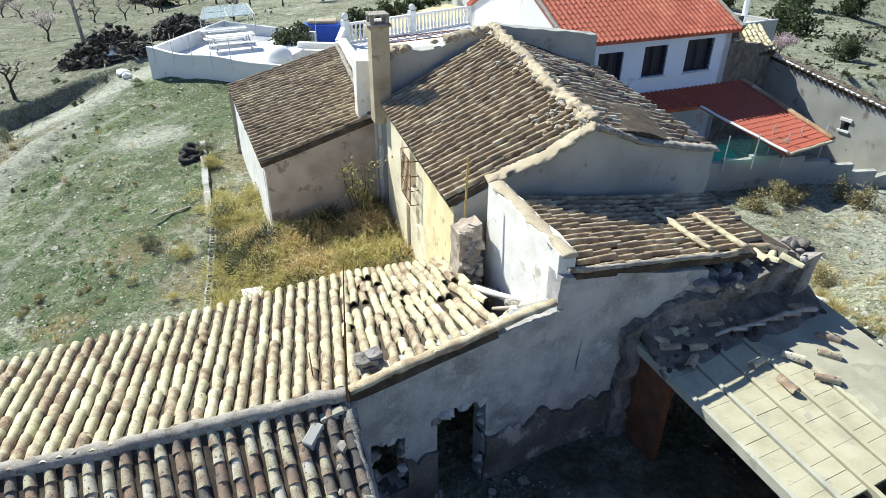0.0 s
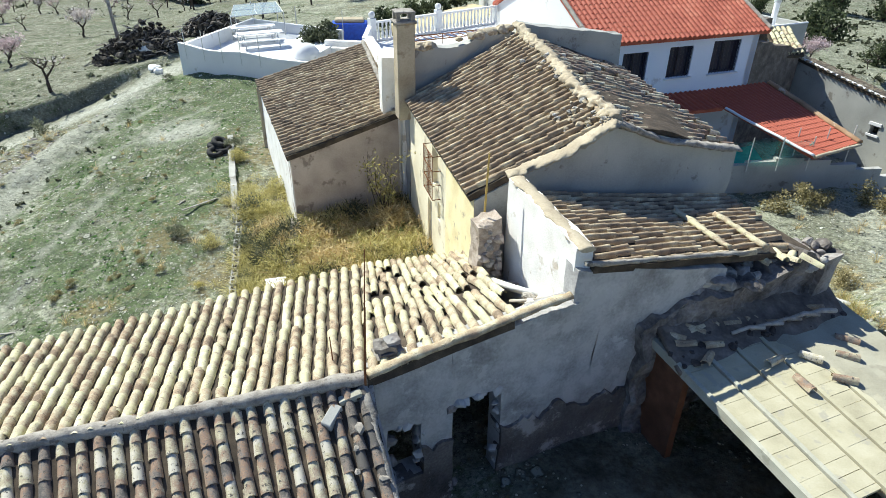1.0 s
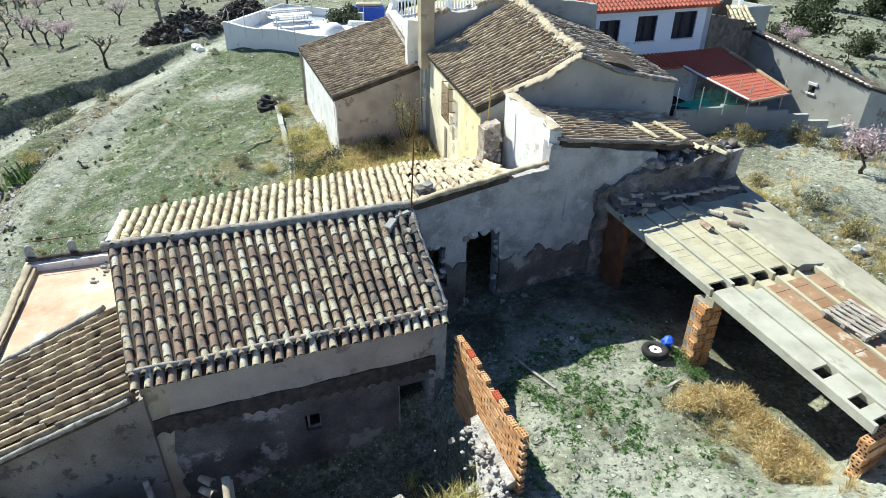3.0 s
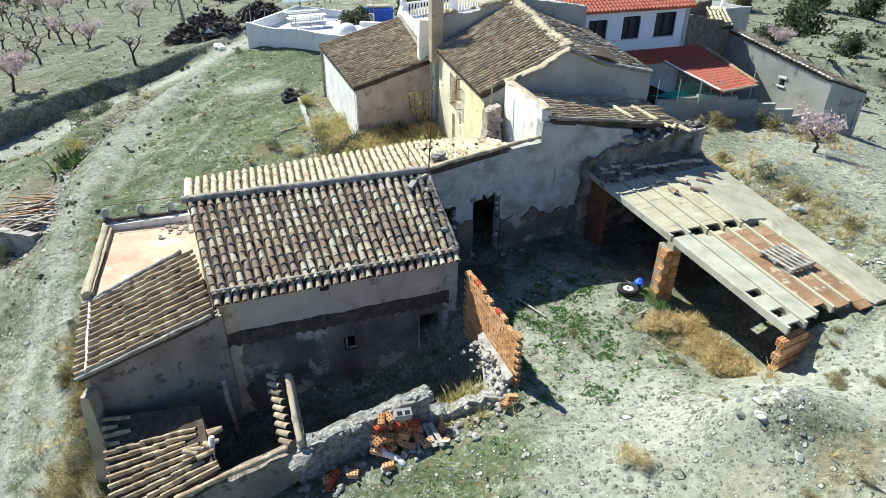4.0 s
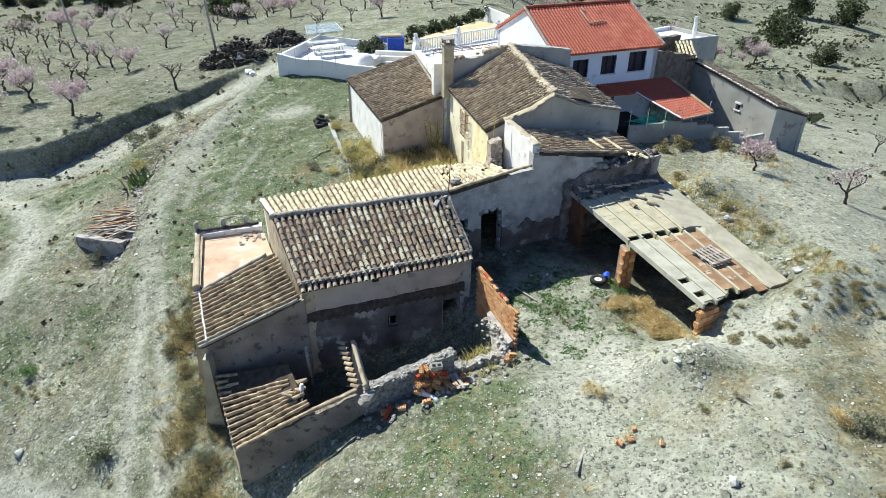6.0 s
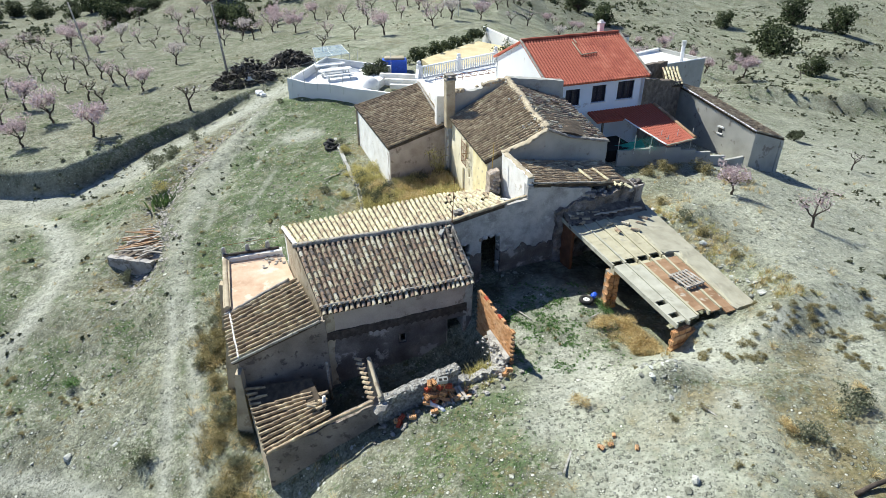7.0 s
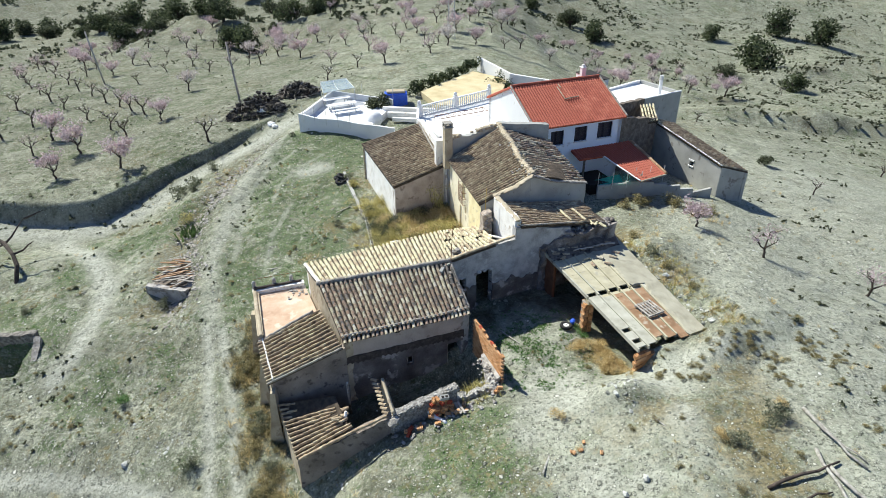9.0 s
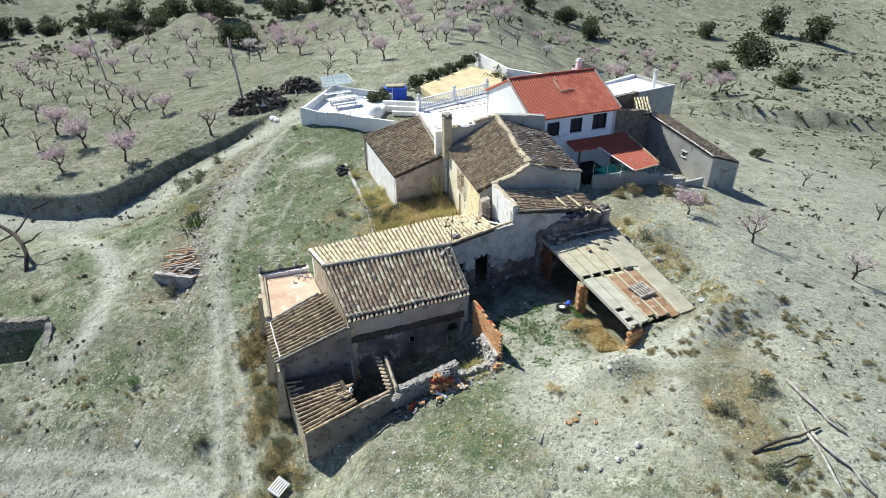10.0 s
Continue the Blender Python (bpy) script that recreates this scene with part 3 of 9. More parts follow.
def cover(x, y):
    """What lies on the ground: bare pale lanes, green growth, dry straw and bare brown earth, each 0 to 1. The earth
    also carries the yard's painted shade.
    """
    x, y = np.asarray(x, float), np.asarray(y, float)
    bare = np.zeros(np.shape(x))
    for line in RUTS:
        bare = np.maximum(bare, np.exp(-(near_line(x, y, line) / 0.36) ** 2) * 0.85)
    bare = np.maximum(bare, np.exp(-(near_line(x, y, TRACK) / 0.85) ** 2) * 0.6)
    for line in ARCS:
        bare = np.maximum(bare, np.exp(-(near_line(x, y, line) / 0.28) ** 2) * 0.5)
    for k, line in enumerate(LANES):
        bare = np.maximum(bare, np.exp(-(near_line(x, y, line) / (0.55, 0.55, 1.3, 0.9)[k]) ** 2) * 0.95)
    for cx, cy, r in FLATS:
        bare = np.maximum(bare, spot(x, y, cx, cy, r) * 0.8)
    green = 0.22 * smooth(-x, 20.0, 26.0) * smooth(y, 28.0, 34.0) * (1 - smooth(y, 60.0, 110.0))
    meadow = smooth(x, -18.0, -16.5) * (1 - smooth(x, -9.6, -7.8)) * smooth(y, 7.0, 11.0) * (1 - smooth(y, 34.0, 37.0))
    green = np.maximum(green, 0.78 * meadow)
    for cx, cy, r in ((-17.5, 6.3, 1.1), (-18.2, 7.4, 0.9), (-22.5, 2.2, 1.0), (-21.2, 5.1, 1.6), (-31.7, 12.5, 3.0), (-28.0, 9.5, 3.0), (-13.1, 20.5, 2.4), (-14.7, 8.7, 0.8), (-15.0, 13.0, 1.2), (-12.4, 15.8, 2.0), (-12.0, 31.7, 3.0), (-13.4, 11.0, 1.2), (-14.2, 16.5, 1.3), (-10.8, 20.0, 1.3), (-14.5, 29.5, 1.6),
                      (0.3, -3.4, 1.4), (-0.6, -1.2, 1.1), (1.1, -2.2, 0.8), (0.6, -0.4, 0.8), (-1.6, -2.8, 1.2), (-16.3, -1.0, 0.7), (-17.8, -0.4, 0.5), (-25.0, 20.0, 2.2), (-22.5, 22.5, 1.6), (-28.0, 16.0, 2.0), (-30.0, 20.5, 1.5)):
        green = np.maximum(green, spot(x, y, cx, cy, r))
    straw = np.zeros(np.shape(x))
    for cx, cy, r in ((-3.5, 15.0, 3.2), (-6.8, 20.0, 1.6), (-11.2, 1.5, 1.0), (-9.5, -1.0, 1.0), (-12.6, 5.0, 0.7), (6.3, 3.6, 0.7), (6.6, 2.6, 0.6), (5.1, -1.6, 0.5), (3.8, -0.9, 0.4), (5.7, -2.4, 0.8), (7.1, -1.8, 1.0), (11.3, 0.2, 0.8), (11.5, -2.1, 1.0), (9.9, -3.3, 1.0), (10.4, -4.6, 1.0), (-7.4, 15.5, 0.9), (10.5, 8.5, 1.2), (9.0, 14.0, 1.5), (15.0, 17.5, 1.2), (-8.0, 23.5, 1.2), (-10.6, 14.0, 0.7), (-9.9, 17.0, 0.7), (-20.8, 11.0, 1.0)):
        straw = np.maximum(straw, spot(x, y, cx, cy, r))
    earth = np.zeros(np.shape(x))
    # the spots along the yard wall and under the shed paint in shade
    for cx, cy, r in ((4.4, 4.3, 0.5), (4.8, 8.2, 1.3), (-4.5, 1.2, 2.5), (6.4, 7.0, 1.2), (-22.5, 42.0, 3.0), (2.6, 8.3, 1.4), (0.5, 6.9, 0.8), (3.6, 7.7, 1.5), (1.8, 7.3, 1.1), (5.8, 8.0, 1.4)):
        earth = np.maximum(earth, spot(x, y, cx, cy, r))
    earth = np.maximum(earth, 0.36 * smooth(-x, 19.0, 24.0) * smooth(y, 27.0, 32.0))
    earth = np.maximum(earth, 0.3 * smooth(y, 85.0, 105.0) * (1 - smooth(x, 20.0, 50.0)))
    out, here = rim_side(x, y)
    earth = np.maximum(earth, 0.45 * here * np.exp(-((out - 1.2) / 0.9) ** 2))
    straw = np.maximum(straw, 0.6 * here * np.exp(-((out - 2.6) / 1.4) ** 2))
    cut, s = gully_cut(x, y)
    earth = np.maximum(earth, np.clip(cut / 1.5, 0, 1) * (s < 0.9) * (s > -0.5))
    for line, drop in SCARPS:
        q = scarp(x, y, line)
        earth = np.maximum(earth, 4 * q * (1 - q) * (near_line(x, y, line) < 1.2))
    return bare, green, straw, earth


def stoniness(x, y):
    """How thickly stones lie, 0 to 1."""
    x, y = np.asarray(x, float), np.asarray(y, float)
    out, here = rim_side(x, y)
    v = 0.12 + here * (0.8 * np.exp(-((out - 0.7) / 0.9) ** 2) + 0.4 * np.exp(-((out - 2.5) / 2.0) ** 2))
    v = np.maximum(v, 0.5 * (1 - smooth(x, -19.0, -13.0)) * (1 - smooth(y, 9.0, 16.0)))
    v = np.maximum(v, 0.55 * smooth(x, 8.5, 11.0) * smooth(y, 6.0, 11.0) * (1 - smooth(y, 24.0, 40.0)))
    v = np.maximum(v, 0.35 * smooth(x, 9.0, 14.0) * (1 - smooth(x, 30.0, 50.0)))
    for cx, cy, r, a in ((-3.5, -3.2, 2.2, 0.6), (4.0, -5.0, 3.0, 0.38), (6.0, -0.4, 0.9, 0.8), (5.0, 1.0, 1.2, 0.3), (-15.0, 2.1, 0.7, 0.9), (-15.9, 1.4, 0.6, 0.9), (-21.0, 17.0, 2.0, 0.6), (-12.9, 5.0, 3.0, 0.35), (10.5, 10.0, 2.0, 0.7), (-9.3, -2.0, 0.7, 0.8), (0.0, -5.5, 2.5, 0.4)):
        v = np.maximum(v, a * spot(x, y, cx, cy, r))
    return np.clip(v, 0, 1)


def paleness(x, y):
    """Where pale chalky gravel comes to the surface, 0 to 1."""
    x, y = np.asarray(x, float), np.asarray(y, float)
    v = 0.8 * smooth(x, 9.5, 13.0) * (1 - smooth(x, 34.0, 60.0)) * (1 - smooth(y, 30.0, 60.0))
    v = np.maximum(v, 0.7 * smooth(x, 1.2, 3.5) * (1 - smooth(x, 8.0, 12.0)) * (1 - smooth(y, 1.5, 4.0)) * smooth(y, -9.0, -4.0))
    v = np.maximum(v, 0.55 * smooth(y, 1.0, 4.5) * (1 - smooth(y, 7.0, 8.5)) * smooth(x, 0.6, 1.4) * (1 - smooth(x, 5.5, 6.5)))
    for cx, cy, r, a in ((7.6, 0.4, 1.4, 0.9), (4.2, 0.3, 1.3, 0.9), (8.0, -2.0, 1.0, 0.8), (10.6, 1.9, 0.9, 1.0), (20.5, 20.5, 1.5, 1.0), (-24.0, 16.0, 2.5, 0.5), (-32.0, 18.5, 3.0, 0.5), (-21.0, 3.0, 2.5, 0.3), (-13.0, 26.2, 1.6, 0.7)):
        v = np.maximum(v, a * spot(x, y, cx, cy, r))
    # a strip of bare dark spoil between the mound and the slope
    return np.clip(v - 0.7 * np.exp(-(near_line(x, y, ((7.2, -1.0), (9.4, -1.6), (10.0, -4.0))) / 0.9) ** 2), 0, 1)


def ground_material():
    m = bpy.data.materials.new("stony_ground")
    m.use_nodes = True
    nt = m.node_tree
    n, l = nt.nodes, nt.links
    b = n["Principled BSDF"]
    b.inputs["Roughness"].default_value, b.inputs["Specular IOR Level"].default_value = 0.97, 0.1
    geo = n.new("ShaderNodeNewGeometry")

    def tex(scale, detail=6, rough=0.6):
        t = n.new("ShaderNodeTexNoise")
        t.inputs["Scale"].default_value, t.inputs["Detail"].default_value, t.inputs["Roughness"].default_value = scale, detail, rough
        l.new(geo.outputs["Position"], t.inputs["Vector"])
        return t.outputs["Fac"]

    def ramp(f, stops):
        r = n.new("ShaderNodeValToRGB")
        l.new(f, r.inputs["Fac"])
        els = r.color_ramp.elements
        for i, (at, c) in enumerate(stops):
            e = els[i] if i < 2 else els.new(at)
            e.position, e.color = at, (*c, 1)
        return r.outputs["Color"]

    def mixc(f, c1, c2):
        x = n.new("ShaderNodeMix")
        x.data_type = "RGBA"
        if isinstance(f, float):
            x.inputs["Factor"].default_value = f
        else:
            l.new(f, x.inputs["Factor"])
        for s, c in (("A", c1), ("B", c2)):
            if isinstance(c, tuple):
                x.inputs[s].default_value = (*c, 1)
            else:
                l.new(c, x.inputs[s])
        return x.outputs["Result"]

    def span(f, lo, hi):
        r = n.new("ShaderNodeMapRange")
        r.inputs["From Min"].default_value, r.inputs["From Max"].default_value = lo, hi
        l.new(f, r.inputs["Value"])
        return r.outputs[0]

    def math_(op, a, c):
        x = n.new("ShaderNodeMath")
        x.operation = op
        for i, v in enumerate((a, c)):
            if isinstance(v, float):
                x.inputs[i].default_value = v
            else:
                l.new(v, x.inputs[i])
        return x.outputs[0]
    cov = n.new("ShaderNodeVertexColor")
    cov.layer_name = "cover"
    sep = n.new("ShaderNodeSeparateColor")
    l.new(cov.outputs["Color"], sep.inputs[0])
    bare, green, straw, earth = sep.outputs[0], sep.outputs[1], sep.outputs[2], cov.outputs["Alpha"]
    stone_map = n.new("ShaderNodeVertexColor")
    stone_map.layer_name = "stony"
    chart = n.new("ShaderNodeSeparateColor")
    l.new(stone_map.outputs["Color"], chart.inputs[0])
    stony, pale = chart.outputs[0], chart.outputs[1]

    def times(c1, c2, f=1.0):
        x = n.new("ShaderNodeMix")
        x.data_type, x.blend_type = "RGBA", "MULTIPLY"
        x.inputs["Factor"].default_value = f
        l.new(c1, x.inputs["A"])
        l.new(c2, x.inputs["B"])
        return x.outputs["Result"]
    # loam and dust: broad tones, crumbs and fine grit
    soil = ramp(tex(0.4, 6, 0.6), [(0.34, (0.235, 0.245, 0.195)), (0.5, (0.33, 0.345, 0.285)), (0.66, (0.43, 0.445, 0.38))])
    col = times(soil, ramp(tex(2.0, 7, 0.7), [(0.36, (0.55, 0.56, 0.52)), (0.5, (1.0, 1.0, 1.0)), (0.64, (1.35, 1.35, 1.34))]))
    col = times(col, ramp(tex(8.5, 7, 0.78), [(0.36, (0.42, 0.43, 0.4)), (0.48, (0.96, 0.96, 0.95)), (0.62, (1.5, 1.5, 1.48))]))
    # thin growth in ragged patches, more where it is green
    wild = math_("ADD", math_("MULTIPLY", span(tex(0.22, 5, 0.6), 0.42, 0.6), 0.42), math_("MULTIPLY", green, 0.75))
    patchy = math_("ADD", math_("MULTIPLY", tex(1.3, 8, 0.74), 0.6), math_("MULTIPLY", tex(6.0, 6, 0.7), 0.4))
    grown = span(math_("ADD", patchy, math_("MULTIPLY", math_("MINIMUM", wild, 0.9), 0.17)), 0.56, 0.62)
    col = mixc(math_("MULTIPLY", grown, 0.85), col, times(ramp(tex(1.1, 5, 0.7), [(0.34, (0.068, 0.105, 0.05)), (0.5, (0.115, 0.165, 0.08)), (0.66, (0.185, 0.232, 0.13))]), ramp(tex(11.0, 5, 0.75), [(0.36, (0.4, 0.42, 0.4)), (0.5, (1.0, 1.0, 1.0)), (0.64, (1.7, 1.7, 1.6))])))
    # dry straw litter
    litter = math_("ADD", math_("MULTIPLY", span(tex(0.15, 5, 0.6), 0.5, 0.64), 0.4), straw)
    dry = span(math_("ADD", tex(3.0, 7, 0.75), math_("MULTIPLY", math_("MINIMUM", litter, 1.0), 0.2)), 0.56, 0.68)
    col = mixc(math_("MULTIPLY", dry, 0.8), col, ramp(tex(7.0, 6, 0.75), [(0.34, (0.11, 0.09, 0.045)), (0.5, (0.26, 0.215, 0.12)), (0.66, (0.46, 0.39, 0.24))]))
    # bare brown earth, and the shade painted onto the yard floor
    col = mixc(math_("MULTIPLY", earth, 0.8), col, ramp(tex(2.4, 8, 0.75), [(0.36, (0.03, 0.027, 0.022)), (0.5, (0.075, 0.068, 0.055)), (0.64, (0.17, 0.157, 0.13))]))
    # wheel-worn dust
    chalky = span(math_("ADD", tex(0.9, 7, 0.7), math_("MULTIPLY", pale, 0.3)), 0.52, 0.74)
    col = mixc(math_("MULTIPLY", math_("MULTIPLY", chalky, pale), 0.9), col, ramp(tex(6.0, 8, 0.78), [(0.36, (0.3, 0.315, 0.275)), (0.48, (0.5, 0.52, 0.46)), (0.62, (0.74, 0.76, 0.69))]))
    worn = span(math_("ADD", tex(1.5, 7, 0.7), math_("MULTIPLY", bare, 0.42)), 0.5, 0.7)
    col = mixc(math_("MULTIPLY", worn, bare), col, ramp(tex(5.0, 8, 0.75), [(0.36, (0.37, 0.38, 0.34)), (0.5, (0.55, 0.565, 0.515)), (0.64, (0.74, 0.75, 0.69))]))
    # stones bedded in the soil, three sizes, each with its own tone and a dark rim painted as crevice shade
    relief = math_("MULTIPLY", tex(8.5, 7, 0.78), 0.5)
    thick = math_("ADD", math_("MULTIPLY", stony, 0.5), math_("MULTIPLY", span(tex(0.7, 5, 0.65), 0.4, 0.66), 0.3))
    for size, most, seat, tall in ((3.1, 0.24, 0.0, 1.0), (6.5, 0.65, 0.04, 0.6), (14.0, 1.1, 0.14, 0.35)):
        vor = n.new("ShaderNodeTexVoronoi")
        vor.inputs["Scale"].default_value = size
        warp = n.new("ShaderNodeTexNoise")
        warp.inputs["Scale"].default_value, warp.inputs["Detail"].default_value = size * 1.7, 2.0
        l.new(geo.outputs["Position"], warp.inputs["Vector"])
        bent = n.new("ShaderNodeVectorMath")
        bent.operation = "MULTIPLY_ADD"
        bent.inputs[1].default_value = (0.5 / size,) * 3
        l.new(warp.outputs["Color"], bent.inputs[0])
        l.new(geo.outputs["Position"], bent.inputs[2])
        l.new(bent.outputs[0], vor.inputs["Vector"])
        rgb = n.new("ShaderNodeSeparateColor")
        l.new(vor.outputs["Color"], rgb.inputs[0])
        there = math_("LESS_THAN", rgb.outputs[0], math_("MULTIPLY", math_("ADD", math_("MULTIPLY", thick, most), seat), math_("SUBTRACT", 1.0, earth)))
        body = math_("MULTIPLY", there, span(vor.outputs["Distance"], 0.4, 0.3))
        ring = math_("MULTIPLY", there, span(vor.outputs["Distance"], 0.62, 0.42))
        col = mixc(math_("MULTIPLY", ring, 0.45), col, (0.075, 0.078, 0.06))
        col = mixc(math_("MULTIPLY", body, 0.92), col, ramp(rgb.outputs[1], [(0.0, (0.2, 0.21, 0.18)), (0.45, (0.4, 0.41, 0.365)), (0.8, (0.6, 0.61, 0.555)), (1.0, (0.95, 0.95, 0.9))]))
        relief = math_("ADD", relief, math_("MULTIPLY", body, tall))
    grey = n.new("ShaderNodeRGB")
    grey.outputs[0].default_value = (0.75, 0.738, 0.672, 1)
    col = times(col, grey.outputs[0])
    l.new(col, b.inputs["Base Color"])
    bp = n.new("ShaderNodeBump")
    bp.inputs["Strength"].default_value, bp.inputs["Distance"].default_value = 1.0, 0.09
    l.new(relief, bp.inputs["Height"])
    l.new(bp.outputs[0], b.inputs["Normal"])
    return m


ground_mesh = build_ground()
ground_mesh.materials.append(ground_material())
ground = tagged(new("ground", ground_mesh), "stony grey hillside ground with thin grass", "ground", kind="structure")

# ---- the near farmhouse ----
R0, R1, R2 = Vector((-7.75, 4.95, 2.95)), Vector((-1.4, 7.0, 3.15)), Vector((1.87, 8.85, 3.5))
E0, E1 = Vector((-6.25, 2.25, 1.85)), Vector((-0.45, 4.75, 1.85))
P0, P1, P2 = Vector((-9.3, 8.2, 1.95)), Vector((-2.39, 11.9, 2.0)), Vector((0.2, 12.7, 2.0))
tiles_dark = tile_meshes(M["tile_dark"], 0.42, 0.17, 0.11, seed=1)
tiles_pale = tile_meshes(M["tile_pale"], 0.46, 0.17, 0.11, seed=2)
tiles_brown = tile_meshes(M["tile_brown"], 0.48, 0.13, 0.105, seed=3)


def shift(v, d):
    return Vector(v) + Vector(d)


farmhouse = thing("farmhouse", "abandoned farmhouse with cracked lime plaster and old clay tile roofs", "house")
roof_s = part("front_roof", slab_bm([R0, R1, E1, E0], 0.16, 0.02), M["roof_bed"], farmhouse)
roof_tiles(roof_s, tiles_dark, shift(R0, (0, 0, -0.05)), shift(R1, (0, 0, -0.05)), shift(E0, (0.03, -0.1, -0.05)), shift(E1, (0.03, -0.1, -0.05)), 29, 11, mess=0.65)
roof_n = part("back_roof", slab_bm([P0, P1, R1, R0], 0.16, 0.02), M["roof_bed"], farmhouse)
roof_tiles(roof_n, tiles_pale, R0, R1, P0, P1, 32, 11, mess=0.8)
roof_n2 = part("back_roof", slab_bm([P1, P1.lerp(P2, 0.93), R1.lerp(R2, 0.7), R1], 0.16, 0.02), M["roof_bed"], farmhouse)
part("fallen_ceiling", slab_bm([(-0.9, 11.9, 1.2), (0.6, 12.3, 1.1), (1.9, 10.4, 1.3), (0.3, 8.9, 1.4)], 0.12, 0.12), M["roof_bed"], farmhouse)
part("fallen_plaster", slab_bm([(0.98, 9.05, 2.95), (1.8, 9.35, 3.1), (1.6, 10.9, 2.3), (1.15, 10.2, 2.35)], 0.4, 0.12, 14), M["plaster_beige"], farmhouse, "bank of fallen plaster and earth")
HOLES = ((0.12, 0.62), (0.3, 0.78), (0.42, 0.62), (0.62, 0.45), (0.22, 0.9), (0.55, 0.86), (0.75, 0.66))


def not_fallen(u, v):
    if u > 0.93 - 0.22 * v:
        return False
    return all(math.hypot((u - a) * 3.6, (v - (1 - b)) * 4.0) > 0.17 for a, b in HOLES)


roof_tiles(roof_n2, tiles_pale, R1, R2, P1, P2, 16, 11, seed=5, keep=not_fallen, mess=1.6)


def ends(p, q):
    return (p.x, p.y), (q.x, q.y)


def wall(name, a, b, thick, zb, zt, mat, parent, label="", **kw):
    return part(name, wall_bm(a, b, thick, zb, zt, **kw), mat, parent, label)


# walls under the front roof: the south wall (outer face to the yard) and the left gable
wall("south_wall", (E0.x + 0.05, E0.y + 0.12), (E1.x, E1.y + 0.1), 0.45, (-2.4, -2.4), (0.42, 0.42), M["plaster_soot_shade"], farmhouse, "smoke-stained wall of the vanished lean-to",
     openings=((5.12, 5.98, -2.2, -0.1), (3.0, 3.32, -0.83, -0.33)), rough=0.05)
wall("south_wall", (E0.x + 0.05, E0.y + 0.12), (E1.x, E1.y + 0.1), 0.45, (0.42, 0.42), (E0.z - 0.08, E1.z - 0.08), M["plaster_pink"], farmhouse, rough=0.05)
wall("west_gable", (P0.x + 0.1, P0.y - 0.1), (R0.x + 0.05, R0.y), 0.45, (-2.0, -1.5), (P0.z - 0.12, R0.z - 0.12), M["plaster_beige"], farmhouse)
wall("west_gable", (R0.x + 0.05, R0.y), (E0.x + 0.1, E0.y + 0.1), 0.45, (-1.6, -2.2), (R0.z - 0.12, E0.z - 0.12), M["plaster_beige"], farmhouse)
wall("east_gable", (E1.x - 0.02, E1.y + 0.08), (R1.x + 0.1, R1.y), 0.4, (-1.0, -0.6), (E1.z - 0.12, R1.z - 0.12), M["plaster_grey"], farmhouse)
wall("yard_wall", (R1.x - 0.1, R1.y - 0.02), (R2.x + 0.18, R2.y + 0.08), 0.4, (-0.8, -0.6), (R1.z - 0.1, R2.z - 0.1), M["plaster_mud"], farmhouse,
     openings=((0.4, 1.0, 0.6, 1.85), (1.6, 2.56, -0.7, 1.95)), rough=0.05)
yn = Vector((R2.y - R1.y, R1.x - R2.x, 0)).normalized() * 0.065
# dark lower band: the shade of the enclosed yard, put into the colour
wall("yard_wall_foot", (R1.x - 0.1 + yn.x, R1.y - 0.02 + yn.y), (R2.x + 0.18 + yn.x, R2.y + 0.08 + yn.y), 0.38, (-0.8, -0.6), (1.2, 1.05), M["plaster_soot_shade"], farmhouse, "ragged dark band along the wall foot with the yard's shade in its colour",
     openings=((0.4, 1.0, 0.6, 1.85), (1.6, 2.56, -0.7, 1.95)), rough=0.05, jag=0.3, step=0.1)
wall("north_wall", (P1.x, P1.y - 0.1), (P0.x + 0.1, P0.y - 0.12), 0.45, (-0.6, -2.0), (P1.z - 0.12, P0.z - 0.12), M["plaster_white"], farmhouse)
wall("north_wall", (P2.x, P2.y - 0.1), (P1.x, P1.y - 0.1), 0.45, (-0.6, -0.6), (P2.z - 0.12, P1.z - 0.12), M["plaster_white"], farmhouse)

# lower tiled wing and terrace
B_TR, B_BR, B_TL, B_BL = Vector((-8.0, 4.9, 1.35)), Vector((-6.25, 2.1, 1.35)), Vector((-10.85, 3.9, 0.05)), Vector((-9.75, 1.45, -0.35))
wing = thing("farmhouse_wing", "low side wing with a clay tile roof and cracked plaster", "house")
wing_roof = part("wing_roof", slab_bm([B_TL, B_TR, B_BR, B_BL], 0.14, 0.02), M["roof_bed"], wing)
roof_tiles(wing_roof, tiles_brown, B_BR, B_TR, B_BL, B_TL, 12, 10, seed=8)
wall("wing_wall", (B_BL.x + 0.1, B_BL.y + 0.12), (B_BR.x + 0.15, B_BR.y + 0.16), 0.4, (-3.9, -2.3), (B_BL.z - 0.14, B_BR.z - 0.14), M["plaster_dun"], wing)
wall("wing_wall", (B_TL.x + 0.12, B_TL.y), (B_BL.x + 0.1, B_BL.y + 0.1), 0.4, (-3.2, -3.9), (B_TL.z - 0.14, B_BL.z - 0.14), M["plaster_beige"], wing)

T_NL, T_NR, T_SL, T_SR = Vector((-12.3, 7.95, 0.3)), Vector((-9.7, 8.9, 0.3)), Vector((-10.85, 4.0, 0.3)), Vector((-7.8, 5.1, 0.3))
terrace = thing("roof_terrace", "flat roof terrace with pinkish worn cement and low parapets", "terrace")
part("terrace_floor", slab_bm([T_NL, T_NR, T_SR, T_SL], 0.2, 0.015), M["terrace_floor"], terrace)
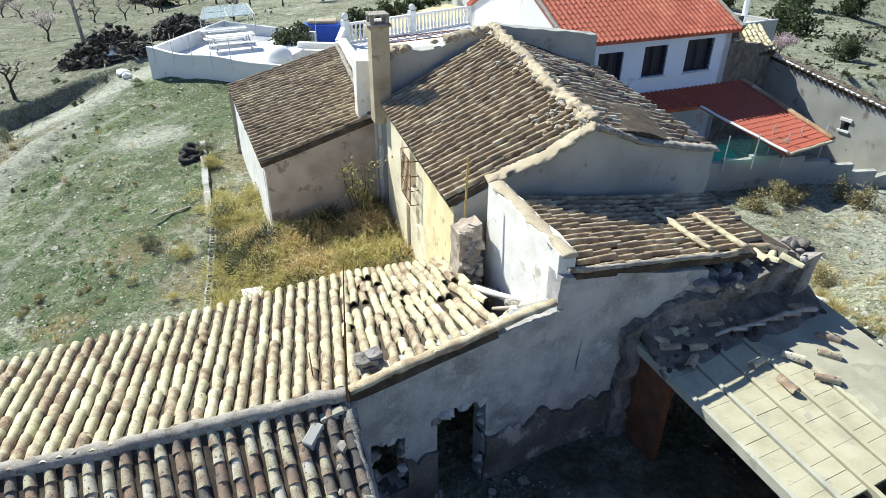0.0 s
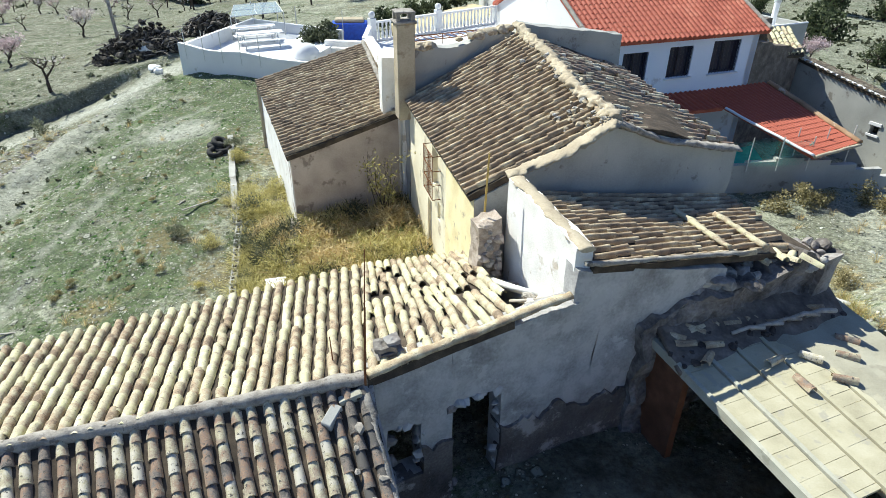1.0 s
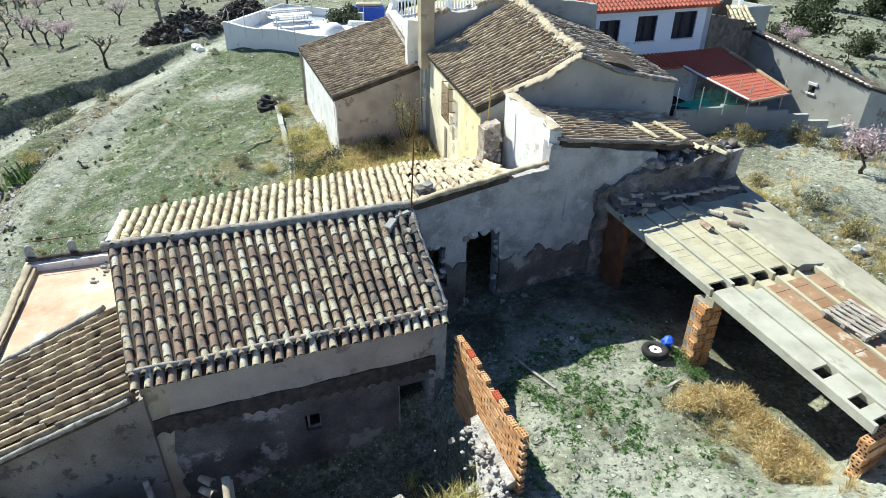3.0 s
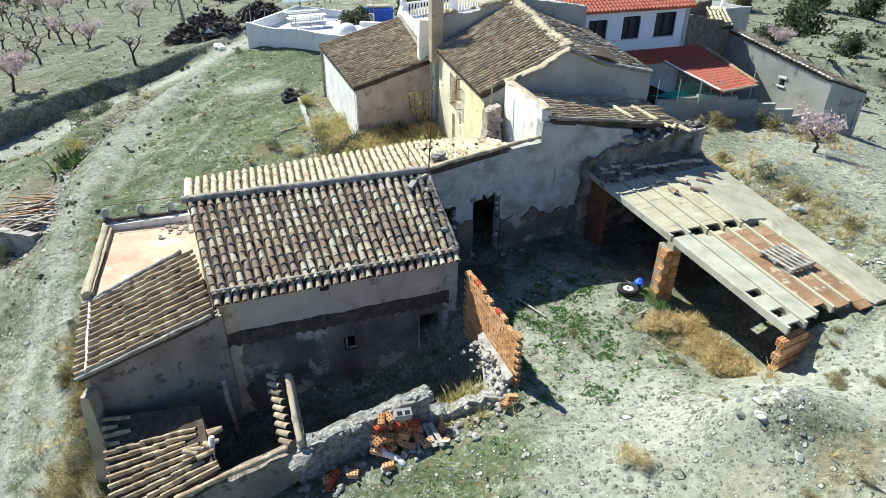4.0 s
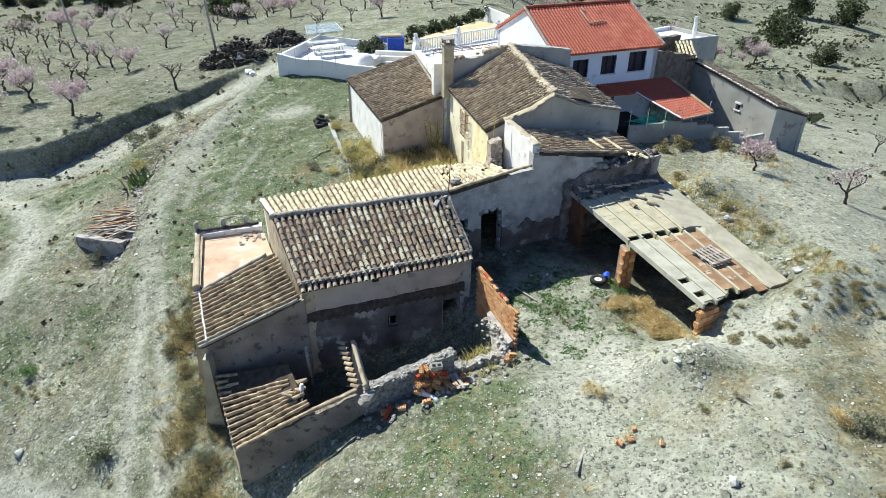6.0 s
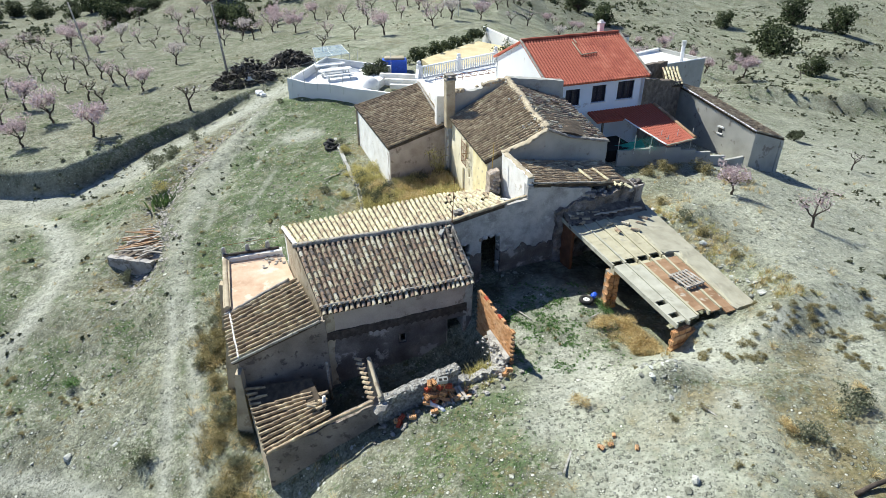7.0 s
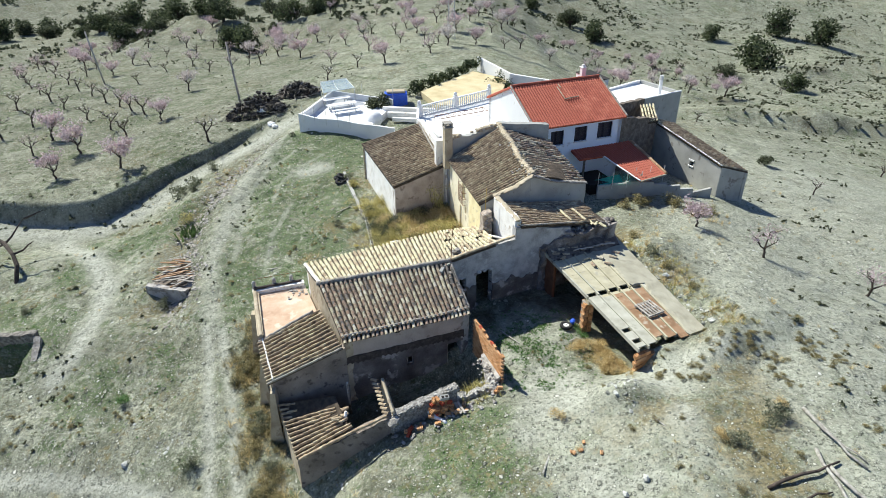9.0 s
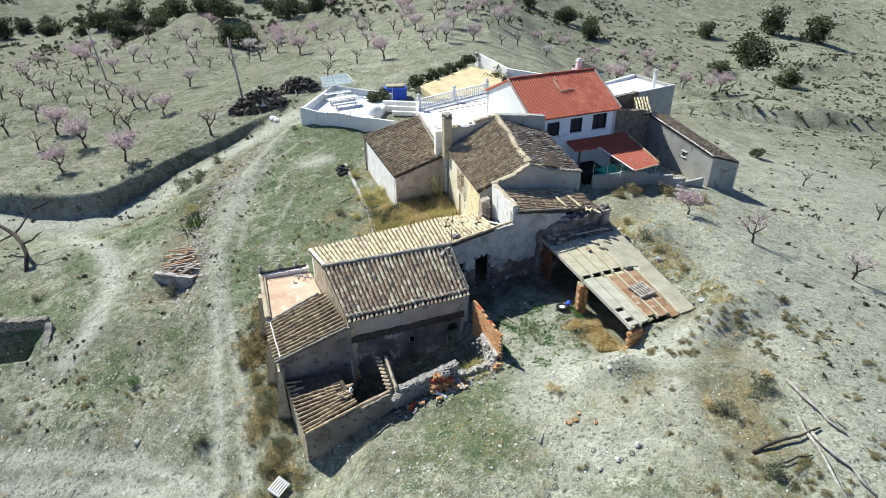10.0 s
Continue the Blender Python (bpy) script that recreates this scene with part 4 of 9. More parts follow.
wall("terrace_wall", (T_NL.x, T_NL.y), (T_SL.x, T_SL.y), 0.3, (-2.9, -3.2), (0.45, 0.42), M["plaster_beige"], terrace)
wall("terrace_wall", (T_NR.x, T_NR.y), (T_NL.x, T_NL.y), 0.3, (-2.0, -2.9), (0.55, 0.5), M["plaster_white"], terrace)

# ---- roofless lower rooms ----
ruin = thing("ruined_outhouse", "roofless outhouse with broken walls and a fallen tile roof", "ruin")
U_TL, U_BL, U_TR, U_BR = Vector((-9.4, 1.45, -1.6)), Vector((-7.95, -1.15, -2.4)), Vector((-6.6, 1.2, -0.75)), Vector((-5.6, -0.55, -1.0))
ruin_roof = part("fallen_roof", slab_bm([U_TL, U_TR, U_BR, U_BL], 0.1, 0.04), M["roof_bed"], ruin)
tiles_ruin = tile_meshes(M["tile_brown"], 0.5, 0.125, 0.1, seed=45)
roof_tiles(ruin_roof, tiles_ruin, U_BR, U_TR, U_BL, U_TL, 13, 8, seed=9, mess=0.9, keep=lambda u, v: v < (0.8 if u < 0.72 else 0.1) + 0.3 * noise.noise(Vector((u * 6, 1.0, 0.5))))
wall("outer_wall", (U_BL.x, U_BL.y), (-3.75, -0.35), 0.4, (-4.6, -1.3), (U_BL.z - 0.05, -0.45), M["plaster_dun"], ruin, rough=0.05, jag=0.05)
wall("outer_wall", (U_TL.x, U_TL.y), (U_BL.x, U_BL.y), 0.4, (-4.4, -4.6), (U_TL.z - 0.1, U_BL.z - 0.1), M["plaster_beige"], ruin, rough=0.05)
wall("stub_wall", (-4.4, 1.37), (-3.72, -0.28), 0.16, (-2.4, -1.8), (0.12, -0.36), M["plaster_beige"], ruin, rough=0.05, jag=0.05)
wall("stone_wall", (-3.75, -0.35), (-0.9, 0.85), 0.34, (-1.6, -0.9), (-0.42, 0.33), M["lime_rubble"], ruin, rough=0.08, jag=0.1, step=0.12)
wall("stone_wall", (-0.9, 0.85), (1.0, 1.3), 0.36, (-0.9, -0.4), (-0.35, 0.0), M["lime_rubble"], ruin, rough=0.12, jag=0.16, step=0.12)


# ---- near farmhouse: copings, eaves, odds and ends ----
def bead_bm(pts, r, flat=0.8, seed=0.0, step=0.09, lump=0.3, sides=8):
    """A hand-laid bead of mortar along a line."""
    bm = bmesh.new()
    line = [Vector(p) for p in pts]
    fine = []
    for p, q in zip(line, line[1:]):
        k = max(1, int((q - p).length / step))
        fine += [p.lerp(q, i / k) for i in range(k)]
    fine.append(line[-1])
    rings = []
    for i, p in enumerate(fine):
        d = (fine[min(i + 1, len(fine) - 1)] - fine[max(i - 1, 0)]).normalized()
        side = d.cross(Vector((0, 0, 1))).normalized()
        up = side.cross(d)
        c = p + wobble(p + Vector((seed, 0, 0)), 0.7, 0.02)
        ring = []
        for k in range(sides):
            a = k / sides * math.tau
            rr = r * (1 + lump * noise.noise(Vector((p.x * 4 + seed, p.y * 4 + k * 1.3, p.z * 4))) + lump * 0.8 * noise.noise(Vector((p.x * 11 + seed, p.y * 11 + k * 2.3, p.z * 11))))
            ring.append(bm.verts.new(c + side * math.cos(a) * rr + up * math.sin(a) * rr * flat))
        rings.append(ring)
    for u, v in zip(rings, rings[1:]):
        for k in range(sides):
            bm.faces.new((u[k], u[(k + 1) % sides], v[(k + 1) % sides], v[k])).smooth = True
    bm.faces.new(rings[0][::-1])
    bm.faces.new(rings[-1])
    return bm


part("ridge_mortar", bead_bm([shift(R0, (-0.1, -0.03, 0.02)), R0.lerp(R1, 0.5) + Vector((0, 0, 0.01)), shift(R1, (0, 0, 0.03))], 0.125, 0.85), M["mortar"], farmhouse, "grey mortar ridge")
part("wall_coping", bead_bm([shift(R1, (0, 0.05, 0.05)), shift(R2, (0, 0.05, 0.05))], 0.1, 0.6, 5.0), M["tile_brown"], farmhouse, "brown clay coping", True)
part("verge_mortar", bead_bm([shift(R0, (0.05, 0, 0.06)), shift(P0, (0.05, 0, 0.06))], 0.09, 0.9, 2.0), M["plaster_white"], farmhouse, "")
part("verge_mortar", bead_bm([shift(R1, (-0.1, 0, 0.05)), shift(E1, (-0.02, 0, 0.03))], 0.065, 0.9, 9.0, lump=0.7), M["mortar"], farmhouse, "")
part("eave_mortar", bead_bm([shift(E0, (0.02, -0.03, 0.05)), shift(E1, (0.02, -0.03, 0.05))], 0.06, 0.9, 3.0), M["mortar"], farmhouse, "pale mortar line along the eave", True)
eave = part("eave_board", slab_bm([shift(E0, (0.02, -0.02, -0.1)), shift(E1, (0.02, -0.02, -0.1)), shift(E1, (0.12, -0.25, -0.17)), shift(E0, (0.12, -0.25, -0.17))], 0.04), M["roof_bed"], farmhouse)
roof_tiles(eave, tiles_dark, shift(E0, (0.0, 0.12, 0.0)), shift(E1, (0.0, 0.12, 0.0)), shift(E0, (0.13, -0.3, -0.2)), shift(E1, (0.13, -0.3, -0.2)), 29, 1, seed=21, name="eave_tile")
# dark scar where a lean-to roof once met the wall
wd = Vector((E1.x - E0.x, E1.y - E0.y, 0)).normalized()
wn = Vector((wd.y, -wd.x, 0))


def scar_bm():
    bm = bmesh.new()
    n = 176
    rows = []
    for i in range(n + 1):
        s = 0.05 + i / n * 5.95
        base = Vector((E0.x + 0.05, E0.y + 0.12, 0)) + wd * s
        low = 0.05 + 0.09 * abs(math.sin(i * math.pi / 8)) + 0.05 * noise.noise(Vector((s * 2, 0, 0)))
        hi = 0.52 + 0.03 * noise.noise(Vector((s * 1.5, 4, 0)))
        rows.append([bm.verts.new(base + wn * o + Vector((0, 0, z))) for o, z in ((-0.06, low), (0.03, low + 0.01), (0.045, (low + hi) / 2), (0.035, hi), (-0.06, hi + 0.03))])
    for u, v in zip(rows, rows[1:]):
        for k in range(4):
            bm.faces.new((u[k], v[k], v[k + 1], u[k + 1]))
    bm.faces.new(rows[0])
    bm.faces.new(rows[-1])
    return bm


M["scar"] = material("damp_mud_scar", [(0.035, 0.029, 0.025), (0.07, 0.057, 0.05), (0.12, 0.098, 0.084)], 6, 0.95, 0.7, 40)
part("roof_scar", scar_bm(), M["scar"], farmhouse, "dark scar of a vanished lean-to roof")
bm = bmesh.new()
for s0, s1, z0, z1, w in ((5.08, 5.16, -2.1, -0.06, 0.06), (5.94, 6.02, -2.1, -0.06, 0.06)):
    box(bm, pose(*(Vector((E0.x + 0.05, E0.y + 0.12, z0)) + wd * ((s0 + s1) / 2) - wn * 0.1), 0, 0, math.degrees(math.atan2(wd.y, wd.x))), s1 - s0, 0.1, z1 - z0)
part("door_frame", bm, M["wood"], farmhouse)
part("window_frame", wall_bm(Vector((E0.x + 0.05, E0.y + 0.22, 0)) + wd * 3.0, Vector((E0.x + 0.05, E0.y + 0.22, 0)) + wd * 3.32, 0.05, (-0.83, -0.83), (-0.33, -0.33), openings=((0.05, 0.27, -0.78, -0.38),), rough=0), M["wood"], farmhouse)
# floor inside and back lining, so that openings look into dark rooms
part("inner_floor", slab_bm([(-7.2, 5.2, -2.2), (-1.4, 7.3, -1.2), (-0.6, 5.0, -1.6), (-6.2, 2.7, -2.2)], 0.2), M["roof_bed"], farmhouse)
# small near-black block painted as the shade of a square hole with a broken edge under the eave
hole_at = Vector((E0.x + 0.05, E0.y + 0.12, 1.28)) + wd * 2.6
bm = bmesh.new()
box(bm, Matrix.Translation(hole_at - wn * 0.02) @ pose(0, 0, 0, 0, 0, math.degrees(math.atan2(wd.y, wd.x))), 0.26, 0.12, 0.24, 0.03)
part("putlog_hole", bm, M["dark"], farmhouse, "dark broken hole under the eave")


def chunk_bm(size, seed, cuts=1, flat=0.7):
    """An irregular stone."""
    bm = bmesh.new()
    bmesh.ops.create_icosphere(bm, subdivisions=cuts, radius=size / 2)
    for v in bm.verts:
        v.co += noise.noise_vector(v.co / size * 1.7 + Vector((seed * 3.1, seed, 0))) * size * 0.28
        v.co.z *= flat
    return bm


def rock(name, p, size, mat, seed, label, category="stone", group="", flat=0.7):
    ob = part(name, chunk_bm(size, seed, 2 if size > 0.35 else 1, flat), mat)
    ob.matrix_world = pose(p[0], p[1], p[2], 0, 0, seed * 57 % 360)
    return tagged(ob, label, category, group)


yd = Vector((R2.x - R1.x, R2.y - R1.y, 0)).normalized()
for k in range(34):
    rnd = random.Random(k + 2100)
    side = k % 3
    s_ = (0.4 if side == 0 else 1.0) + rnd.gauss(0, 0.06) if k % 2 else (1.6 if side == 0 else 2.56) + rnd.gauss(0, 0.05)
    z_ = rnd.uniform(0.6, 1.85) if k % 2 else rnd.uniform(-0.5, 1.95)
    if side == 2:
        s_, z_ = (rnd.uniform(0.4, 1.0), 1.83) if k % 2 else (rnd.uniform(1.6, 2.56), 1.93)
    ob = part("stone", chunk_bm(0.14 + rnd.random() * 0.14, k + 900, 1, 0.9), M["plaster_mud"] if k % 3 else M["ruin_mass"], farmhouse)
    ob.location = Vector((R1.x - 0.1, R1.y - 0.02, z_)) + yd * s_ + Vector((-yd.y, yd.x, 0)) * rnd.uniform(0.02, 0.1)
stub = thing("roof_stub", "broken stump of a rubble chimney on the roof ridge", "chimney", at=(-1.15, 7.62, 3.02))
def rough_block_bm(sx, sy, sz, seed):
    """A worn masonry block: a cut box with its corners knocked about."""
    bm = bmesh.new()
    box(bm, pose(0, 0, 0), sx, sy, sz)
    bmesh.ops.subdivide_edges(bm, edges=bm.edges[:], cuts=2, use_grid_fill=True)
    for v in bm.verts:
        v.co += noise.noise_vector(v.co * 7 + Vector((seed * 2.3, seed, 0))) * 0.035
    return bm


for k, (x, y, z, r, sx, sy, sz) in enumerate(((-0.02, 0.0, 0.02, 18, 0.44, 0.32, 0.13), (0.02, 0.02, 0.14, 25, 0.4, 0.3, 0.1), (-0.05, 0.0, 0.23, 15, 0.36, 0.26, 0.1), (0.06, 0.03, 0.32, 30, 0.24, 0.2, 0.08), (0.26, -0.12, 0.02, 40, 0.22, 0.16, 0.09))):
    ob = part("stone", rough_block_bm(sx, sy, sz, k), M["ruin_mass"] if k % 2 else M["rubble"], stub)
    ob.matrix_basis = pose(x, y, z, 0, 0, r)
bm = bmesh.new()
box(bm, pose(0.38, -0.16, 0.1, 0, 8, 20), 0.3, 0.14, 0.05, 0.01)
part("brick_slab", bm, M["brick"], stub)

aerial = thing("antenna_mast", "thin rusty antenna mast on the roof corner", "antenna")
bm = bmesh.new()
tube(bm, [(-1.42, 6.86, 1.9), (-1.39, 6.86, 3.4), (-1.33, 6.85, 4.6)], [0.022, 0.02, 0.016])
part("lower_tube", bm, M["rust"], aerial)
bm = bmesh.new()
tube(bm, [(-1.335, 6.85, 4.55), (-1.28, 6.84, 5.55)], [0.011, 0.008], 5)
part("upper_tube", bm, M["rust"], aerial)
bm = bmesh.new()
tube(bm, [(-1.46, 6.84, 2.55), (-1.36, 6.9, 2.55)], 0.03)
part("clamp", bm, M["steel"], aerial)
bm = bmesh.new()
tube(bm, [(-2.02, 7.46, 3.0), (-2.04, 7.47, 3.55)], [0.012, 0.009], 5)
tagged(part("roof_antenna", bm, M["rust"]), "short thin metal rod standing on the ridge", "antenna")

for n_, (x, y, z, r, sx, sy, sz, mt, lab) in enumerate((
        (-1.58, 6.72, 2.93, 22, 0.36, 0.14, 0.17, "concrete", "yellowish hollow concrete block lying on the roof corner"),
        (-1.83, 6.42, 2.84, 70, 0.36, 0.17, 0.17, "cement", "grey concrete block lying on the roof edge"))):
    blk = thing("concrete_block", lab, "block", at=(x, y, z))
    blk.rotation_euler = (0.1, -0.25, radians(r))
    bm = bmesh.new()
    box(bm, pose(0, 0, 0), sx, sy, sz, 0.015)
    part("block_body", bm, M[mt], blk)
    bm = bmesh.new()
    tube(bm, [(sx * 0.28, -sy / 2 - 0.004, sz * 0.55), (sx * 0.28, -sy / 2 + 0.03, sz * 0.55)], 0.03, 8)
    part("core_hole", bm, M["dark"], blk)
for k, (u, v) in enumerate(((0.93, 0.5), (0.95, 0.35), (0.97, 0.22), (0.94, 0.62), (0.98, 0.44), (0.955, 0.72))):
    p = R0.lerp(R1, u).lerp(E0.lerp(E1, u), 1 - v) + Vector((0, 0, 0.09))
    rock("mortar_lump", p, 0.1 + 0.05 * (k % 3), M["mortar"], k + 30, "grey lump of loose mortar on the roof edge", "rubble", "mortar lumps on the roof edge")

# fallen corner of the back roof: beams and rubble in the hole
for k, (a, b, r) in enumerate((((0.3, 11.2, 2.36), (1.55, 10.1, 2.66), 0.075), ((0.1, 11.75, 2.05), (1.5, 10.75, 2.4), 0.05), ((0.9, 9.75, 2.75), (1.65, 9.4, 3.12), 0.04))):
    bm = bmesh.new()
    tube(bm, [a, Vector(a).lerp(Vector(b), 0.5) + Vector((0, 0, -0.03)), b], [r, r * 1.1, r * 0.9], 7)
    tagged(part("fallen_beam", bm, M["plaster_white"] if k == 0 else M["wood"], None, "", True), "bare old roof beam over the fallen roof corner", "beam", "fallen roof beams")
for k in range(12):
    rnd = random.Random(k)
    shared_at = ((1.15 + rnd.random() * 0.55), 9.1 + (k / 12) * 1.6, 3.1 - (k / 12) * 0.75)
    rock("roof_rubble", shared_at, 0.16 + rnd.random() * 0.14, M["rubble"] if k % 3 else M["plaster_white"], k + 50, "pale plaster rubble on the fallen roof", "rubble", "rubble on the fallen roof")

# ---- wing and terrace ----
part("verge_mortar", bead_bm([B_BR, B_BL], 0.06, 0.9, 3.3), M["mortar"], wing, "")
part("verge_mortar", bead_bm([shift(B_TR, (-0.15, -0.1, 0.07)), shift(B_TL, (0.05, 0, 0.08))], 0.07, 0.9, 6.3, lump=0.5), M["mortar"], wing, "")
gutter0, gutter1 = B_TL.lerp(B_TR, 0.08), B_BL.lerp(B_BR, 0.08)
part("mortar_band", bead_bm([shift(gutter0, (0, 0, 0.1)), shift(gutter1, (0, 0, 0.1))], 0.035, 0.9, 8.3), M["plaster_white"], wing, "white mortar band across the tiles", True)
part("wing_crack", bead_bm([(-9.3, 1.62, -1.1), (-8.2, 2.05, -0.75), (-7.2, 2.3, -0.15), (-6.3, 2.55, 0.1)], 0.02, 0.6, 4.0, sides=5), M["scar"], wing, "dark crack across the plaster")


def buttress_bm(top, foot, width, seed):
    """A sloping masonry prop from a wall (top) down to its foot."""
    bm = bmesh.new()
    t, f = Vector(top), Vector(foot)
    out = Vector((f.x - t.x, f.y - t.y, 0)).normalized()
    side = Vector((-out.y, out.x, 0)) * width / 2
    rows = []
    for i in range(7):
        k = i / 6
        p = t.lerp(f, k)
        backp = Vector((t.x, t.y, p.z)) - out * 0.1
        ring = [backp - side, backp + side, p + out * 0.1 + side, p + out * 0.1 - side]
        rows.append([bm.verts.new(q + wobble(q + Vector((seed, 0, 0)), 0.5, 0.05)) for q in ring])
    for u, v in zip(rows, rows[1:]):
        for j in range(4):
            bm.faces.new((u[j], u[(j + 1) % 4], v[(j + 1) % 4], v[j]))
    bm.faces.new(rows[0])
    bm.faces.new(rows[-1][::-1])
    return bm


for k, (top, foot, w) in enumerate((((-11.9, 6.6, -0.1), (-12.3, 6.55, -3.3), 0.4), ((-10.55, 3.45, -0.5), (-11.05, 3.5, -3.9), 0.4), ((-9.5, 1.4, -0.7), (-10.0, 1.35, -4.3), 0.42))):
    tagged(part("buttress", buttress_bm(top, foot, w, k * 3.3), M["plaster_beige"]), "sloping pale masonry buttress against the farmhouse wall", "buttress", "buttresses along the wall")

for k, f in enumerate((0.03, 0.42, 0.76)):
    p = T_NL.lerp(T_NR, f)
    po = thing("terrace_post", "stumpy rounded cement post on the terrace parapet", "post", "posts on the terrace", at=(p.x, p.y + 0.1, 0.4))
    bm = bmesh.new()
    r = bmesh.ops.create_cone(bm, cap_ends=True, segments=8, radius1=0.13, radius2=0.1, depth=0.42, matrix=Matrix.Translation((0, 0, 0.2)))
    part("shaft", bm, M["cement"], po)
    bm = bmesh.new()
    bmesh.ops.create_uvsphere(bm, u_segments=8, v_segments=5, radius=0.115, matrix=Matrix.Translation((0, 0, 0.4)) @ Matrix.Diagonal((1, 1, 1.3, 1)))
    part("cap", bm, M["cement"], po, "", True)
bm = bmesh.new()
tube(bm, [shift(T_NL, (0.1, 0.1, 0.75)), shift(T_NR, (-0.1, 0.1, 0.75))], 0.012, 5)
tagged(part("hand_rail", bm, M["rust"]), "thin rusty rail between the terrace posts", "rail")
part("parapet_beam", bead_bm([shift(T_NL, (0.1, -0.08, 0.3)), shift(T_NR, (-0.1, -0.1, 0.28))], 0.09, 0.7, 1.0), M["scar"], terrace, "dark broken kerb")
part("parapet_coping", bead_bm([shift(T_NL, (0.15, -0.1, 0.16)), shift(T_SL, (0.18, 0, 0.14))], 0.11, 0.5, 1.6), M["plaster_beige"], terrace, "")
wall("inner_kerb", (T_NL.x + 0.3, T_NL.y - 0.2), (T_SL.x + 0.3, T_SL.y), 0.06, (0.3, 0.3), (0.4, 0.38), M["scar"], terrace)
for k in range(26):
    rnd = random.Random(k + 400)
    f, g_ = 0.62 + rnd.random() * 0.36, rnd.random() * 0.28
    p = T_NL.lerp(T_NR, f).lerp(T_SL.lerp(T_SR, f), 0.04 + g_)
    rock("terrace_rubble", (p.x, p.y, 0.32), 0.08 + rnd.random() * 0.14, M["rubble"] if k % 2 else M["wood"], k + 80, "small rubble heaped in the terrace corner", "rubble", "rubble on the terrace", 0.5)

# ---- lower ruin: tiles on the stub wall, beam, fallen bricks ----
stub_tiles = tile_meshes(M["tile_brown"], 0.34, 0.17, 0.075, seed=5)
for k in range(9):
    f = k / 8
    p = Vector((-4.55, 1.3, 0.16)).lerp(Vector((-3.88, -0.2, -0.34)), f)
    m = Matrix.Translation(p) @ pose(0, 0, 0, 0, 0, 66) @ pose(-0.02, 0.0, 0, -10, 0, 0)
    shared("roof_tile", stub_tiles[k % 5], ruin, m)
part("stub_coping", bead_bm([(-4.35, 1.4, 0.2), (-4.0, 0.5, -0.05), (-3.68, -0.25, -0.28)], 0.075, 0.9, 7.7), M["plaster_beige"], ruin, "")
part("verge_tiles", bead_bm([shift(U_BL, (0.1, -0.05, 0.12)), (-5.6, -0.75, -1.05), (-4.8, -0.55, -0.75), (-3.95, -0.3, -0.4)], 0.075, 0.9, 3.9, lump=0.5), M["tile_brown"], ruin, "row of half buried clay tiles", True)
part("wall_lump", chunk_bm(0.55, 4, 3, 0.6), M["rubble"], ruin).location = (-3.62, -0.35, -0.6)
bm = bmesh.new()
tube(bm, [(-6.05, -0.15, -2.3), (-5.95, 0.0, -1.4), (-5.86, 0.1, -0.62)], [0.085, 0.08, 0.07], 7)
tagged(part("leaning_beam", bm, M["plaster_white"], None, "", True), "pale bare wooden beam leaning out of the ruin", "beam")
bm = bmesh.new()
tube(bm, [(-6.0, 1.6, -2.2), (-6.02, 1.5, -0.2)], [0.07, 0.06], 6)
tagged(part("wooden_post", bm, M["wood"], None, "", True), "grey wooden pole standing in the ruin", "beam")
for k in range(7):
    rnd = random.Random(k + 700)
    a = Vector((-6.5 + rnd.random() * 0.5, -0.3 + rnd.random() * 0.9, -0.95 + rnd.random() * 0.1))
    m = Matrix.Translation(a) @ pose(0, 0, 0, rnd.uniform(-14, 10), rnd.uniform(-20, 20), -67 + rnd.uniform(-25, 25))
    shared("roof_tile", stub_tiles[k % 5], ruin, m)

# hollow bricks: one mesh, its cores drawn as flat near-black squares for their shade, shared by all
def hollow_brick_mesh(l=0.24, w=0.115, h=0.095, mat=None):
    bm = bmesh.new()
    box(bm, pose(0, 0, 0), l, w, h, 0.004)
    for j in (-1, 1):
        for i in (-1, 0, 1):
            c = Vector((i * l * 0.3, j * w * 0.24, h + 0.001))
            q = [bm.verts.new(c + Vector((sx * l * 0.07, sy * w * 0.11, 0))) for sx, sy in ((-1, -1), (1, -1), (1, 1), (-1, 1))]
            bm.faces.new(q).material_index = 1
    for i in (-1, 1):
        for j in (-1, 1):
            for k in (0.3, 0.7):
                q = [bm.verts.new(Vector((i * (l / 2 + 0.001), j * w * 0.24 + sy * w * 0.11, h * k + sz * h * 0.09))) for sy, sz in ((-1, -1), (1, -1), (1, 1), (-1, 1))]
                bm.faces.new(q).material_index = 1
    me = bpy.data.meshes.new("brick")
    bm.normal_update()
    bm.to_mesh(me)
    bm.free()
    me.materials.append(mat or M["brick"])
    me.materials.append(M["dark"])
    return me


brick_me = hollow_brick_mesh()
brick_red_me = hollow_brick_mesh(mat=M["brick_red"])
brick_wall = thing("brick_wall", "stepped half-built wall of orange hollow bricks", "wall")
BW0, BW1 = Vector((-0.2, 4.35, 0)), Vector((1.13, 1.62, 0))
bw_len = (BW1 - BW0).length
bw_dir = (BW1 - BW0).normalized()
bw_ang = math.degrees(math.atan2(bw_dir.y, bw_dir.x))
core = wall_bm(BW0 + Vector((bw_dir.y, -bw_dir.x, 0)) * -0.04, BW1 - bw_dir * 0.15 + Vector((bw_dir.y, -bw_dir.x, 0)) * -0.04, 0.07, (-0.6, -0.4), (1.35, 0.85), rough=0.0)
part("mortar_core", core, M["mortar"], brick_wall)
rnd = random.Random(77)
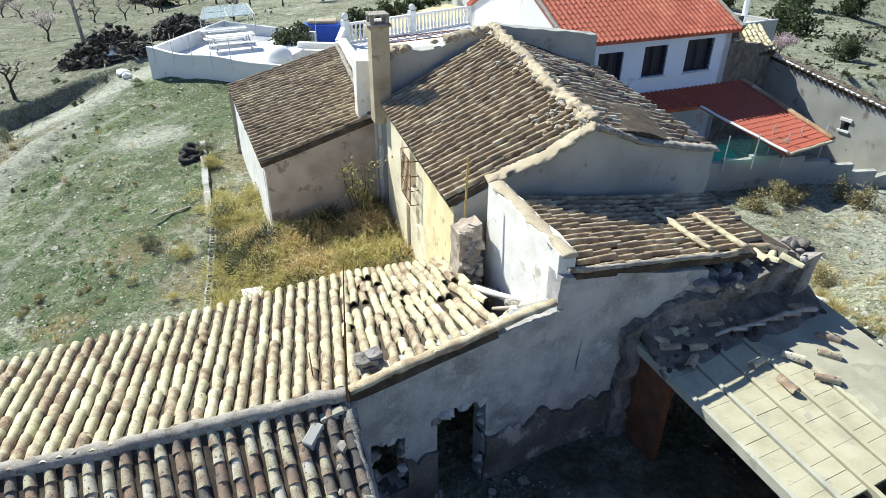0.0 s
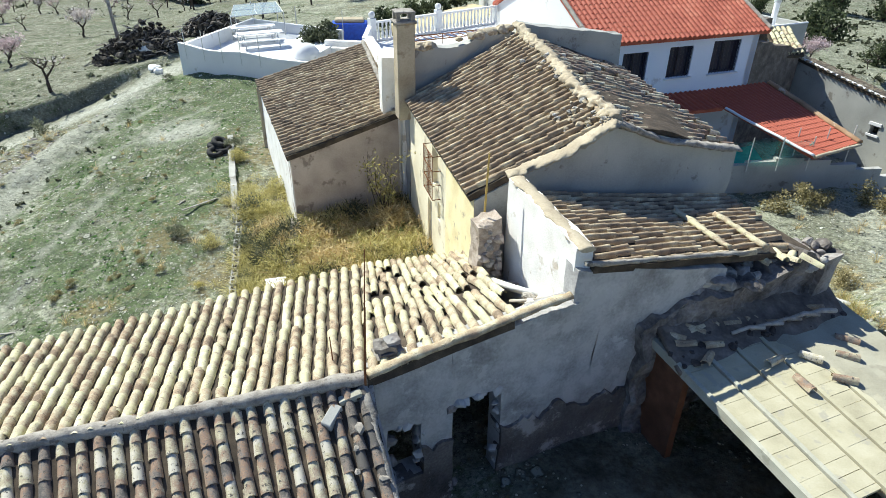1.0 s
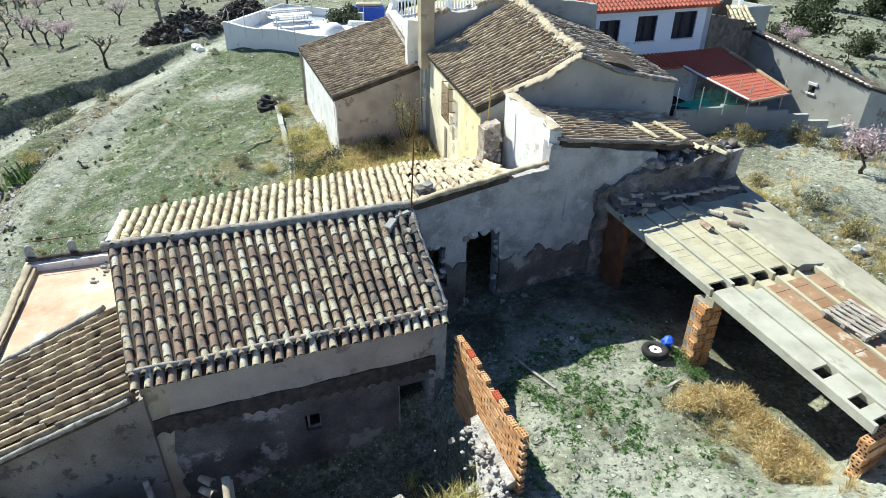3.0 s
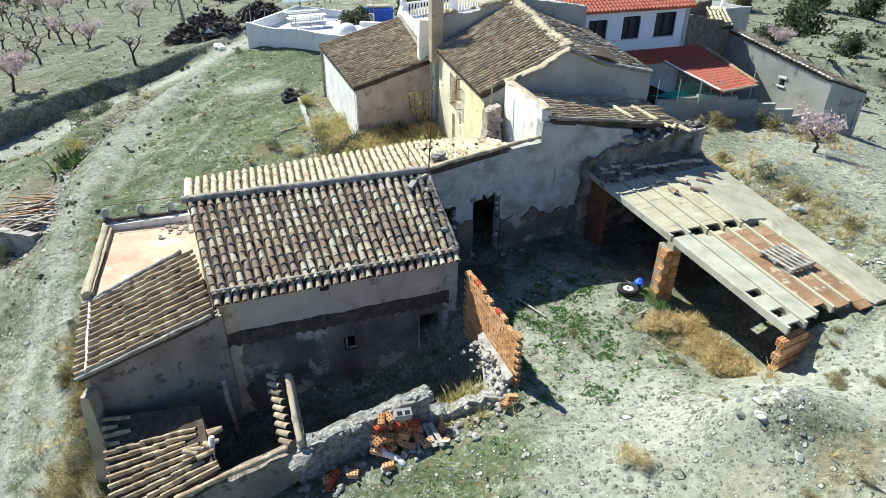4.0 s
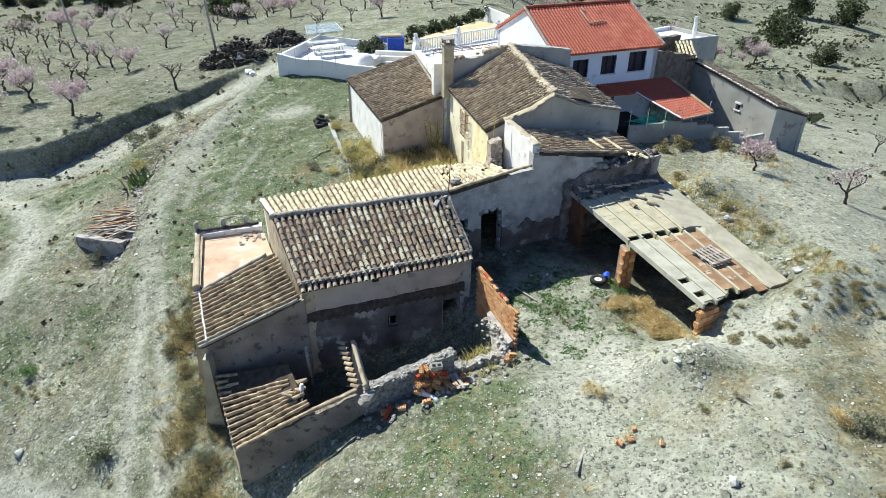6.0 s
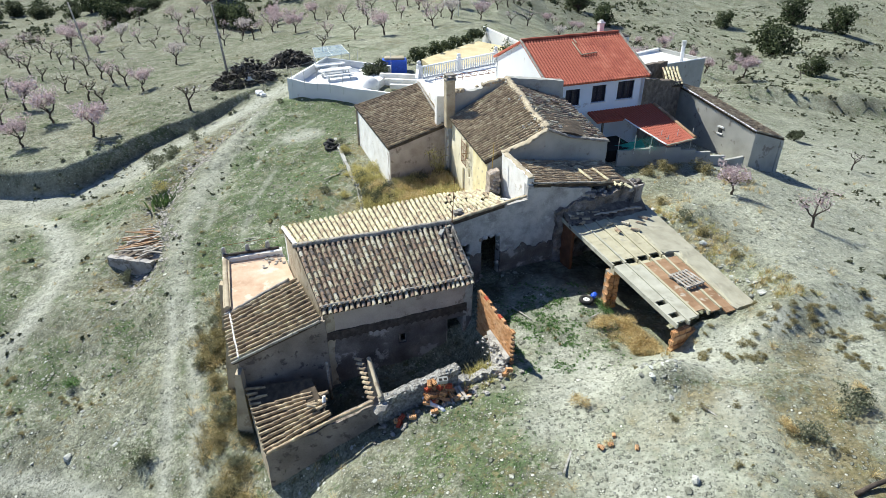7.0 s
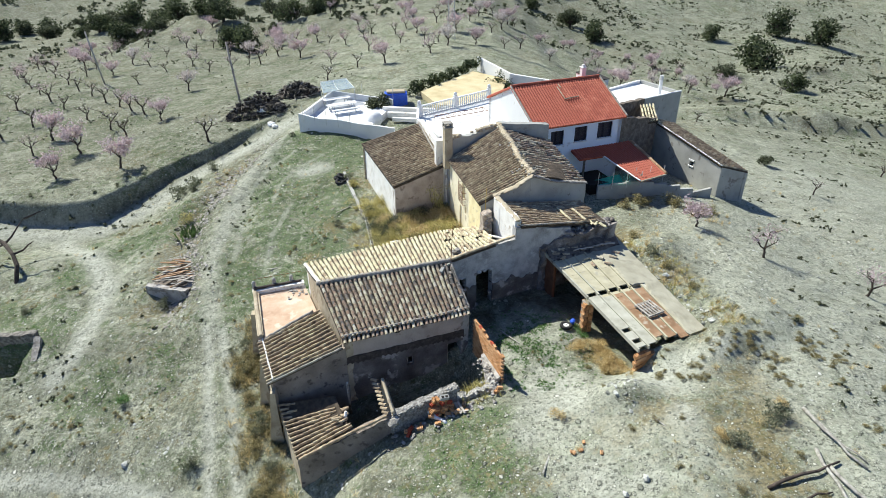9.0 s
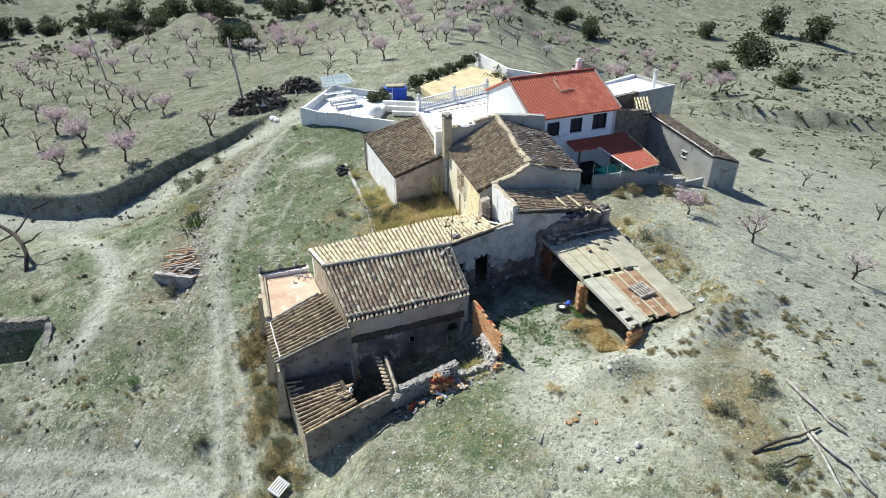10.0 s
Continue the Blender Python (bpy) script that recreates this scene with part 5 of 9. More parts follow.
for row in range(20):
    z = -0.55 + row * 0.105
    for col in range(12):
        s = col * 0.255 + (0.127 if row % 2 else 0) + 0.12
        top = 1.6 - 0.1 * math.floor(s / 0.75) + 0.05 * math.sin(s * 9)
        if s > bw_len - 0.12 * rnd.random() or z > top - (0.1 if rnd.random() < 0.3 else 0):
            continue
        p = BW0 + bw_dir * s
        shared("brick", brick_red_me if (z > top - 0.105 and rnd.random() < 0.35) else brick_me, brick_wall,
               pose(p.x + rnd.gauss(0, 0.004), p.y + rnd.gauss(0, 0.004), z + rnd.gauss(0, 0.004), rnd.gauss(0, 1.2), rnd.gauss(0, 1.2), bw_ang + rnd.gauss(0, 2.2)))

fallen = [(-3.05, -0.55, 0.02, 70, 1), (-2.95, -0.42, 0.1, 60, 1), (-3.1, -0.4, 0.0, 20, 0), (-2.55, -0.2, 0.02, 100, 0), (-2.5, -0.45, 0.02, 0, 0), (-0.62, 0.62, 0.05, 80, 0), (-0.55, 0.3, 0.02, 70, 0), (-0.9, 0.15, 0.02, 30, 0), (0.85, 0.95, 0.1, 50, 0), (0.95, 1.15, 0.2, 20, 0), (-1.7, -0.45, 0.02, 15, 0)]
wall_way = Vector((2.85, 1.2, 0)).normalized()
wall_out = Vector((wall_way.y, -wall_way.x, 0))
r9 = random.Random(17)
for layer, count, reach in ((0, 6, 0.42), (0, 5, 0.2), (1, 6, 0.2), (1, 4, 0.36), (2, 5, 0.16), (3, 3, 0.12)):
    for i in range(count):
        p = Vector((-2.2, 0.33, 0)) + wall_way * (i * 0.19 + r9.uniform(-0.03, 0.03) + 0.08 * layer) + wall_out * (reach + r9.uniform(-0.04, 0.04))
        fallen.append((p.x, p.y, max(0.02, -0.62 - height_at(p.x, p.y)) + layer * 0.18, r9.uniform(0, 180), r9.random() < 0.2))
for k, (x, y, z, r, red) in enumerate(fallen):
    ob = new("loose_brick", brick_red_me if red else brick_me)
    ob.matrix_world = pose(x, y, height_at(x, y) + z, (k * 37) % 40 - 20 + (90 if k % 3 == 0 else 0), (k * 53) % 40 - 20, r) @ Matrix.Diagonal((1.1, 1.35, 1.5, 1))
    tagged(ob, "loose hollow orange brick heaped against the broken stone wall", "brick", "loose bricks by the broken wall")
cb = thing("cement_block", "grey two-core cement block on the broken wall", "block", at=(-1.5, 0.4, 0.02))
cb.rotation_euler = (0.3, 0.1, radians(20))
bm = bmesh.new()
box(bm, pose(0, 0, 0), 0.4, 0.2, 0.2, 0.01)
part("block_body", bm, M["cement"], cb)
for sx in (-0.09, 0.09):
    bm = bmesh.new()
    box(bm, pose(sx, -0.02, 0.17), 0.12, 0.1, 0.034)
    part("core_hole", bm, M["dark"], cb)
# white broken pipe and planks
bm = bmesh.new()
bz = height_at(-1.8, -0.2) + 0.1
tube(bm, [(-2.2, 0.15, bz + 0.16), (-2.0, -0.02, bz + 0.08), (-1.72, -0.12, bz + 0.02), (-1.5, -0.2, bz), (-1.36, -0.38, bz - 0.05)], [0.05, 0.13, 0.075, 0.075, 0.11], 10)
tagged(part("white_pipe", bm, M["white_paint"], None, "", True), "broken white pipe bend lying in the rubble", "pipe")
for k, (a, b) in enumerate((((-1.02, 0.62, 0.06), (-0.72, 0.02, 0.04)), ((-0.9, 0.62, 0.05), (-0.55, 0.05, 0.03)), ((-1.2, 0.45, 0.03), (-1.05, -0.1, 0.02)), ((-1.12, 0.2, 0.04), (-0.4, 0.12, 0.08)))):
    bm = bmesh.new()
    pa_, pb_ = (Vector((q[0], q[1], height_at(q[0], q[1]) + q[2] + (0.32 if e == 0 and k < 2 else 0.05))) for e, q in enumerate((a, b)))
    bar_between_ends = (pb_ - pa_).normalized()
    side_ = bar_between_ends.cross(Vector((0, 0, 1))).normalized() * (0.055 if k < 2 else 0.035)
    up_ = side_.cross(bar_between_ends).normalized() * 0.012
    vs_ = [bm.verts.new(p + side_ * a_ + up_ * b_) for p in (pa_, pb_) for a_, b_ in ((-1, -1), (1, -1), (1, 1), (-1, 1))]
    for q in ((0, 1, 2, 3), (7, 6, 5, 4), (0, 4, 5, 1), (1, 5, 6, 2), (2, 6, 7, 3), (3, 7, 4, 0)):
        bm.faces.new([vs_[i] for i in q])
    tagged(part("old_plank", bm, M["wood"]), "grey weathered plank in the rubble heap", "plank", "planks in the rubble")
# stones and lime banked up against the brick wall
for k in range(80):
    rnd = random.Random(k + 3100)
    f = rnd.random()
    off = abs(rnd.gauss(0, 0.26))
    p = Vector((0.3, 3.1, 0)).lerp(Vector((1.0, 1.5, 0)), f) - Vector((0.9, 0.44, 0)) * (off + 0.08)
    zz = -0.12 + 0.15 * (1 - f) + max(0.0, 0.45 - off) * (0.9 - 0.5 * abs(f - 0.5))
    ob = part("rubble_stone", chunk_bm(0.05 + rnd.random() ** 2 * 0.12, k + 3200, 1, 0.6), M["rubble"] if k % 3 else M["lime_rubble"])
    ob.matrix_world = pose(p.x, p.y, zz - 0.05, 0, 0, k * 57 % 360)
    tagged(ob, "lime-white rubble stone banked against the brick wall", "stone", "stones against the brick wall")
part("rubble_bank", slab_bm([(0.15, 3.1, 0.3), (0.3, 3.15, 0.36), (1.02, 1.65, 0.25), (0.4, 1.5, -0.3)], 0.7, 0.1, 14), M["rubble"], ruin, "bank of lime rubble")
for k in range(60):
    rnd = random.Random(k + 900)
    f = rnd.random()
    p = Vector((-3.6, -0.5, 0)).lerp(Vector((0.9, 0.9, 0)), f) + Vector((rnd.gauss(0, 0.25), rnd.gauss(-0.15, 0.25), 0))
    rock("rubble_stone", (p.x, p.y, height_at(p.x, p.y) + 0.04), 0.08 + rnd.random() * 0.17, M["rubble"] if k % 7 else M["plaster_grey"], k + 130, "pale rubble stone fallen from the wall", "stone", "stones fallen from the wall")

for k in range(150):
    rnd = random.Random(k + 2300)
    f = rnd.random()
    p = Vector((-3.75, -0.2, -0.42)).lerp(Vector((-0.9, 1.0, 0.33)), f) if k < 110 else Vector((-0.8, 1.0, -0.35)).lerp(Vector((1.0, 1.45, 0.0)), f)
    ob = part("stone", chunk_bm(0.06 + rnd.random() * 0.12, k + 950, 1, 0.8), M["lime_rubble"] if k % 4 else M["rubble"], ruin)
    ob.location = p + Vector((0, 0.02, -0.01)) + Vector((0.39, -0.92, 0)) * (rnd.uniform(-0.15, 0.2)) - Vector((0, 0, 0.35 * rnd.random() if k % 2 else 0.02))

# ---- open shed with precast joist roof ----
S_TL, S_TR, S_BL, S_BR = Vector((3.6, 9.65, 2.12)), Vector((7.85, 11.7, 1.98)), Vector((7.1, 1.75, 1.8)), Vector((10.6, 3.85, 1.5))
SPAN = 0.51


def sp(f, g, up=0.0):
    """A point of the shed roof: f across from its open edge, g along from the house."""
    p = S_TL.lerp(S_TR, f).lerp(S_BL.lerp(S_BR, f), g)
    return p + Vector((0, 0, up))


def bar_between(bm, a, b, wide, deep):
    a, b = Vector(a), Vector(b)
    d = (b - a).normalized()
    s = d.cross(Vector((0, 0, 1))).normalized() * wide / 2
    dn = Vector((0, 0, -deep))
    vs = [bm.verts.new(p) for p in (a - s, a + s, b + s, b - s, a - s + dn, a + s + dn, b + s + dn, b - s + dn)]
    for q in ((0, 1, 2, 3), (7, 6, 5, 4), (0, 4, 5, 1), (1, 5, 6, 2), (2, 6, 7, 3), (3, 7, 4, 0)):
        bm.faces.new([vs[i] for i in q])


shed = thing("open_shed", "open shed with a flat roof of concrete joists and clay boards", "shed")
JOIST = (0.012, 0.16, 0.31, 0.46, 0.61, 0.76, 0.9)
for f in JOIST:
    for g0, g1 in ((0.0, SPAN - 0.005), (SPAN + 0.005, 0.985 if f < 0.2 else 0.965)):
        bm = bmesh.new()
        bar_between(bm, sp(f, g0, 0.028), sp(f, g1, 0.028), 0.085, 0.19)
        part("joist", bm, M["concrete"] if f < 0.3 else M["board"], shed)
rnd = random.Random(5)


def board(f0, f1, g0, g1, mat, up=0.0, gap=0.0004):
    bm = bmesh.new()
    c = [sp(f0 + 0.013, g0 + gap, up), sp(f1 - 0.017, g0 + gap, up), sp(f1 - 0.017, g1 - gap, up), sp(f0 + 0.013, g1 - gap, up)]
    top = [bm.verts.new(p) for p in c]
    low = [bm.verts.new(p + Vector((0, 0, -0.05))) for p in c]
    bm.faces.new(top)
    bm.faces.new(low[::-1])
    for i in range(4):
        bm.faces.new((top[i], low[i], low[(i + 1) % 4], top[(i + 1) % 4]))
    return part("roof_board", bm, mat, shed)


for i, (f0, f1) in enumerate(zip(JOIST, JOIST[1:])):
    n_up, n_low = 16, 16
    off = (i * 0.37) % 1.0
    stop = SPAN * (1 - 1 / n_up) if i < 5 else SPAN
    for j in range(n_up + 1):
        g0, g1 = max(0.0, (j - off) / n_up * SPAN), min(stop, (j + 1 - off) / n_up * SPAN)
        if g1 - g0 > 0.003:
            board(f0, f1, g0, g1, M["board"], rnd.uniform(-0.005, 0.003), rnd.choice((0.00005, 0.0003, 0.0007)))
    for j in range(n_low):
        g0, g1 = SPAN + j / n_low * (1 - SPAN), SPAN + (j + 1) / n_low * (1 - SPAN)
        if j == 0 and 1 <= i <= 4:
            continue
        if (i, j) in ((0, 10), (0, 13), (1, 15), (2, 14), (2, 15), (3, 15), (0, 15)):
            continue
        board(f0, f1, g0, g1, M["terracotta"] if i in (2, 3, 4) else M["concrete"], 0.0 if i not in (2, 3, 4) else rnd.uniform(-0.012, 0.0), 0.00005 if i not in (2, 3, 4) else 0.0002)


def topping_bm():
    """The mortar topping over the far side of the roof, thin and ragged along its edge."""
    bm = bmesh.new()
    n, w = 60, 10
    rows = []
    for i in range(n + 1):
        g = i / n
        f0 = (0.62 if g < SPAN else 0.77) + 0.05 * noise.noise(Vector((g * 9, 2.2, 0))) + 0.03 * noise.noise(Vector((g * 31, 5.2, 0))) - (0.12 if g < 0.3 else 0.0) * smooth(np.array(0.3 - g), 0, 0.2)
        rows.append([bm.verts.new(sp(f0 + (1.01 - f0) * k / w, g, (0.0 if k == 0 else 0.045) + 0.02 * noise.noise(Vector((g * 20, k * 1.1, 1.0))))) for k in range(w + 1)])
    for u, v in zip(rows, rows[1:]):
        for k in range(w):
            bm.faces.new((u[k], u[k + 1], v[k + 1], v[k]))
    r = bmesh.ops.extrude_face_region(bm, geom=bm.faces[:])
    for v in [e for e in r["geom"] if isinstance(e, bmesh.types.BMVert)]:
        v.co.z -= 0.13
    return bm


part("mortar_topping", topping_bm(), M["topping"], shed, "cracked pale mortar topping")
bm = bmesh.new()
bar_between(bm, sp(0.0, SPAN, -0.155), sp(1.0, SPAN, -0.155), 0.25, 0.22)
part("cross_beam", bm, M["board"], shed)
# brick pillar, end wall and rear brick wall
pc = sp(0.03, SPAN - 0.01)
pillar = part("pillar_core", wall_bm((pc.x - 0.17, pc.y - 0.1), (pc.x + 0.2, pc.y + 0.05), 0.3, (-0.4, -0.4), (1.6, 1.6), rough=0.0), M["mortar"], shed)
for row in range(10):
    for i in range(2):
        for j in range(2):
            shared("brick", brick_me, pillar, pose(pc.x - 0.13 + i * 0.27, pc.y - 0.12 + j * 0.27 + i * 0.12, -0.4 + row * 0.2, 0, 0, 23 + 90 * ((row + i) % 2)) @ Matrix.Diagonal((1.1, 1.7, 2.0, 1)))
ec = sp(0.0, 0.985)
for row in range(9):
    for i in range(4):
        q = ec.lerp(sp(0.25, 0.985), i / 3.5)
        if row > 7 and i > 2:
            continue
        shared("brick", brick_me, shed, pose(q.x + (0.06 if row % 2 else 0), q.y, -0.25 + row * 0.2, 0, 0, 31) @ Matrix.Diagonal((1.1, 1.7, 2.0, 1)))
wall("rear_wall", (sp(0.02, 0.0).x, sp(0.02, 0.0).y), (sp(0.02, 0.12).x, sp(0.02, 0.12).y), 0.15, (-0.4, -0.4), (1.95, 1.9), M["brick_in_shade"], shed, rough=0.02)
wall("back_wall", (sp(0.98, 1.0).x, sp(0.98, 1.0).y), (sp(0.98, 0.0).x, sp(0.98, 0.0).y), 0.2, (-0.3, -0.3), (1.4, 1.85), M["cement"], shed, rough=0.02)
wall("side_wall", (sp(0.0, 0.0).x, sp(0.0, 0.0).y), (sp(1.0, 0.0).x, sp(1.0, 0.0).y), 0.2, (-0.4, 0.2), (1.9, 1.8), M["rubble"], shed, rough=0.05)
for k, (x, y, r) in enumerate(((6.75, 9.25, 60), (7.15, 8.75, 75), (7.5, 9.4, 70), (7.75, 9.9, 66), (6.2, 8.4, 20))):
    ob = new("loose_tile", tiles_dark[k % 5])
    best = min(((sp(a / 20, b / 40) - Vector((x, y, 0))).xy.length, sp(a / 20, b / 40).z) for a in range(21) for b in range(41))
    ob.matrix_world = pose(x, y, best[1] + 0.05, 0, 0, r)
    tagged(ob, "loose brown clay tile lying on the shed roof", "tile", "loose tiles on the shed roof")

pal = thing("wooden_pallet", "grey wooden pallet lying on the shed roof", "pallet", at=sp(0.55, 0.74, 0.06))
pal.rotation_euler = (radians(-2), radians(3), radians(-58))
for k in range(6):
    bm = bmesh.new()
    box(bm, pose(0, -0.45 + k * 0.18, 0.09), 1.0, 0.1, 0.02)
    part("deck_slat", bm, M["wood"], pal)
for k in range(3):
    bm = bmesh.new()
    box(bm, pose(-0.45 + k * 0.45, 0, 0.0), 0.09, 1.0, 0.085)
    part("bearer", bm, M["wood"], pal)

# tyre with a white rim, and a blue bag beside the pillar
def tyre_bm(R, r):
    bm = bmesh.new()
    n, s = 24, 10
    rings = []
    for i in range(n):
        a = i / n * math.tau
        ring = []
        for k in range(s):
            b = k / s * math.tau
            rr = R - r + r * math.cos(b) * 0.9
            ring.append(bm.verts.new((math.cos(a) * rr, math.sin(a) * rr, r * max(-0.85, min(0.85, math.sin(b))))))
        rings.append(ring)
    for i in range(n):
        for k in range(s):
            bm.faces.new((rings[i][k], rings[(i + 1) % n][k], rings[(i + 1) % n][(k + 1) % s], rings[i][(k + 1) % s]))
    return bm


tyre_z = height_at(4.5, 5.8)
wheel = thing("car_wheel", "old car wheel with a white steel rim lying in the yard", "wheel", at=(4.5, 5.75, tyre_z + 0.11))
part("tyre", tyre_bm(0.33, 0.1), M["rubber"], wheel, "", True)
bm = bmesh.new()
tube(bm, [(0, 0, -0.06), (0, 0, 0.03), (0, 0, 0.045)], [0.19, 0.19, 0.12], 20)
part("rim", bm, M["white_paint"], wheel, "white steel rim")
bm = bmesh.new()
tube(bm, [(0, 0, 0.03), (0, 0, 0.055)], [0.045, 0.035], 10)
part("hub", bm, M["dark"], wheel)
for k in range(6):
    a = k / 6 * math.tau
    bm = bmesh.new()
    tube(bm, [(math.cos(a) * 0.14, math.sin(a) * 0.14, 0.03), (math.cos(a) * 0.14, math.sin(a) * 0.14, 0.042)], 0.022, 8)
    part("rim_hole", bm, M["dark"], wheel)
M["blue_bag"] = material("blue_plastic", [(0.01, 0.06, 0.45), (0.02, 0.12, 0.7)], 6, 0.45, 0.3, 30, gloss=0.5)
rock("plastic_bag", (4.85, 6.1, tyre_z + 0.1), 0.37, M["blue_bag"], 3, "crumpled blue plastic bag beside the pillar", "bag")

# ---- middle house: single slope behind a white parapet ----
D_A, D_B = Vector((0.85, 11.75, 4.3)), Vector((1.95, 8.9, 4.3))
D_C, D_D = Vector((5.95, 13.6, 3.3)), Vector((7.1, 11.35, 3.2))
mid = thing("middle_house", "small ruined house with a whitewashed parapet and tile roof", "house")
ra, rb = shift(D_A, (0, 0, -0.22)), shift(D_B, (0, 0, -0.22))
tiles_mid = tile_meshes(M["tile_brown"], 0.5, 0.125, 0.1, seed=44)
mid_roof = part("mid_roof", slab_bm([ra.lerp(D_C, 0.055), rb.lerp(D_D, 0.055), D_D, D_C], 0.14, 0.03), M["roof_bed"], mid)
roof_tiles(mid_roof, tiles_mid, ra.lerp(D_C, 0.1), rb.lerp(D_D, 0.1), D_C, D_D, 14, 13, seed=11, mess=1.2, sag=0.05, keep=lambda u, v: not (u > 0.86 and v < 0.2) and not (v < 0.06 and u > 0.5))
wall("parapet_wall", (D_A.x, D_A.y), D_B.lerp(D_A, 0.05).xy, 0.33, (0.0, 2.0), (4.42, 4.4), M["plaster_white"], mid, rough=0.012, jag=0.05)
part("parapet_coping", bead_bm([shift(D_A, (0.16, 0.05, 0.1)), shift(D_B, (0.14, 0.12, 0.08))], 0.15, 0.35, 2.2, step=0.06, lump=0.35, sides=12), M["plaster_beige"], mid, "worn earthy parapet top")
wall("south_wall", (D_B.x, D_B.y + 0.02), (5.0, 10.3), 0.4, (-0.6, -0.6), (4.0, 3.36), M["plaster_mud"], mid, rough=0.06)
# the same painted shade carried on along the foot of this wall
wall("south_wall_foot", (D_B.x + 0.03, D_B.y - 0.04), (5.03, 10.24), 0.38, (-0.6, -0.6), (1.0, 0.75), M["plaster_soot_shade"], mid, "ragged dark band along the wall foot with the yard's shade in its colour", rough=0.05, jag=0.25, step=0.1)
part("verge_mortar", bead_bm([shift(rb, (0.1, 0, 0.1)), rb.lerp(D_D, 0.68) + Vector((0, 0, 0.06))], 0.05, 0.8, 1.2, lump=0.6), M["mortar"], mid, "")
for f0, f1, v in ((0.35, 0.95, 0.62), (0.42, 0.98, 0.78)):
    a, b = ra.lerp(D_C, v), rb.lerp(D_D, v)
    part("mortar_strip", bead_bm([a.lerp(b, f0) + Vector((0, 0, 0.1)), a.lerp(b, (f0 + f1) / 2) + Vector((0, 0, 0.12)), a.lerp(b, f1) + Vector((0, 0, 0.1))], 0.07, 0.8, v * 9, lump=0.5), M["tile_pale"], mid, "")
wall("ruined_wall", (3.45, 9.38), (7.75, 11.4), 0.75, (-0.4, 0.3), lambda s: 2.5 + 0.6 * min(1, s * 2.2) + 0.13 * math.sin(s * 11), M["ruin_mass"], mid, "rough collapsed rubble wall", rough=0.22, jag=0.22, step=0.14)
wall("ruined_wall", (7.7, 11.3), (6.3, 14.0), 0.5, (0.2, 0.2), (3.1, 2.6), M["ruin_mass"], mid, rough=0.15, jag=0.25, step=0.2)
for k in range(46):
    rnd = random.Random(k + 1500)
    f = rnd.random()
    p = Vector((4.6, 10.1, 2.95)).lerp(Vector((7.7, 11.6, 3.05)), f) + Vector((rnd.gauss(0, 0.15), rnd.gauss(0.1, 0.25), rnd.gauss(0.02, 0.08)))
    ob = part("stone", chunk_bm(0.14 + rnd.random() * 0.24, k + 200, 2, 0.7), M["ruin_mass"] if k % 5 else M["rubble"], mid)
    ob.location = p
for k in range(9):
    rnd = random.Random(k + 1600)
    p = Vector((5.6 + rnd.random() * 1.2, 10.9 + rnd.random() * 0.5, 3.25))
    m = Matrix.Translation(p) @ pose(0, 0, 0, rnd.uniform(-15, 15), rnd.uniform(-20, 20), rnd.uniform(0, 360))
    shared("roof_tile", tiles_pale[k % 5], mid, m)
for k in range(5):
    rnd = random.Random(k + 1650)
    bm = bmesh.new()
    a = Vector((5.2 + k * 0.42, 9.75 + k * 0.17, 2.2))
    tube(bm, [a, a + Vector((0.35, 0.12, 0.05 + 0.05 * rnd.random())), a + Vector((0.7, 0.22, 0.0))], 0.035 + 0.02 * rnd.random(), 6)
    tagged(part("fallen_branch", bm, M["wood"], None, "", True), "dry stick lying on the shed roof by the wall", "branch", "dry sticks on the shed roof")
# masonry pier and cane pole between the two houses
wall("corner_pier", (0.25, 11.25), (0.75, 11.45), 0.5, (0, 0), (3.5, 3.75), M["pink_masonry"], mid, "bare pinkish rubble pier", rough=0.06, jag=0.15, step=0.08)
for k in range(40):
    rnd = random.Random(k + 1700)
    ob = part("stone", chunk_bm(0.12 + rnd.random() * 0.16, k + 240, 1, 0.7), M["pink_masonry"] if k % 3 else M["rubble"], mid)
    ob.location = (0.25 + rnd.random() * 0.5, 11.22 + rnd.random() * 0.25, 1.7 + rnd.random() * 1.9)
bm = bmesh.new()
tube(bm, [(0.38, 11.6, 3.7), (0.42, 11.62, 5.0)], [0.025, 0.018], 6)
tagged(part("cane_pole", bm, M["cane"]), "yellow cane standing upright on the masonry pier", "pole")

# ---- upper house with a double pitch ----
H_RN, H_RF = Vector((2.95, 12.65, 5.3)), Vector((1.4, 19.6, 5.65))
H_LN, H_LF = Vector((0.0, 12.0, 3.85)), Vector((-2.0, 18.1, 3.95))
H_EN, H_EF = Vector((6.35, 14.35, 4.15)), Vector((4.75, 21.0, 4.3))
upper = thing("upper_house", "derelict house with yellow painted front and collapsing tile roof", "house")
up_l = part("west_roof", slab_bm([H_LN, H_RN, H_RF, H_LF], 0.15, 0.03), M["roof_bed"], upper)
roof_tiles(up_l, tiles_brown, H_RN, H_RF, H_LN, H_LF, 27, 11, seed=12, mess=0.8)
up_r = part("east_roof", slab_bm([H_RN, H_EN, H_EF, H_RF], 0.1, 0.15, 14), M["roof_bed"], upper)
roof_tiles(up_r, tiles_dark, H_RN, H_RF, H_EN, H_EF, 20, 11, seed=13, mess=3.5, sag=0.12, keep=lambda u, v: noise.noise(Vector((u * 5, v * 4, 2.0))) > -0.42)
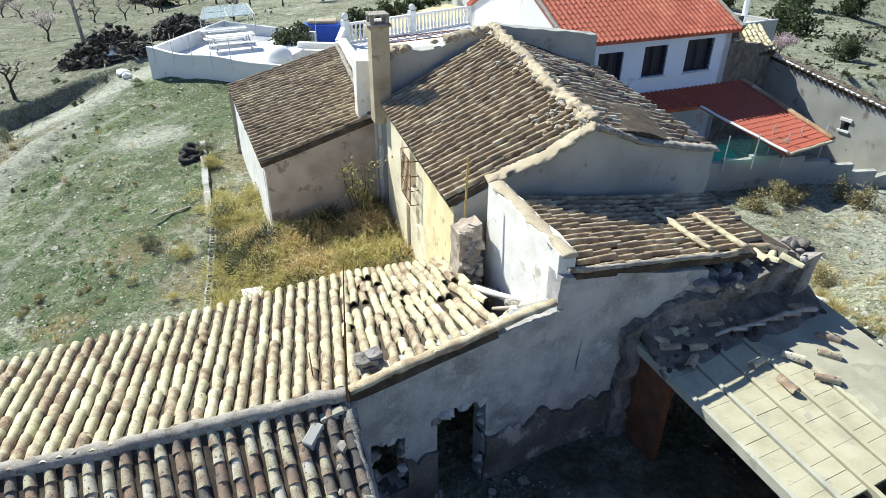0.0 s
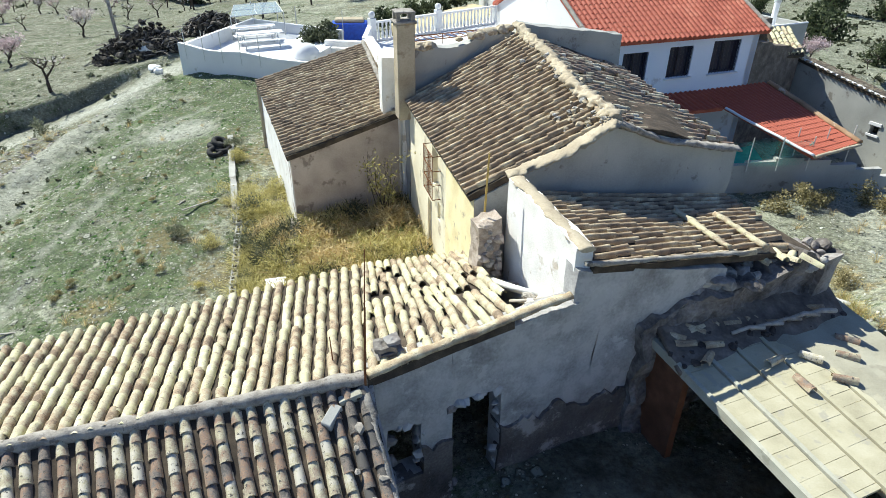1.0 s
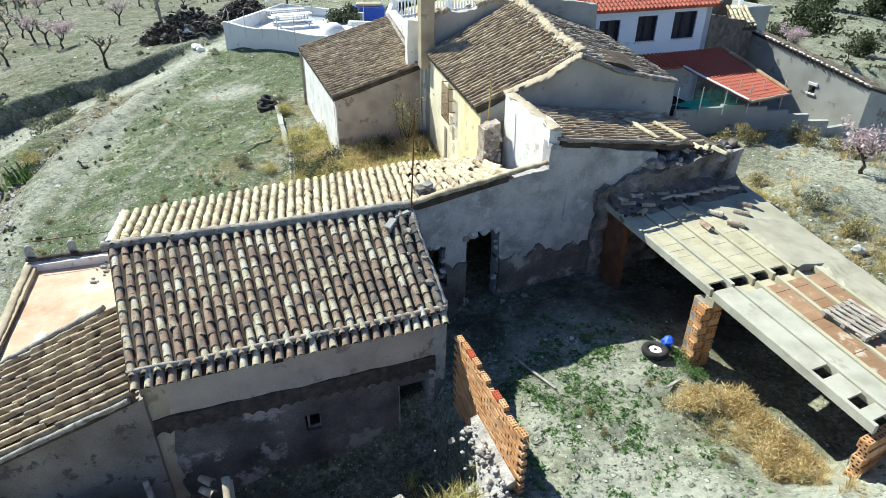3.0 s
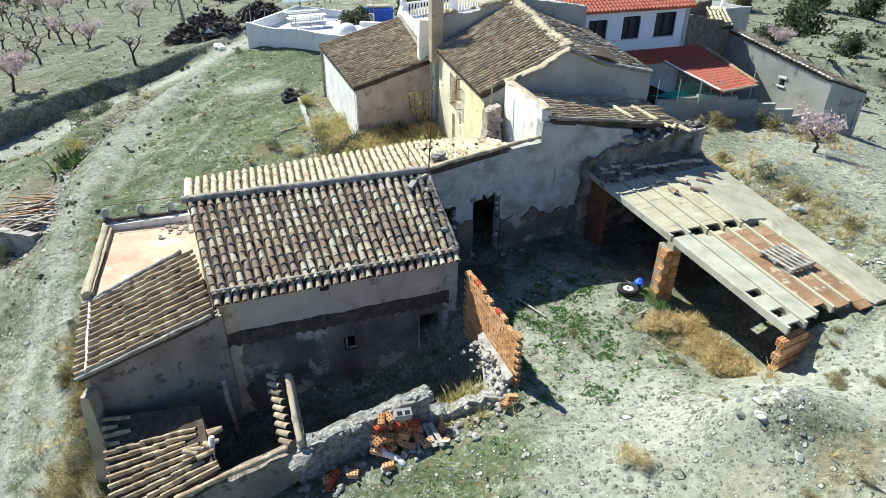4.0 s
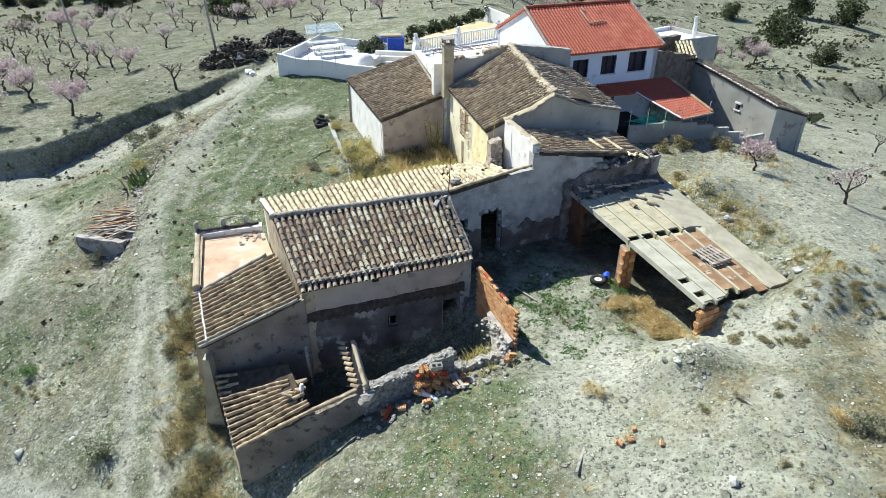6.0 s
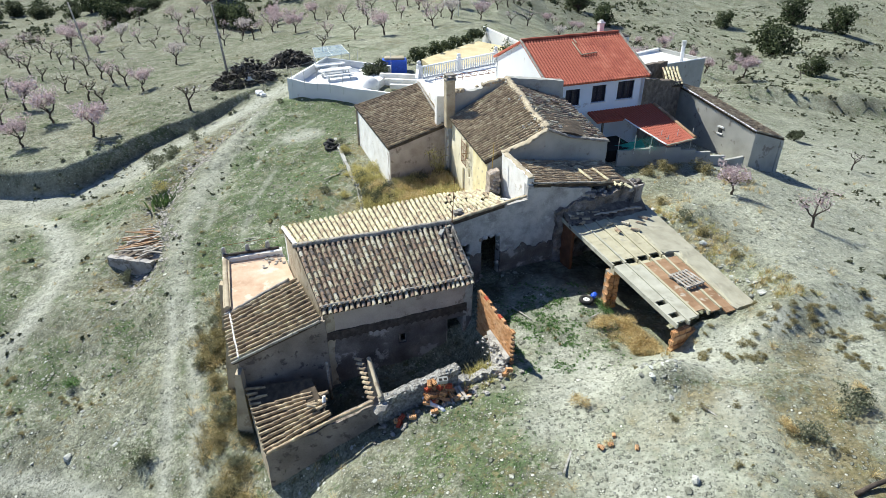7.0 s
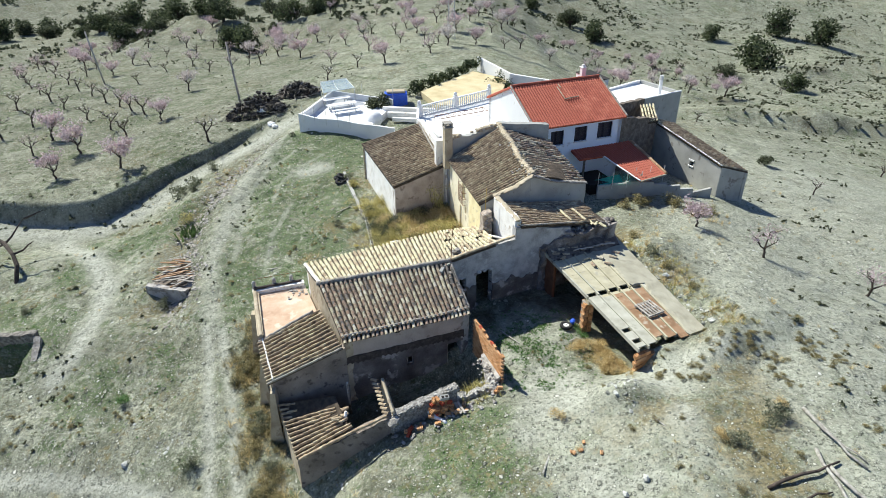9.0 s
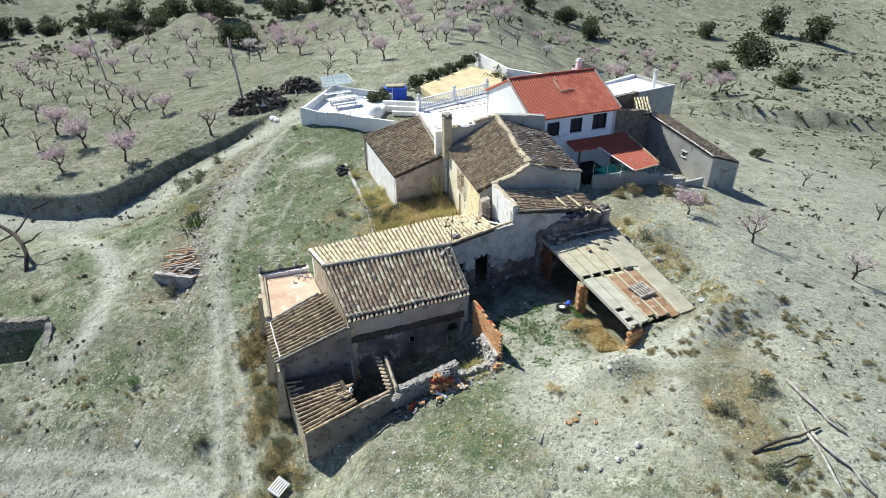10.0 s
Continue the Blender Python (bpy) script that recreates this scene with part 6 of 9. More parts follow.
part("ridge_mortar", bead_bm([shift(H_RF, (0, 0, 0.1)), H_RF.lerp(H_RN, 0.4) + Vector((0.1, 0, 0.02)), H_RF.lerp(H_RN, 0.7) + Vector((-0.08, 0, 0.1)), shift(H_RN, (0.1, 0.1, 0.08))], 0.17, 0.7, 4.4, step=0.05, lump=0.8, sides=14), M["plaster_beige"], upper, "thick crumbling mortar ridge")
for k in range(90):
    rnd = random.Random(k + 4100)
    f = rnd.random() ** 1.6
    if k < 60:
        p = H_RN.lerp(H_RF, f) + Vector((rnd.gauss(-0.12, 0.2), rnd.gauss(0, 0.1), 0))
        p.z += 0.12 - 0.35 * abs(p.x - H_RN.lerp(H_RF, f).x)
    else:
        p = H_RN.lerp(H_LN, rnd.uniform(0.0, 0.32)).lerp(H_RF.lerp(H_LF, 0.2), rnd.uniform(0.0, 0.22)) + Vector((0, 0, 0.1))
    ob = part("stone", chunk_bm(0.06 + rnd.random() ** 2 * 0.13, k + 4200, 2, 0.7), M["plaster_beige"] if k % 3 else M["lime_rubble"], upper)
    ob.location = p
part("verge_mortar", bead_bm([shift(H_RN, (0.05, -0.05, 0.1)), H_RN.lerp(H_LN, 0.35) + Vector((0.1, -0.1, 0.0)), H_RN.lerp(H_LN, 0.72) + Vector((0, -0.1, 0.05))], 0.22, 0.25, 6.4, step=0.05, lump=0.6, sides=14), M["plaster_beige"], upper, "broad mortar verge")
part("verge_mortar", bead_bm([shift(H_RN, (0.05, 0, 0.06)), H_RN.lerp(H_EN, 0.4) + Vector((0, 0, -0.12)), shift(H_EN, (0, 0, 0.05))], 0.18, 0.4, 7.4, step=0.06, lump=0.4, sides=12), M["mortar"], upper, "")
# west front: white half and yellow half, with openings
wf0, wf1 = Vector((H_LF.x + 0.15, H_LF.y, 0)), Vector((H_LN.x + 0.15, H_LN.y, 0))
wfl = (wf1 - wf0).length
half = 4.15 / wfl
wm = wf0.lerp(wf1, half)
wall("west_wall", wf0, wm, 0.45, (-0.4, -0.4), (3.85, 3.8), M["plaster_cream"], upper, openings=((2.75, 3.6, 2.55, 3.6), (2.3, 2.72, -0.3, 1.9), (3.35, 3.65, 1.75, 2.25)), rough=0.012)
wall("west_wall", wm, wf1, 0.45, (-0.4, -0.4), (3.8, 3.75), M["plaster_yellow"], upper, "pale yellow painted wall", rough=0.01)
wdv = (wf1 - wf0).normalized()
wno = Vector((wdv.y, -wdv.x, 0))
bm = bmesh.new()
for i in range(8):
    p = wf0 + wdv * (2.72 + i * 0.13) + wno * 0.22
    tube(bm, [p + Vector((0, 0, 2.45)), p + Vector((0, 0, 3.65))], 0.012, 5)
for z in (2.45, 2.85, 3.25, 3.65):
    a, b = wf0 + wdv * 2.7, wf0 + wdv * 3.65
    pts = [a + wno * 0.0, a + wno * 0.22, b + wno * 0.22, b + wno * 0.0]
    for p, q in zip(pts, pts[1:]):
        tube(bm, [p + Vector((0, 0, z)), q + Vector((0, 0, z))], 0.013, 5)
part("window_grille", bm, M["rust"], upper, "rusty projecting iron window grille")
bm = bmesh.new()
dp = wf0 + wdv * 2.51 - wno * 0.1
box(bm, pose(dp.x, dp.y, -0.3, 0, 0, math.degrees(math.atan2(wdv.y, wdv.x))), 0.42, 0.05, 2.2)
part("door_leaf", bm, M["wood"], upper, "grey weathered door leaf")
wall("south_gable", (H_LN.x + 0.15, H_LN.y), (H_RN.x, H_RN.y - 0.05), 0.45, (-0.3, -0.3), (H_LN.z - 0.12, H_RN.z - 0.02), M["cement"], upper, rough=0.04)
wall("south_gable", (H_RN.x, H_RN.y - 0.05), (H_EN.x, H_EN.y), 0.45, (-0.3, -0.3), (H_RN.z - 0.02, H_EN.z), M["cement"], upper, rough=0.04)
wall("east_wall", (H_EN.x, H_EN.y), (H_EF.x, H_EF.y), 0.45, (-0.3, -0.3), (H_EN.z - 0.1, H_EF.z - 0.1), M["cement"], upper, rough=0.05, jag=0.1)
wall("north_parapet", (-1.9, 18.35), (1.45, 19.85), 0.35, (0, 0), lambda s: 5.25 + 0.45 * s + 0.08 * math.sin(s * 11), M["cement"], upper, "cracked cement parapet", rough=0.06, jag=0.1)
wall("north_parapet", (1.45, 19.85), (4.8, 21.35), 0.45, (0, 0), (5.85, 5.3), M["cement"], upper, rough=0.04, jag=0.04)
for k in range(16):
    rnd = random.Random(k + 1800)
    p = Vector((-1.6, 18.65, 5.35)).lerp(Vector((1.6, 20.1, 5.8)), rnd.random())
    ob = part("coping_stone", chunk_bm(0.25 + rnd.random() * 0.25, k + 260, 2, 0.6), M["plaster_beige"], upper)
    ob.location = p
stack = thing("chimney", "square whitewashed chimney stack with an open top", "chimney", at=(-1.98, 18.2, 3.4))
stack.rotation_euler = (0, 0, radians(20))
for nm, sz, z0, hh, mt in (("shaft", 0.52, 0.0, 2.75, "plaster_beige"), ("cap", 0.64, 2.75, 0.08, "mortar")):
    bm = bmesh.new()
    box(bm, pose(0, 0, z0), sz, sz, hh, 0.025)
    part(nm, bm, M[mt], stack)
for sx, sy in ((-1, -1), (1, -1), (1, 1), (-1, 1)):
    bm = bmesh.new()
    box(bm, pose(sx * 0.21, sy * 0.21, 2.83), 0.11, 0.11, 0.2, 0.01)
    part("pot_leg", bm, M["mortar"], stack)
bm = bmesh.new()
box(bm, pose(0, 0, 3.03), 0.56, 0.56, 0.05, 0.015)
part("top_slab", bm, M["mortar"], stack)

# ---- outbuilding ----
F_NL, F_NR, F_FL, F_FR = Vector((-5.5, 17.2, 2.4)), Vector((-2.3, 18.75, 3.3)), Vector((-8.75, 24.7, 2.45)), Vector((-4.4, 25.45, 3.85))
barn = thing("outbuilding", "low whitewashed outbuilding with a brown single slope tile roof", "building")
barn_roof = part("barn_roof", slab_bm([F_NL, F_NR, F_FR, F_FL], 0.15, 0.02), M["roof_bed"], barn)
roof_tiles(barn_roof, tiles_brown, F_NR, F_FR, F_NL, F_FL, 29, 12, seed=15, mess=0.7)
wall("south_wall", (F_NL.x + 0.1, F_NL.y + 0.12), (F_NR.x, F_NR.y + 0.12), 0.4, (-0.6, -0.5), (F_NL.z - 0.14, F_NR.z - 0.14), M["plaster_pink"], barn, "brownish pink mud render", rough=0.02)
wall("west_wall", (F_FL.x + 0.12, F_FL.y - 0.05), F_NL.lerp(F_FL, 0.015).xy + Vector((0.08, 0.12)), 0.06, (-0.6, -0.6), (F_FL.z - 0.14, F_NL.z - 0.14), M["plaster_white"], barn)
wall("north_wall", (F_FR.x, F_FR.y - 0.1), (F_FL.x + 0.1, F_FL.y - 0.1), 0.35, (-0.2, -0.4), (F_FR.z - 0.14, F_FL.z - 0.14), M["plaster_beige"], barn)
wall("high_wall", (F_FR.x + 0.05, F_FR.y), (F_NR.x + 0.15, F_NR.y), 0.3, (0, 0), (4.15, 4.0), M["plaster_white"], barn, "whitewashed wall above the roof", rough=0.03, jag=0.05)
wall("high_wall", (-2.75, 18.8), (-2.25, 19.0), 0.4, (0, 0), (5.0, 5.0), M["plaster_white"], barn, rough=0.04, jag=0.05)
part("ridge_mortar", bead_bm([shift(F_FR, (-0.05, 0, 0.1)), shift(F_NR, (-0.1, 0.05, 0.1))], 0.08, 0.8, 5.5), M["mortar"], barn, "")

# ---- white house ----
W_DIR = Vector((math.cos(radians(23.3)), math.sin(radians(23.3)), 0))
W_BACK = Vector((-W_DIR.y, W_DIR.x, 0))
W0 = Vector((3.87, 21.43, 0))
W_ANG = 23.3


def wp(s, d, z):
    p = W0 + W_DIR * s + W_BACK * d
    return Vector((p.x, p.y, z))


VL, EAVE, RIDGE, DEEP = 7.05, 5.05, 6.85, 3.75
villa = thing("white_house", "white rendered house with a bright red tile roof", "house")
WINS = ((1.3, 2.32, 3.48, 4.52), (3.2, 4.2, 3.53, 4.6), (5.07, 6.28, 3.53, 4.68))
# the shaded front is tinted blue; the other walls stay plain white
wall("front_wall", wp(0, 0, 0), wp(VL, 0, 0), 0.3, (-0.6, -0.9), (EAVE, EAVE), M["white_blue_shade"], villa, rough=0.0, openings=WINS)
for s0, d0, s1, d1, h0, h1 in ((VL, 0, VL, DEEP, EAVE, RIDGE), (VL, DEEP, VL, 2 * DEEP, RIDGE, EAVE), (0, 2 * DEEP, 0, DEEP, EAVE, RIDGE), (0, DEEP, 0, 0, RIDGE, EAVE)):
    wall("side_wall", wp(s0, d0, 0), wp(s1, d1, 0), 0.28, (-0.8, -0.8), (h0 - 0.12, h1 - 0.12), M["white_paint"], villa, rough=0.0)
wall("back_wall", wp(VL, 2 * DEEP, 0), wp(0, 2 * DEEP, 0), 0.3, (-0.5, -0.5), (EAVE - 0.1, EAVE - 0.1), M["white_paint"], villa, rough=0.0)
red_tiles = tile_meshes(M["tile_red"], 0.34, 0.16, 0.065, seed=31, segs=4)


def red_roof(parent, name, a, b, c, d, columns, rows, limit, seed):
    """A regular new tile roof: ridge a-b above eave c-d."""
    bed = part(name, slab_bm([a, b, d, c], 0.12, 0.0, 4), M["tile_red"], parent)
    roof_tiles(bed, red_tiles, a, b, c, d, columns, rows, limit=limit, mess=0.15, seed=seed, lift=0.0)
    return bed


villa_roof = red_roof(villa, "front_roof", wp(-0.12, DEEP, RIDGE), wp(VL + 0.18, DEEP, RIDGE), wp(-0.12, -0.3, EAVE - 0.08), wp(VL + 0.18, -0.3, EAVE - 0.08), 36, 17, 300, 41)
red_roof(villa, "rear_roof", wp(VL + 0.18, DEEP, RIDGE), wp(-0.12, DEEP, RIDGE), wp(VL + 0.18, 2 * DEEP + 0.3, EAVE - 0.08), wp(-0.12, 2 * DEEP + 0.3, EAVE - 0.08), 36, 17, 0, 42)
part("ridge_cap", bead_bm([wp(-0.12, DEEP, RIDGE + 0.06), wp(VL + 0.18, DEEP, RIDGE + 0.06)], 0.1, 0.8, 1.1, lump=0.1), M["tile_red"], villa, "", True)
for s in (-0.12, VL + 0.18):
    part("verge_cap", bead_bm([wp(s, DEEP, RIDGE + 0.05), wp(s, -0.3, EAVE - 0.02)], 0.075, 0.9, s, lump=0.1), M["mortar"], villa, "pale mortar verge", True)
bm = bmesh.new()
for p, q in (((3.3, 3.1), (3.35, 1.9)), ((3.35, 1.9), (4.5, 2.0)), ((3.5, 3.35), (3.55, 3.0))):
    a, b = (wp(s, d, EAVE - 0.08 + (d + 0.3) / (DEEP + 0.3) * (RIDGE - EAVE + 0.08) + 0.1) for s, d in (p, q))
    tube(bm, [a, b], 0.04, 6)
part("mortar_patch", bm, M["plaster_beige"], villa, "pale mortar patch on the red tiles")
for k, (s0, s1, z0, z1) in enumerate(WINS):
    win = part("window", wall_bm(wp(s0, 0.1, 0), wp(s1, 0.1, 0), 0.06, (z0, z0), (z1, z1), openings=((0.05, (s1 - s0) / 2 - 0.025, z0 + 0.05, z1 - 0.05), ((s1 - s0) / 2 + 0.025, s1 - s0 - 0.05, z0 + 0.05, z1 - 0.05)), rough=0), M["navy"], villa, "dark navy window frame")
    bm = bmesh.new()
    n_b = 9
    for i in range(n_b):
        p = wp(s0 + 0.05 + (s1 - s0 - 0.1) * i / (n_b - 1), 0.02, 0)
        tube(bm, [p + Vector((0, 0, z0)), p + Vector((0, 0, z1))], 0.012, 4)
    part("window_grille", bm, M["navy"], win)
    bm = bmesh.new()
    box(bm, pose(*wp((s0 + s1) / 2, 0.22, z0), 0, 0, W_ANG), s1 - s0, 0.02, z1 - z0)
    part("shutter", bm, M["navy"], win)
    bm = bmesh.new()
    box(bm, pose(*wp((s0 + s1) / 2, -0.03, z0 - 0.06), 0, 0, W_ANG), s1 - s0 + 0.14, 0.16, 0.05, 0.008)
    part("window_sill", bm, M["white_paint"], win)
# raised white volume with chimney behind the ridge
bm = bmesh.new()
box(bm, pose(*wp(7.75, 5.4, 0), 0, 0, W_ANG), 1.3, 2.6, 6.4, 0.02)
part("stair_tower", bm, M["white_paint"], villa)
bm = bmesh.new()
box(bm, pose(*wp(7.75, 5.4, 6.4), 0, 0, W_ANG), 1.4, 2.7, 0.06, 0.01)
part("tower_slab", bm, M["iron"], villa)
bm = bmesh.new()
box(bm, pose(*wp(6.6, 5.0, 6.0), 0, 0, W_ANG), 0.34, 0.34, 1.25, 0.01)
box(bm, pose(*wp(6.6, 5.0, 7.25), 0, 0, W_ANG), 0.44, 0.44, 0.06, 0.01)
box(bm, pose(*wp(6.6, 5.0, 7.31), 0, 0, W_ANG), 0.22, 0.22, 0.14, 0.01)
part("chimney", bm, M["white_paint"], villa)

# porch with its own red roofs
porch = thing("porch", "open porch with sloping red tile roofs below the white house", "porch")
red_roof(porch, "low_roof", wp(4.75, -0.05, 2.92), wp(7.95, -0.05, 2.92), wp(5.75, -4.7, 2.05), wp(7.95, -4.4, 2.08), 16, 18, 288, 43)
red_roof(porch, "upper_roof", wp(3.0, -0.05, 2.95), wp(4.7, -0.05, 2.95), wp(3.0, -1.3, 2.7), wp(4.9, -1.3, 2.68), 8, 4, 32, 44)
part("roof_kerb", bead_bm([wp(8.0, -4.45, 2.15), wp(8.0, -0.1, 2.99)], 0.11, 0.7, 3.0, lump=0.15), M["terracotta"], porch)
part("roof_kerb", bead_bm([wp(5.68, -4.72, 2.1), wp(4.95, -1.35, 2.68)], 0.06, 0.7, 3.0, lump=0.1), M["white_paint"], porch)
part("eave_kerb", bead_bm([wp(5.7, -4.75, 2.05), wp(8.0, -4.45, 2.08)], 0.07, 0.7, 4.0, lump=0.15), M["plaster_beige"], porch)
for s, d, z in ((5.75, -3.3, 2.2), (7.8, -3.2, 2.25), (3.45, -1.2, 2.6)):
    bm = bmesh.new()
    box(bm, pose(*wp(s, d, -0.6), 0, 0, W_ANG), 0.12, 0.12, z + 0.56, 0.01)
    part("post", bm, M["brown_wall"], porch)
# added near-black block standing in for the deep shade under the porch
bm = bmesh.new()
box(bm, pose(*wp(4.4, -1.2, -0.6), 0, 0, W_ANG), 2.0, 2.2, 1.7, 0.01)
part("dark_room", bm, M["dark"], porch)

# brown earth walls between the white house and the store
old = thing("earth_house", "brown earth-walled house remains with a few pale tiles", "house")
wall("earth_wall", wp(VL + 0.3, 1.2, 0), (14.1, 28.6), 0.4, (-0.8, -0.8), (4.4, 3.3), M["brown_wall"], old, rough=0.05, jag=0.08)
wall("earth_wall", wp(VL + 0.4, 3.4, 0), (13.6, 31.0), 0.4, (-0.5, -0.5), (4.4, 4.1), M["brown_wall"], old, rough=0.05, jag=0.1)
old_roof = part("tile_patch", slab_bm([(13.0, 30.0, 3.75), (14.3, 30.6, 3.7), (14.2, 28.4, 3.1), (12.9, 27.8, 3.15)], 0.1), M["roof_bed"], old)
roof_tiles(old_roof, tiles_pale, (13.0, 30.0, 3.8), (14.3, 30.6, 3.75), (12.9, 27.8, 3.2), (14.2, 28.4, 3.15), 5, 7, seed=51)
old_roof2 = part("tile_patch", slab_bm([wp(VL + 0.3, 3.2, 4.6), wp(VL + 2.3, 4.1, 4.4), wp(VL + 2.2, 3.0, 4.2), wp(VL + 0.3, 2.2, 4.3)], 0.1), M["roof_bed"], old)
roof_tiles(old_roof2, tiles_brown, wp(VL + 0.3, 3.2, 4.65), wp(VL + 2.3, 4.1, 4.45), wp(VL + 0.3, 2.2, 4.35), wp(VL + 2.2, 3.0, 4.25), 7, 4, seed=52)

# ---- grey store ----
G_NL, G_NR = Vector((17.56, 22.8, 1.74)), Vector((19.85, 23.55, 1.0))
G_FL, G_FR = Vector((13.8, 29.7, 3.0)), Vector((16.1, 30.45, 2.25))
store = thing("long_store", "long grey rendered store with an old tile roof", "building")
store_roof = part("store_roof", slab_bm([G_NL, G_NR, G_FR, G_FL], 0.12), M["roof_bed"], store)
roof_tiles(store_roof, tiles_brown, G_NL, G_FL, G_NR, G_FR, 30, 8, seed=61)
gl = (G_NL - G_FL).xy.length
wall("side_wall", (G_FL.x, G_FL.y), (G_NL.x, G_NL.y), 0.3, (-0.9, -2.2), (G_FL.z - 0.1, G_NL.z - 0.1), M["cement"], store, rough=0.01, openings=((gl - 2.95, gl - 2.6, 0.75, 1.15),))
wall("end_wall", (G_NL.x, G_NL.y), (G_NR.x, G_NR.y), 0.3, (-2.4, -2.9), (G_NL.z - 0.1, G_NR.z - 0.1), M["cement"], store, rough=0.01)
wall("side_wall", (G_NR.x, G_NR.y), (G_FR.x, G_FR.y), 0.3, (-2.9, -2.2), (G_NR.z - 0.1, G_FR.z - 0.1), M["cement"], store, rough=0.01)
part("verge_cap", bead_bm([shift(G_FL, (0, 0, 0.06)), shift(G_NL, (0, 0, 0.06))], 0.06, 0.7, 2.0, lump=0.1), M["white_paint"], store, "white mortar verge", True)
gw = G_FL.lerp(G_NL, (gl - 2.78) / gl)
for nm, dz, hh in (("window_lintel", 1.13, 0.12), ("window_sill", 0.68, 0.08)):
    bm = bmesh.new()
    box(bm, pose(gw.x - 0.02, gw.y - 0.01, dz, 0, 0, math.degrees(math.atan2(G_NL.y - G_FL.y, G_NL.x - G_FL.x))), 0.5, 0.06, hh)
    part(nm, bm, M["white_paint"], store)
# ---- rear grey building with white parapets ----
rear = thing("rear_building", "plain grey block building with white parapets and a chimney", "building")
q0, q1, q2, q3 = Vector((12.6, 33.3, 0)), Vector((18.9, 38.6, 0)), Vector((16.0, 42.6, 0)), Vector((9.8, 37.4, 0))
for a, b, mt in ((q0, q1, "cement"), (q1, q2, "cement"), (q3, q0, "white_paint"), (q2, q3, "white_paint")):
    wall("outer_wall", a, b, 0.25, (-3.5, -3.5), (3.0 if a is q0 else 2.5, 2.5), M[mt], rear, rough=0.0)
part("flat_roof", slab_bm([(12.6, 33.5, 2.5), (18.7, 38.6, 2.2), (16, 42.3, 2.2), (10, 37.4, 2.4)], 0.1, 0, 3), M["white_paint"], rear)
part("parapet_cap", bead_bm([q0 + Vector((0, 0.1, 3.03)), q1 + Vector((0, 0.1, 2.53))], 0.09, 0.5, 0.3, lump=0.05), M["white_paint"], rear)
bm = bmesh.new()
tube(bm, [(16.9, 38.6, 2.1), (16.9, 38.6, 3.6)], 0.16, 10)
part("chimney_pipe", bm, M["white_paint"], rear)
bm = bmesh.new()
tube(bm, [(16.9, 38.6, 3.6), (16.9, 38.6, 3.95)], 0.2, 10)
part("chimney_cowl", bm, M["steel"], rear)

# ---- stepped wall, net and tarp in front of the white house ----
steps = thing("stepped_wall", "low stepped cement retaining wall below the white house", "wall")
for k in range(7):
    a = Vector((8.3, 19.9, 0)).lerp(Vector((15.2, 21.0, 0)), k / 7)
    b = Vector((8.3, 19.9, 0)).lerp(Vector((15.2, 21.0, 0)), (k + 1) / 7)
    z1 = (1.4, 1.5, 1.6, 1.5, 1.3, 1.1, 0.8)[k]
    wall("wall_step", a, b, 0.2, (-1.2, -1.6), (z1, z1), M["cement"], steps, rough=0.0)
wall("wall_end", (15.2, 21.4), (17.0, 22.3), 0.2, (-2.0, -2.2), (0.25, 0.25), M["cement"], steps, rough=0.0)
net = thing("net_fence", "green wire net fence on thin posts", "fence")
NA, NB = Vector((8.3, 20.0, 1.35)), Vector((11.2, 20.0, 1.5))
for k in range(4):
    p = NA.lerp(NB, k / 3)
    bm = bmesh.new()
    tube(bm, [p + Vector((0, 0, -0.2)), p + Vector((0, 0, 1.0))], 0.02, 6)
    part("post", bm, M["steel"], net)
bm = bmesh.new()
for k in range(26):
    p = NA.lerp(NB, k / 25)
    for sg in (-1, 1):
        q = NA.lerp(NB, min(1, max(0, k / 25 + sg * 0.3)))
        bar_between(bm, p, q + Vector((0, 0, 0.85)), 0.005, 0.005)
part("netting", bm, M["teal"], net)
for k, (x, y) in enumerate(((11.9, 20.6), (12.9, 20.9), (10.9, 20.5))):
    bm = bmesh.new()
    tube(bm, [(x, y, 0.6), (x, y, 2.6)], 0.02, 6)
    tagged(part("thin_post", bm, M["steel"]), "thin galvanised fence post by the stepped wall", "post", "posts by the stepped wall")
tarp_bm = slab_bm([(8.6, 20.6, 1.0), (10.3, 21.2, 1.15), (10.2, 22.2, 1.25), (8.4, 21.6, 1.1)], 0.05, 0.12, 12)
tagged(part("teal_tarp", tarp_bm, M["teal"], None, "", True), "crumpled turquoise tarpaulin behind the net", "tarpaulin")

# ---- white terrace with balustrade beside the white house ----
deck = thing("white_terrace", "raised white terrace beside the house with a balustrade", "terrace")
dk = [Vector((-4.55, 27.0, 0)), Vector((-2.6, 23.2, 0)), Vector((3.6, 25.6, 0)), Vector((1.0, 34.2, 0)), Vector((-4.7, 29.5, 0))]
bm = bmesh.new()
low, top = [bm.verts.new(p + Vector((0, 0, -0.5))) for p in dk], [bm.verts.new(p + Vector((0, 0, 3.0))) for p in dk]
bm.faces.new(top)
bm.faces.new(low[::-1])
for i in range(5):
    bm.faces.new((low[i], low[(i + 1) % 5], top[(i + 1) % 5], top[i]))
part("deck_block", bm, M["white_paint"], deck)
for a, b, zt in ((dk[1], dk[0], 3.7), (dk[0], dk[4], 3.75)):
    wall("parapet", a, b, 0.2, (2.9, 2.9), (zt, zt), M["white_paint"], deck, rough=0.0)
bal0, bal1 = dk[4] + Vector((0, 0, 3.0)), dk[3] + Vector((0, 0, 3.0))
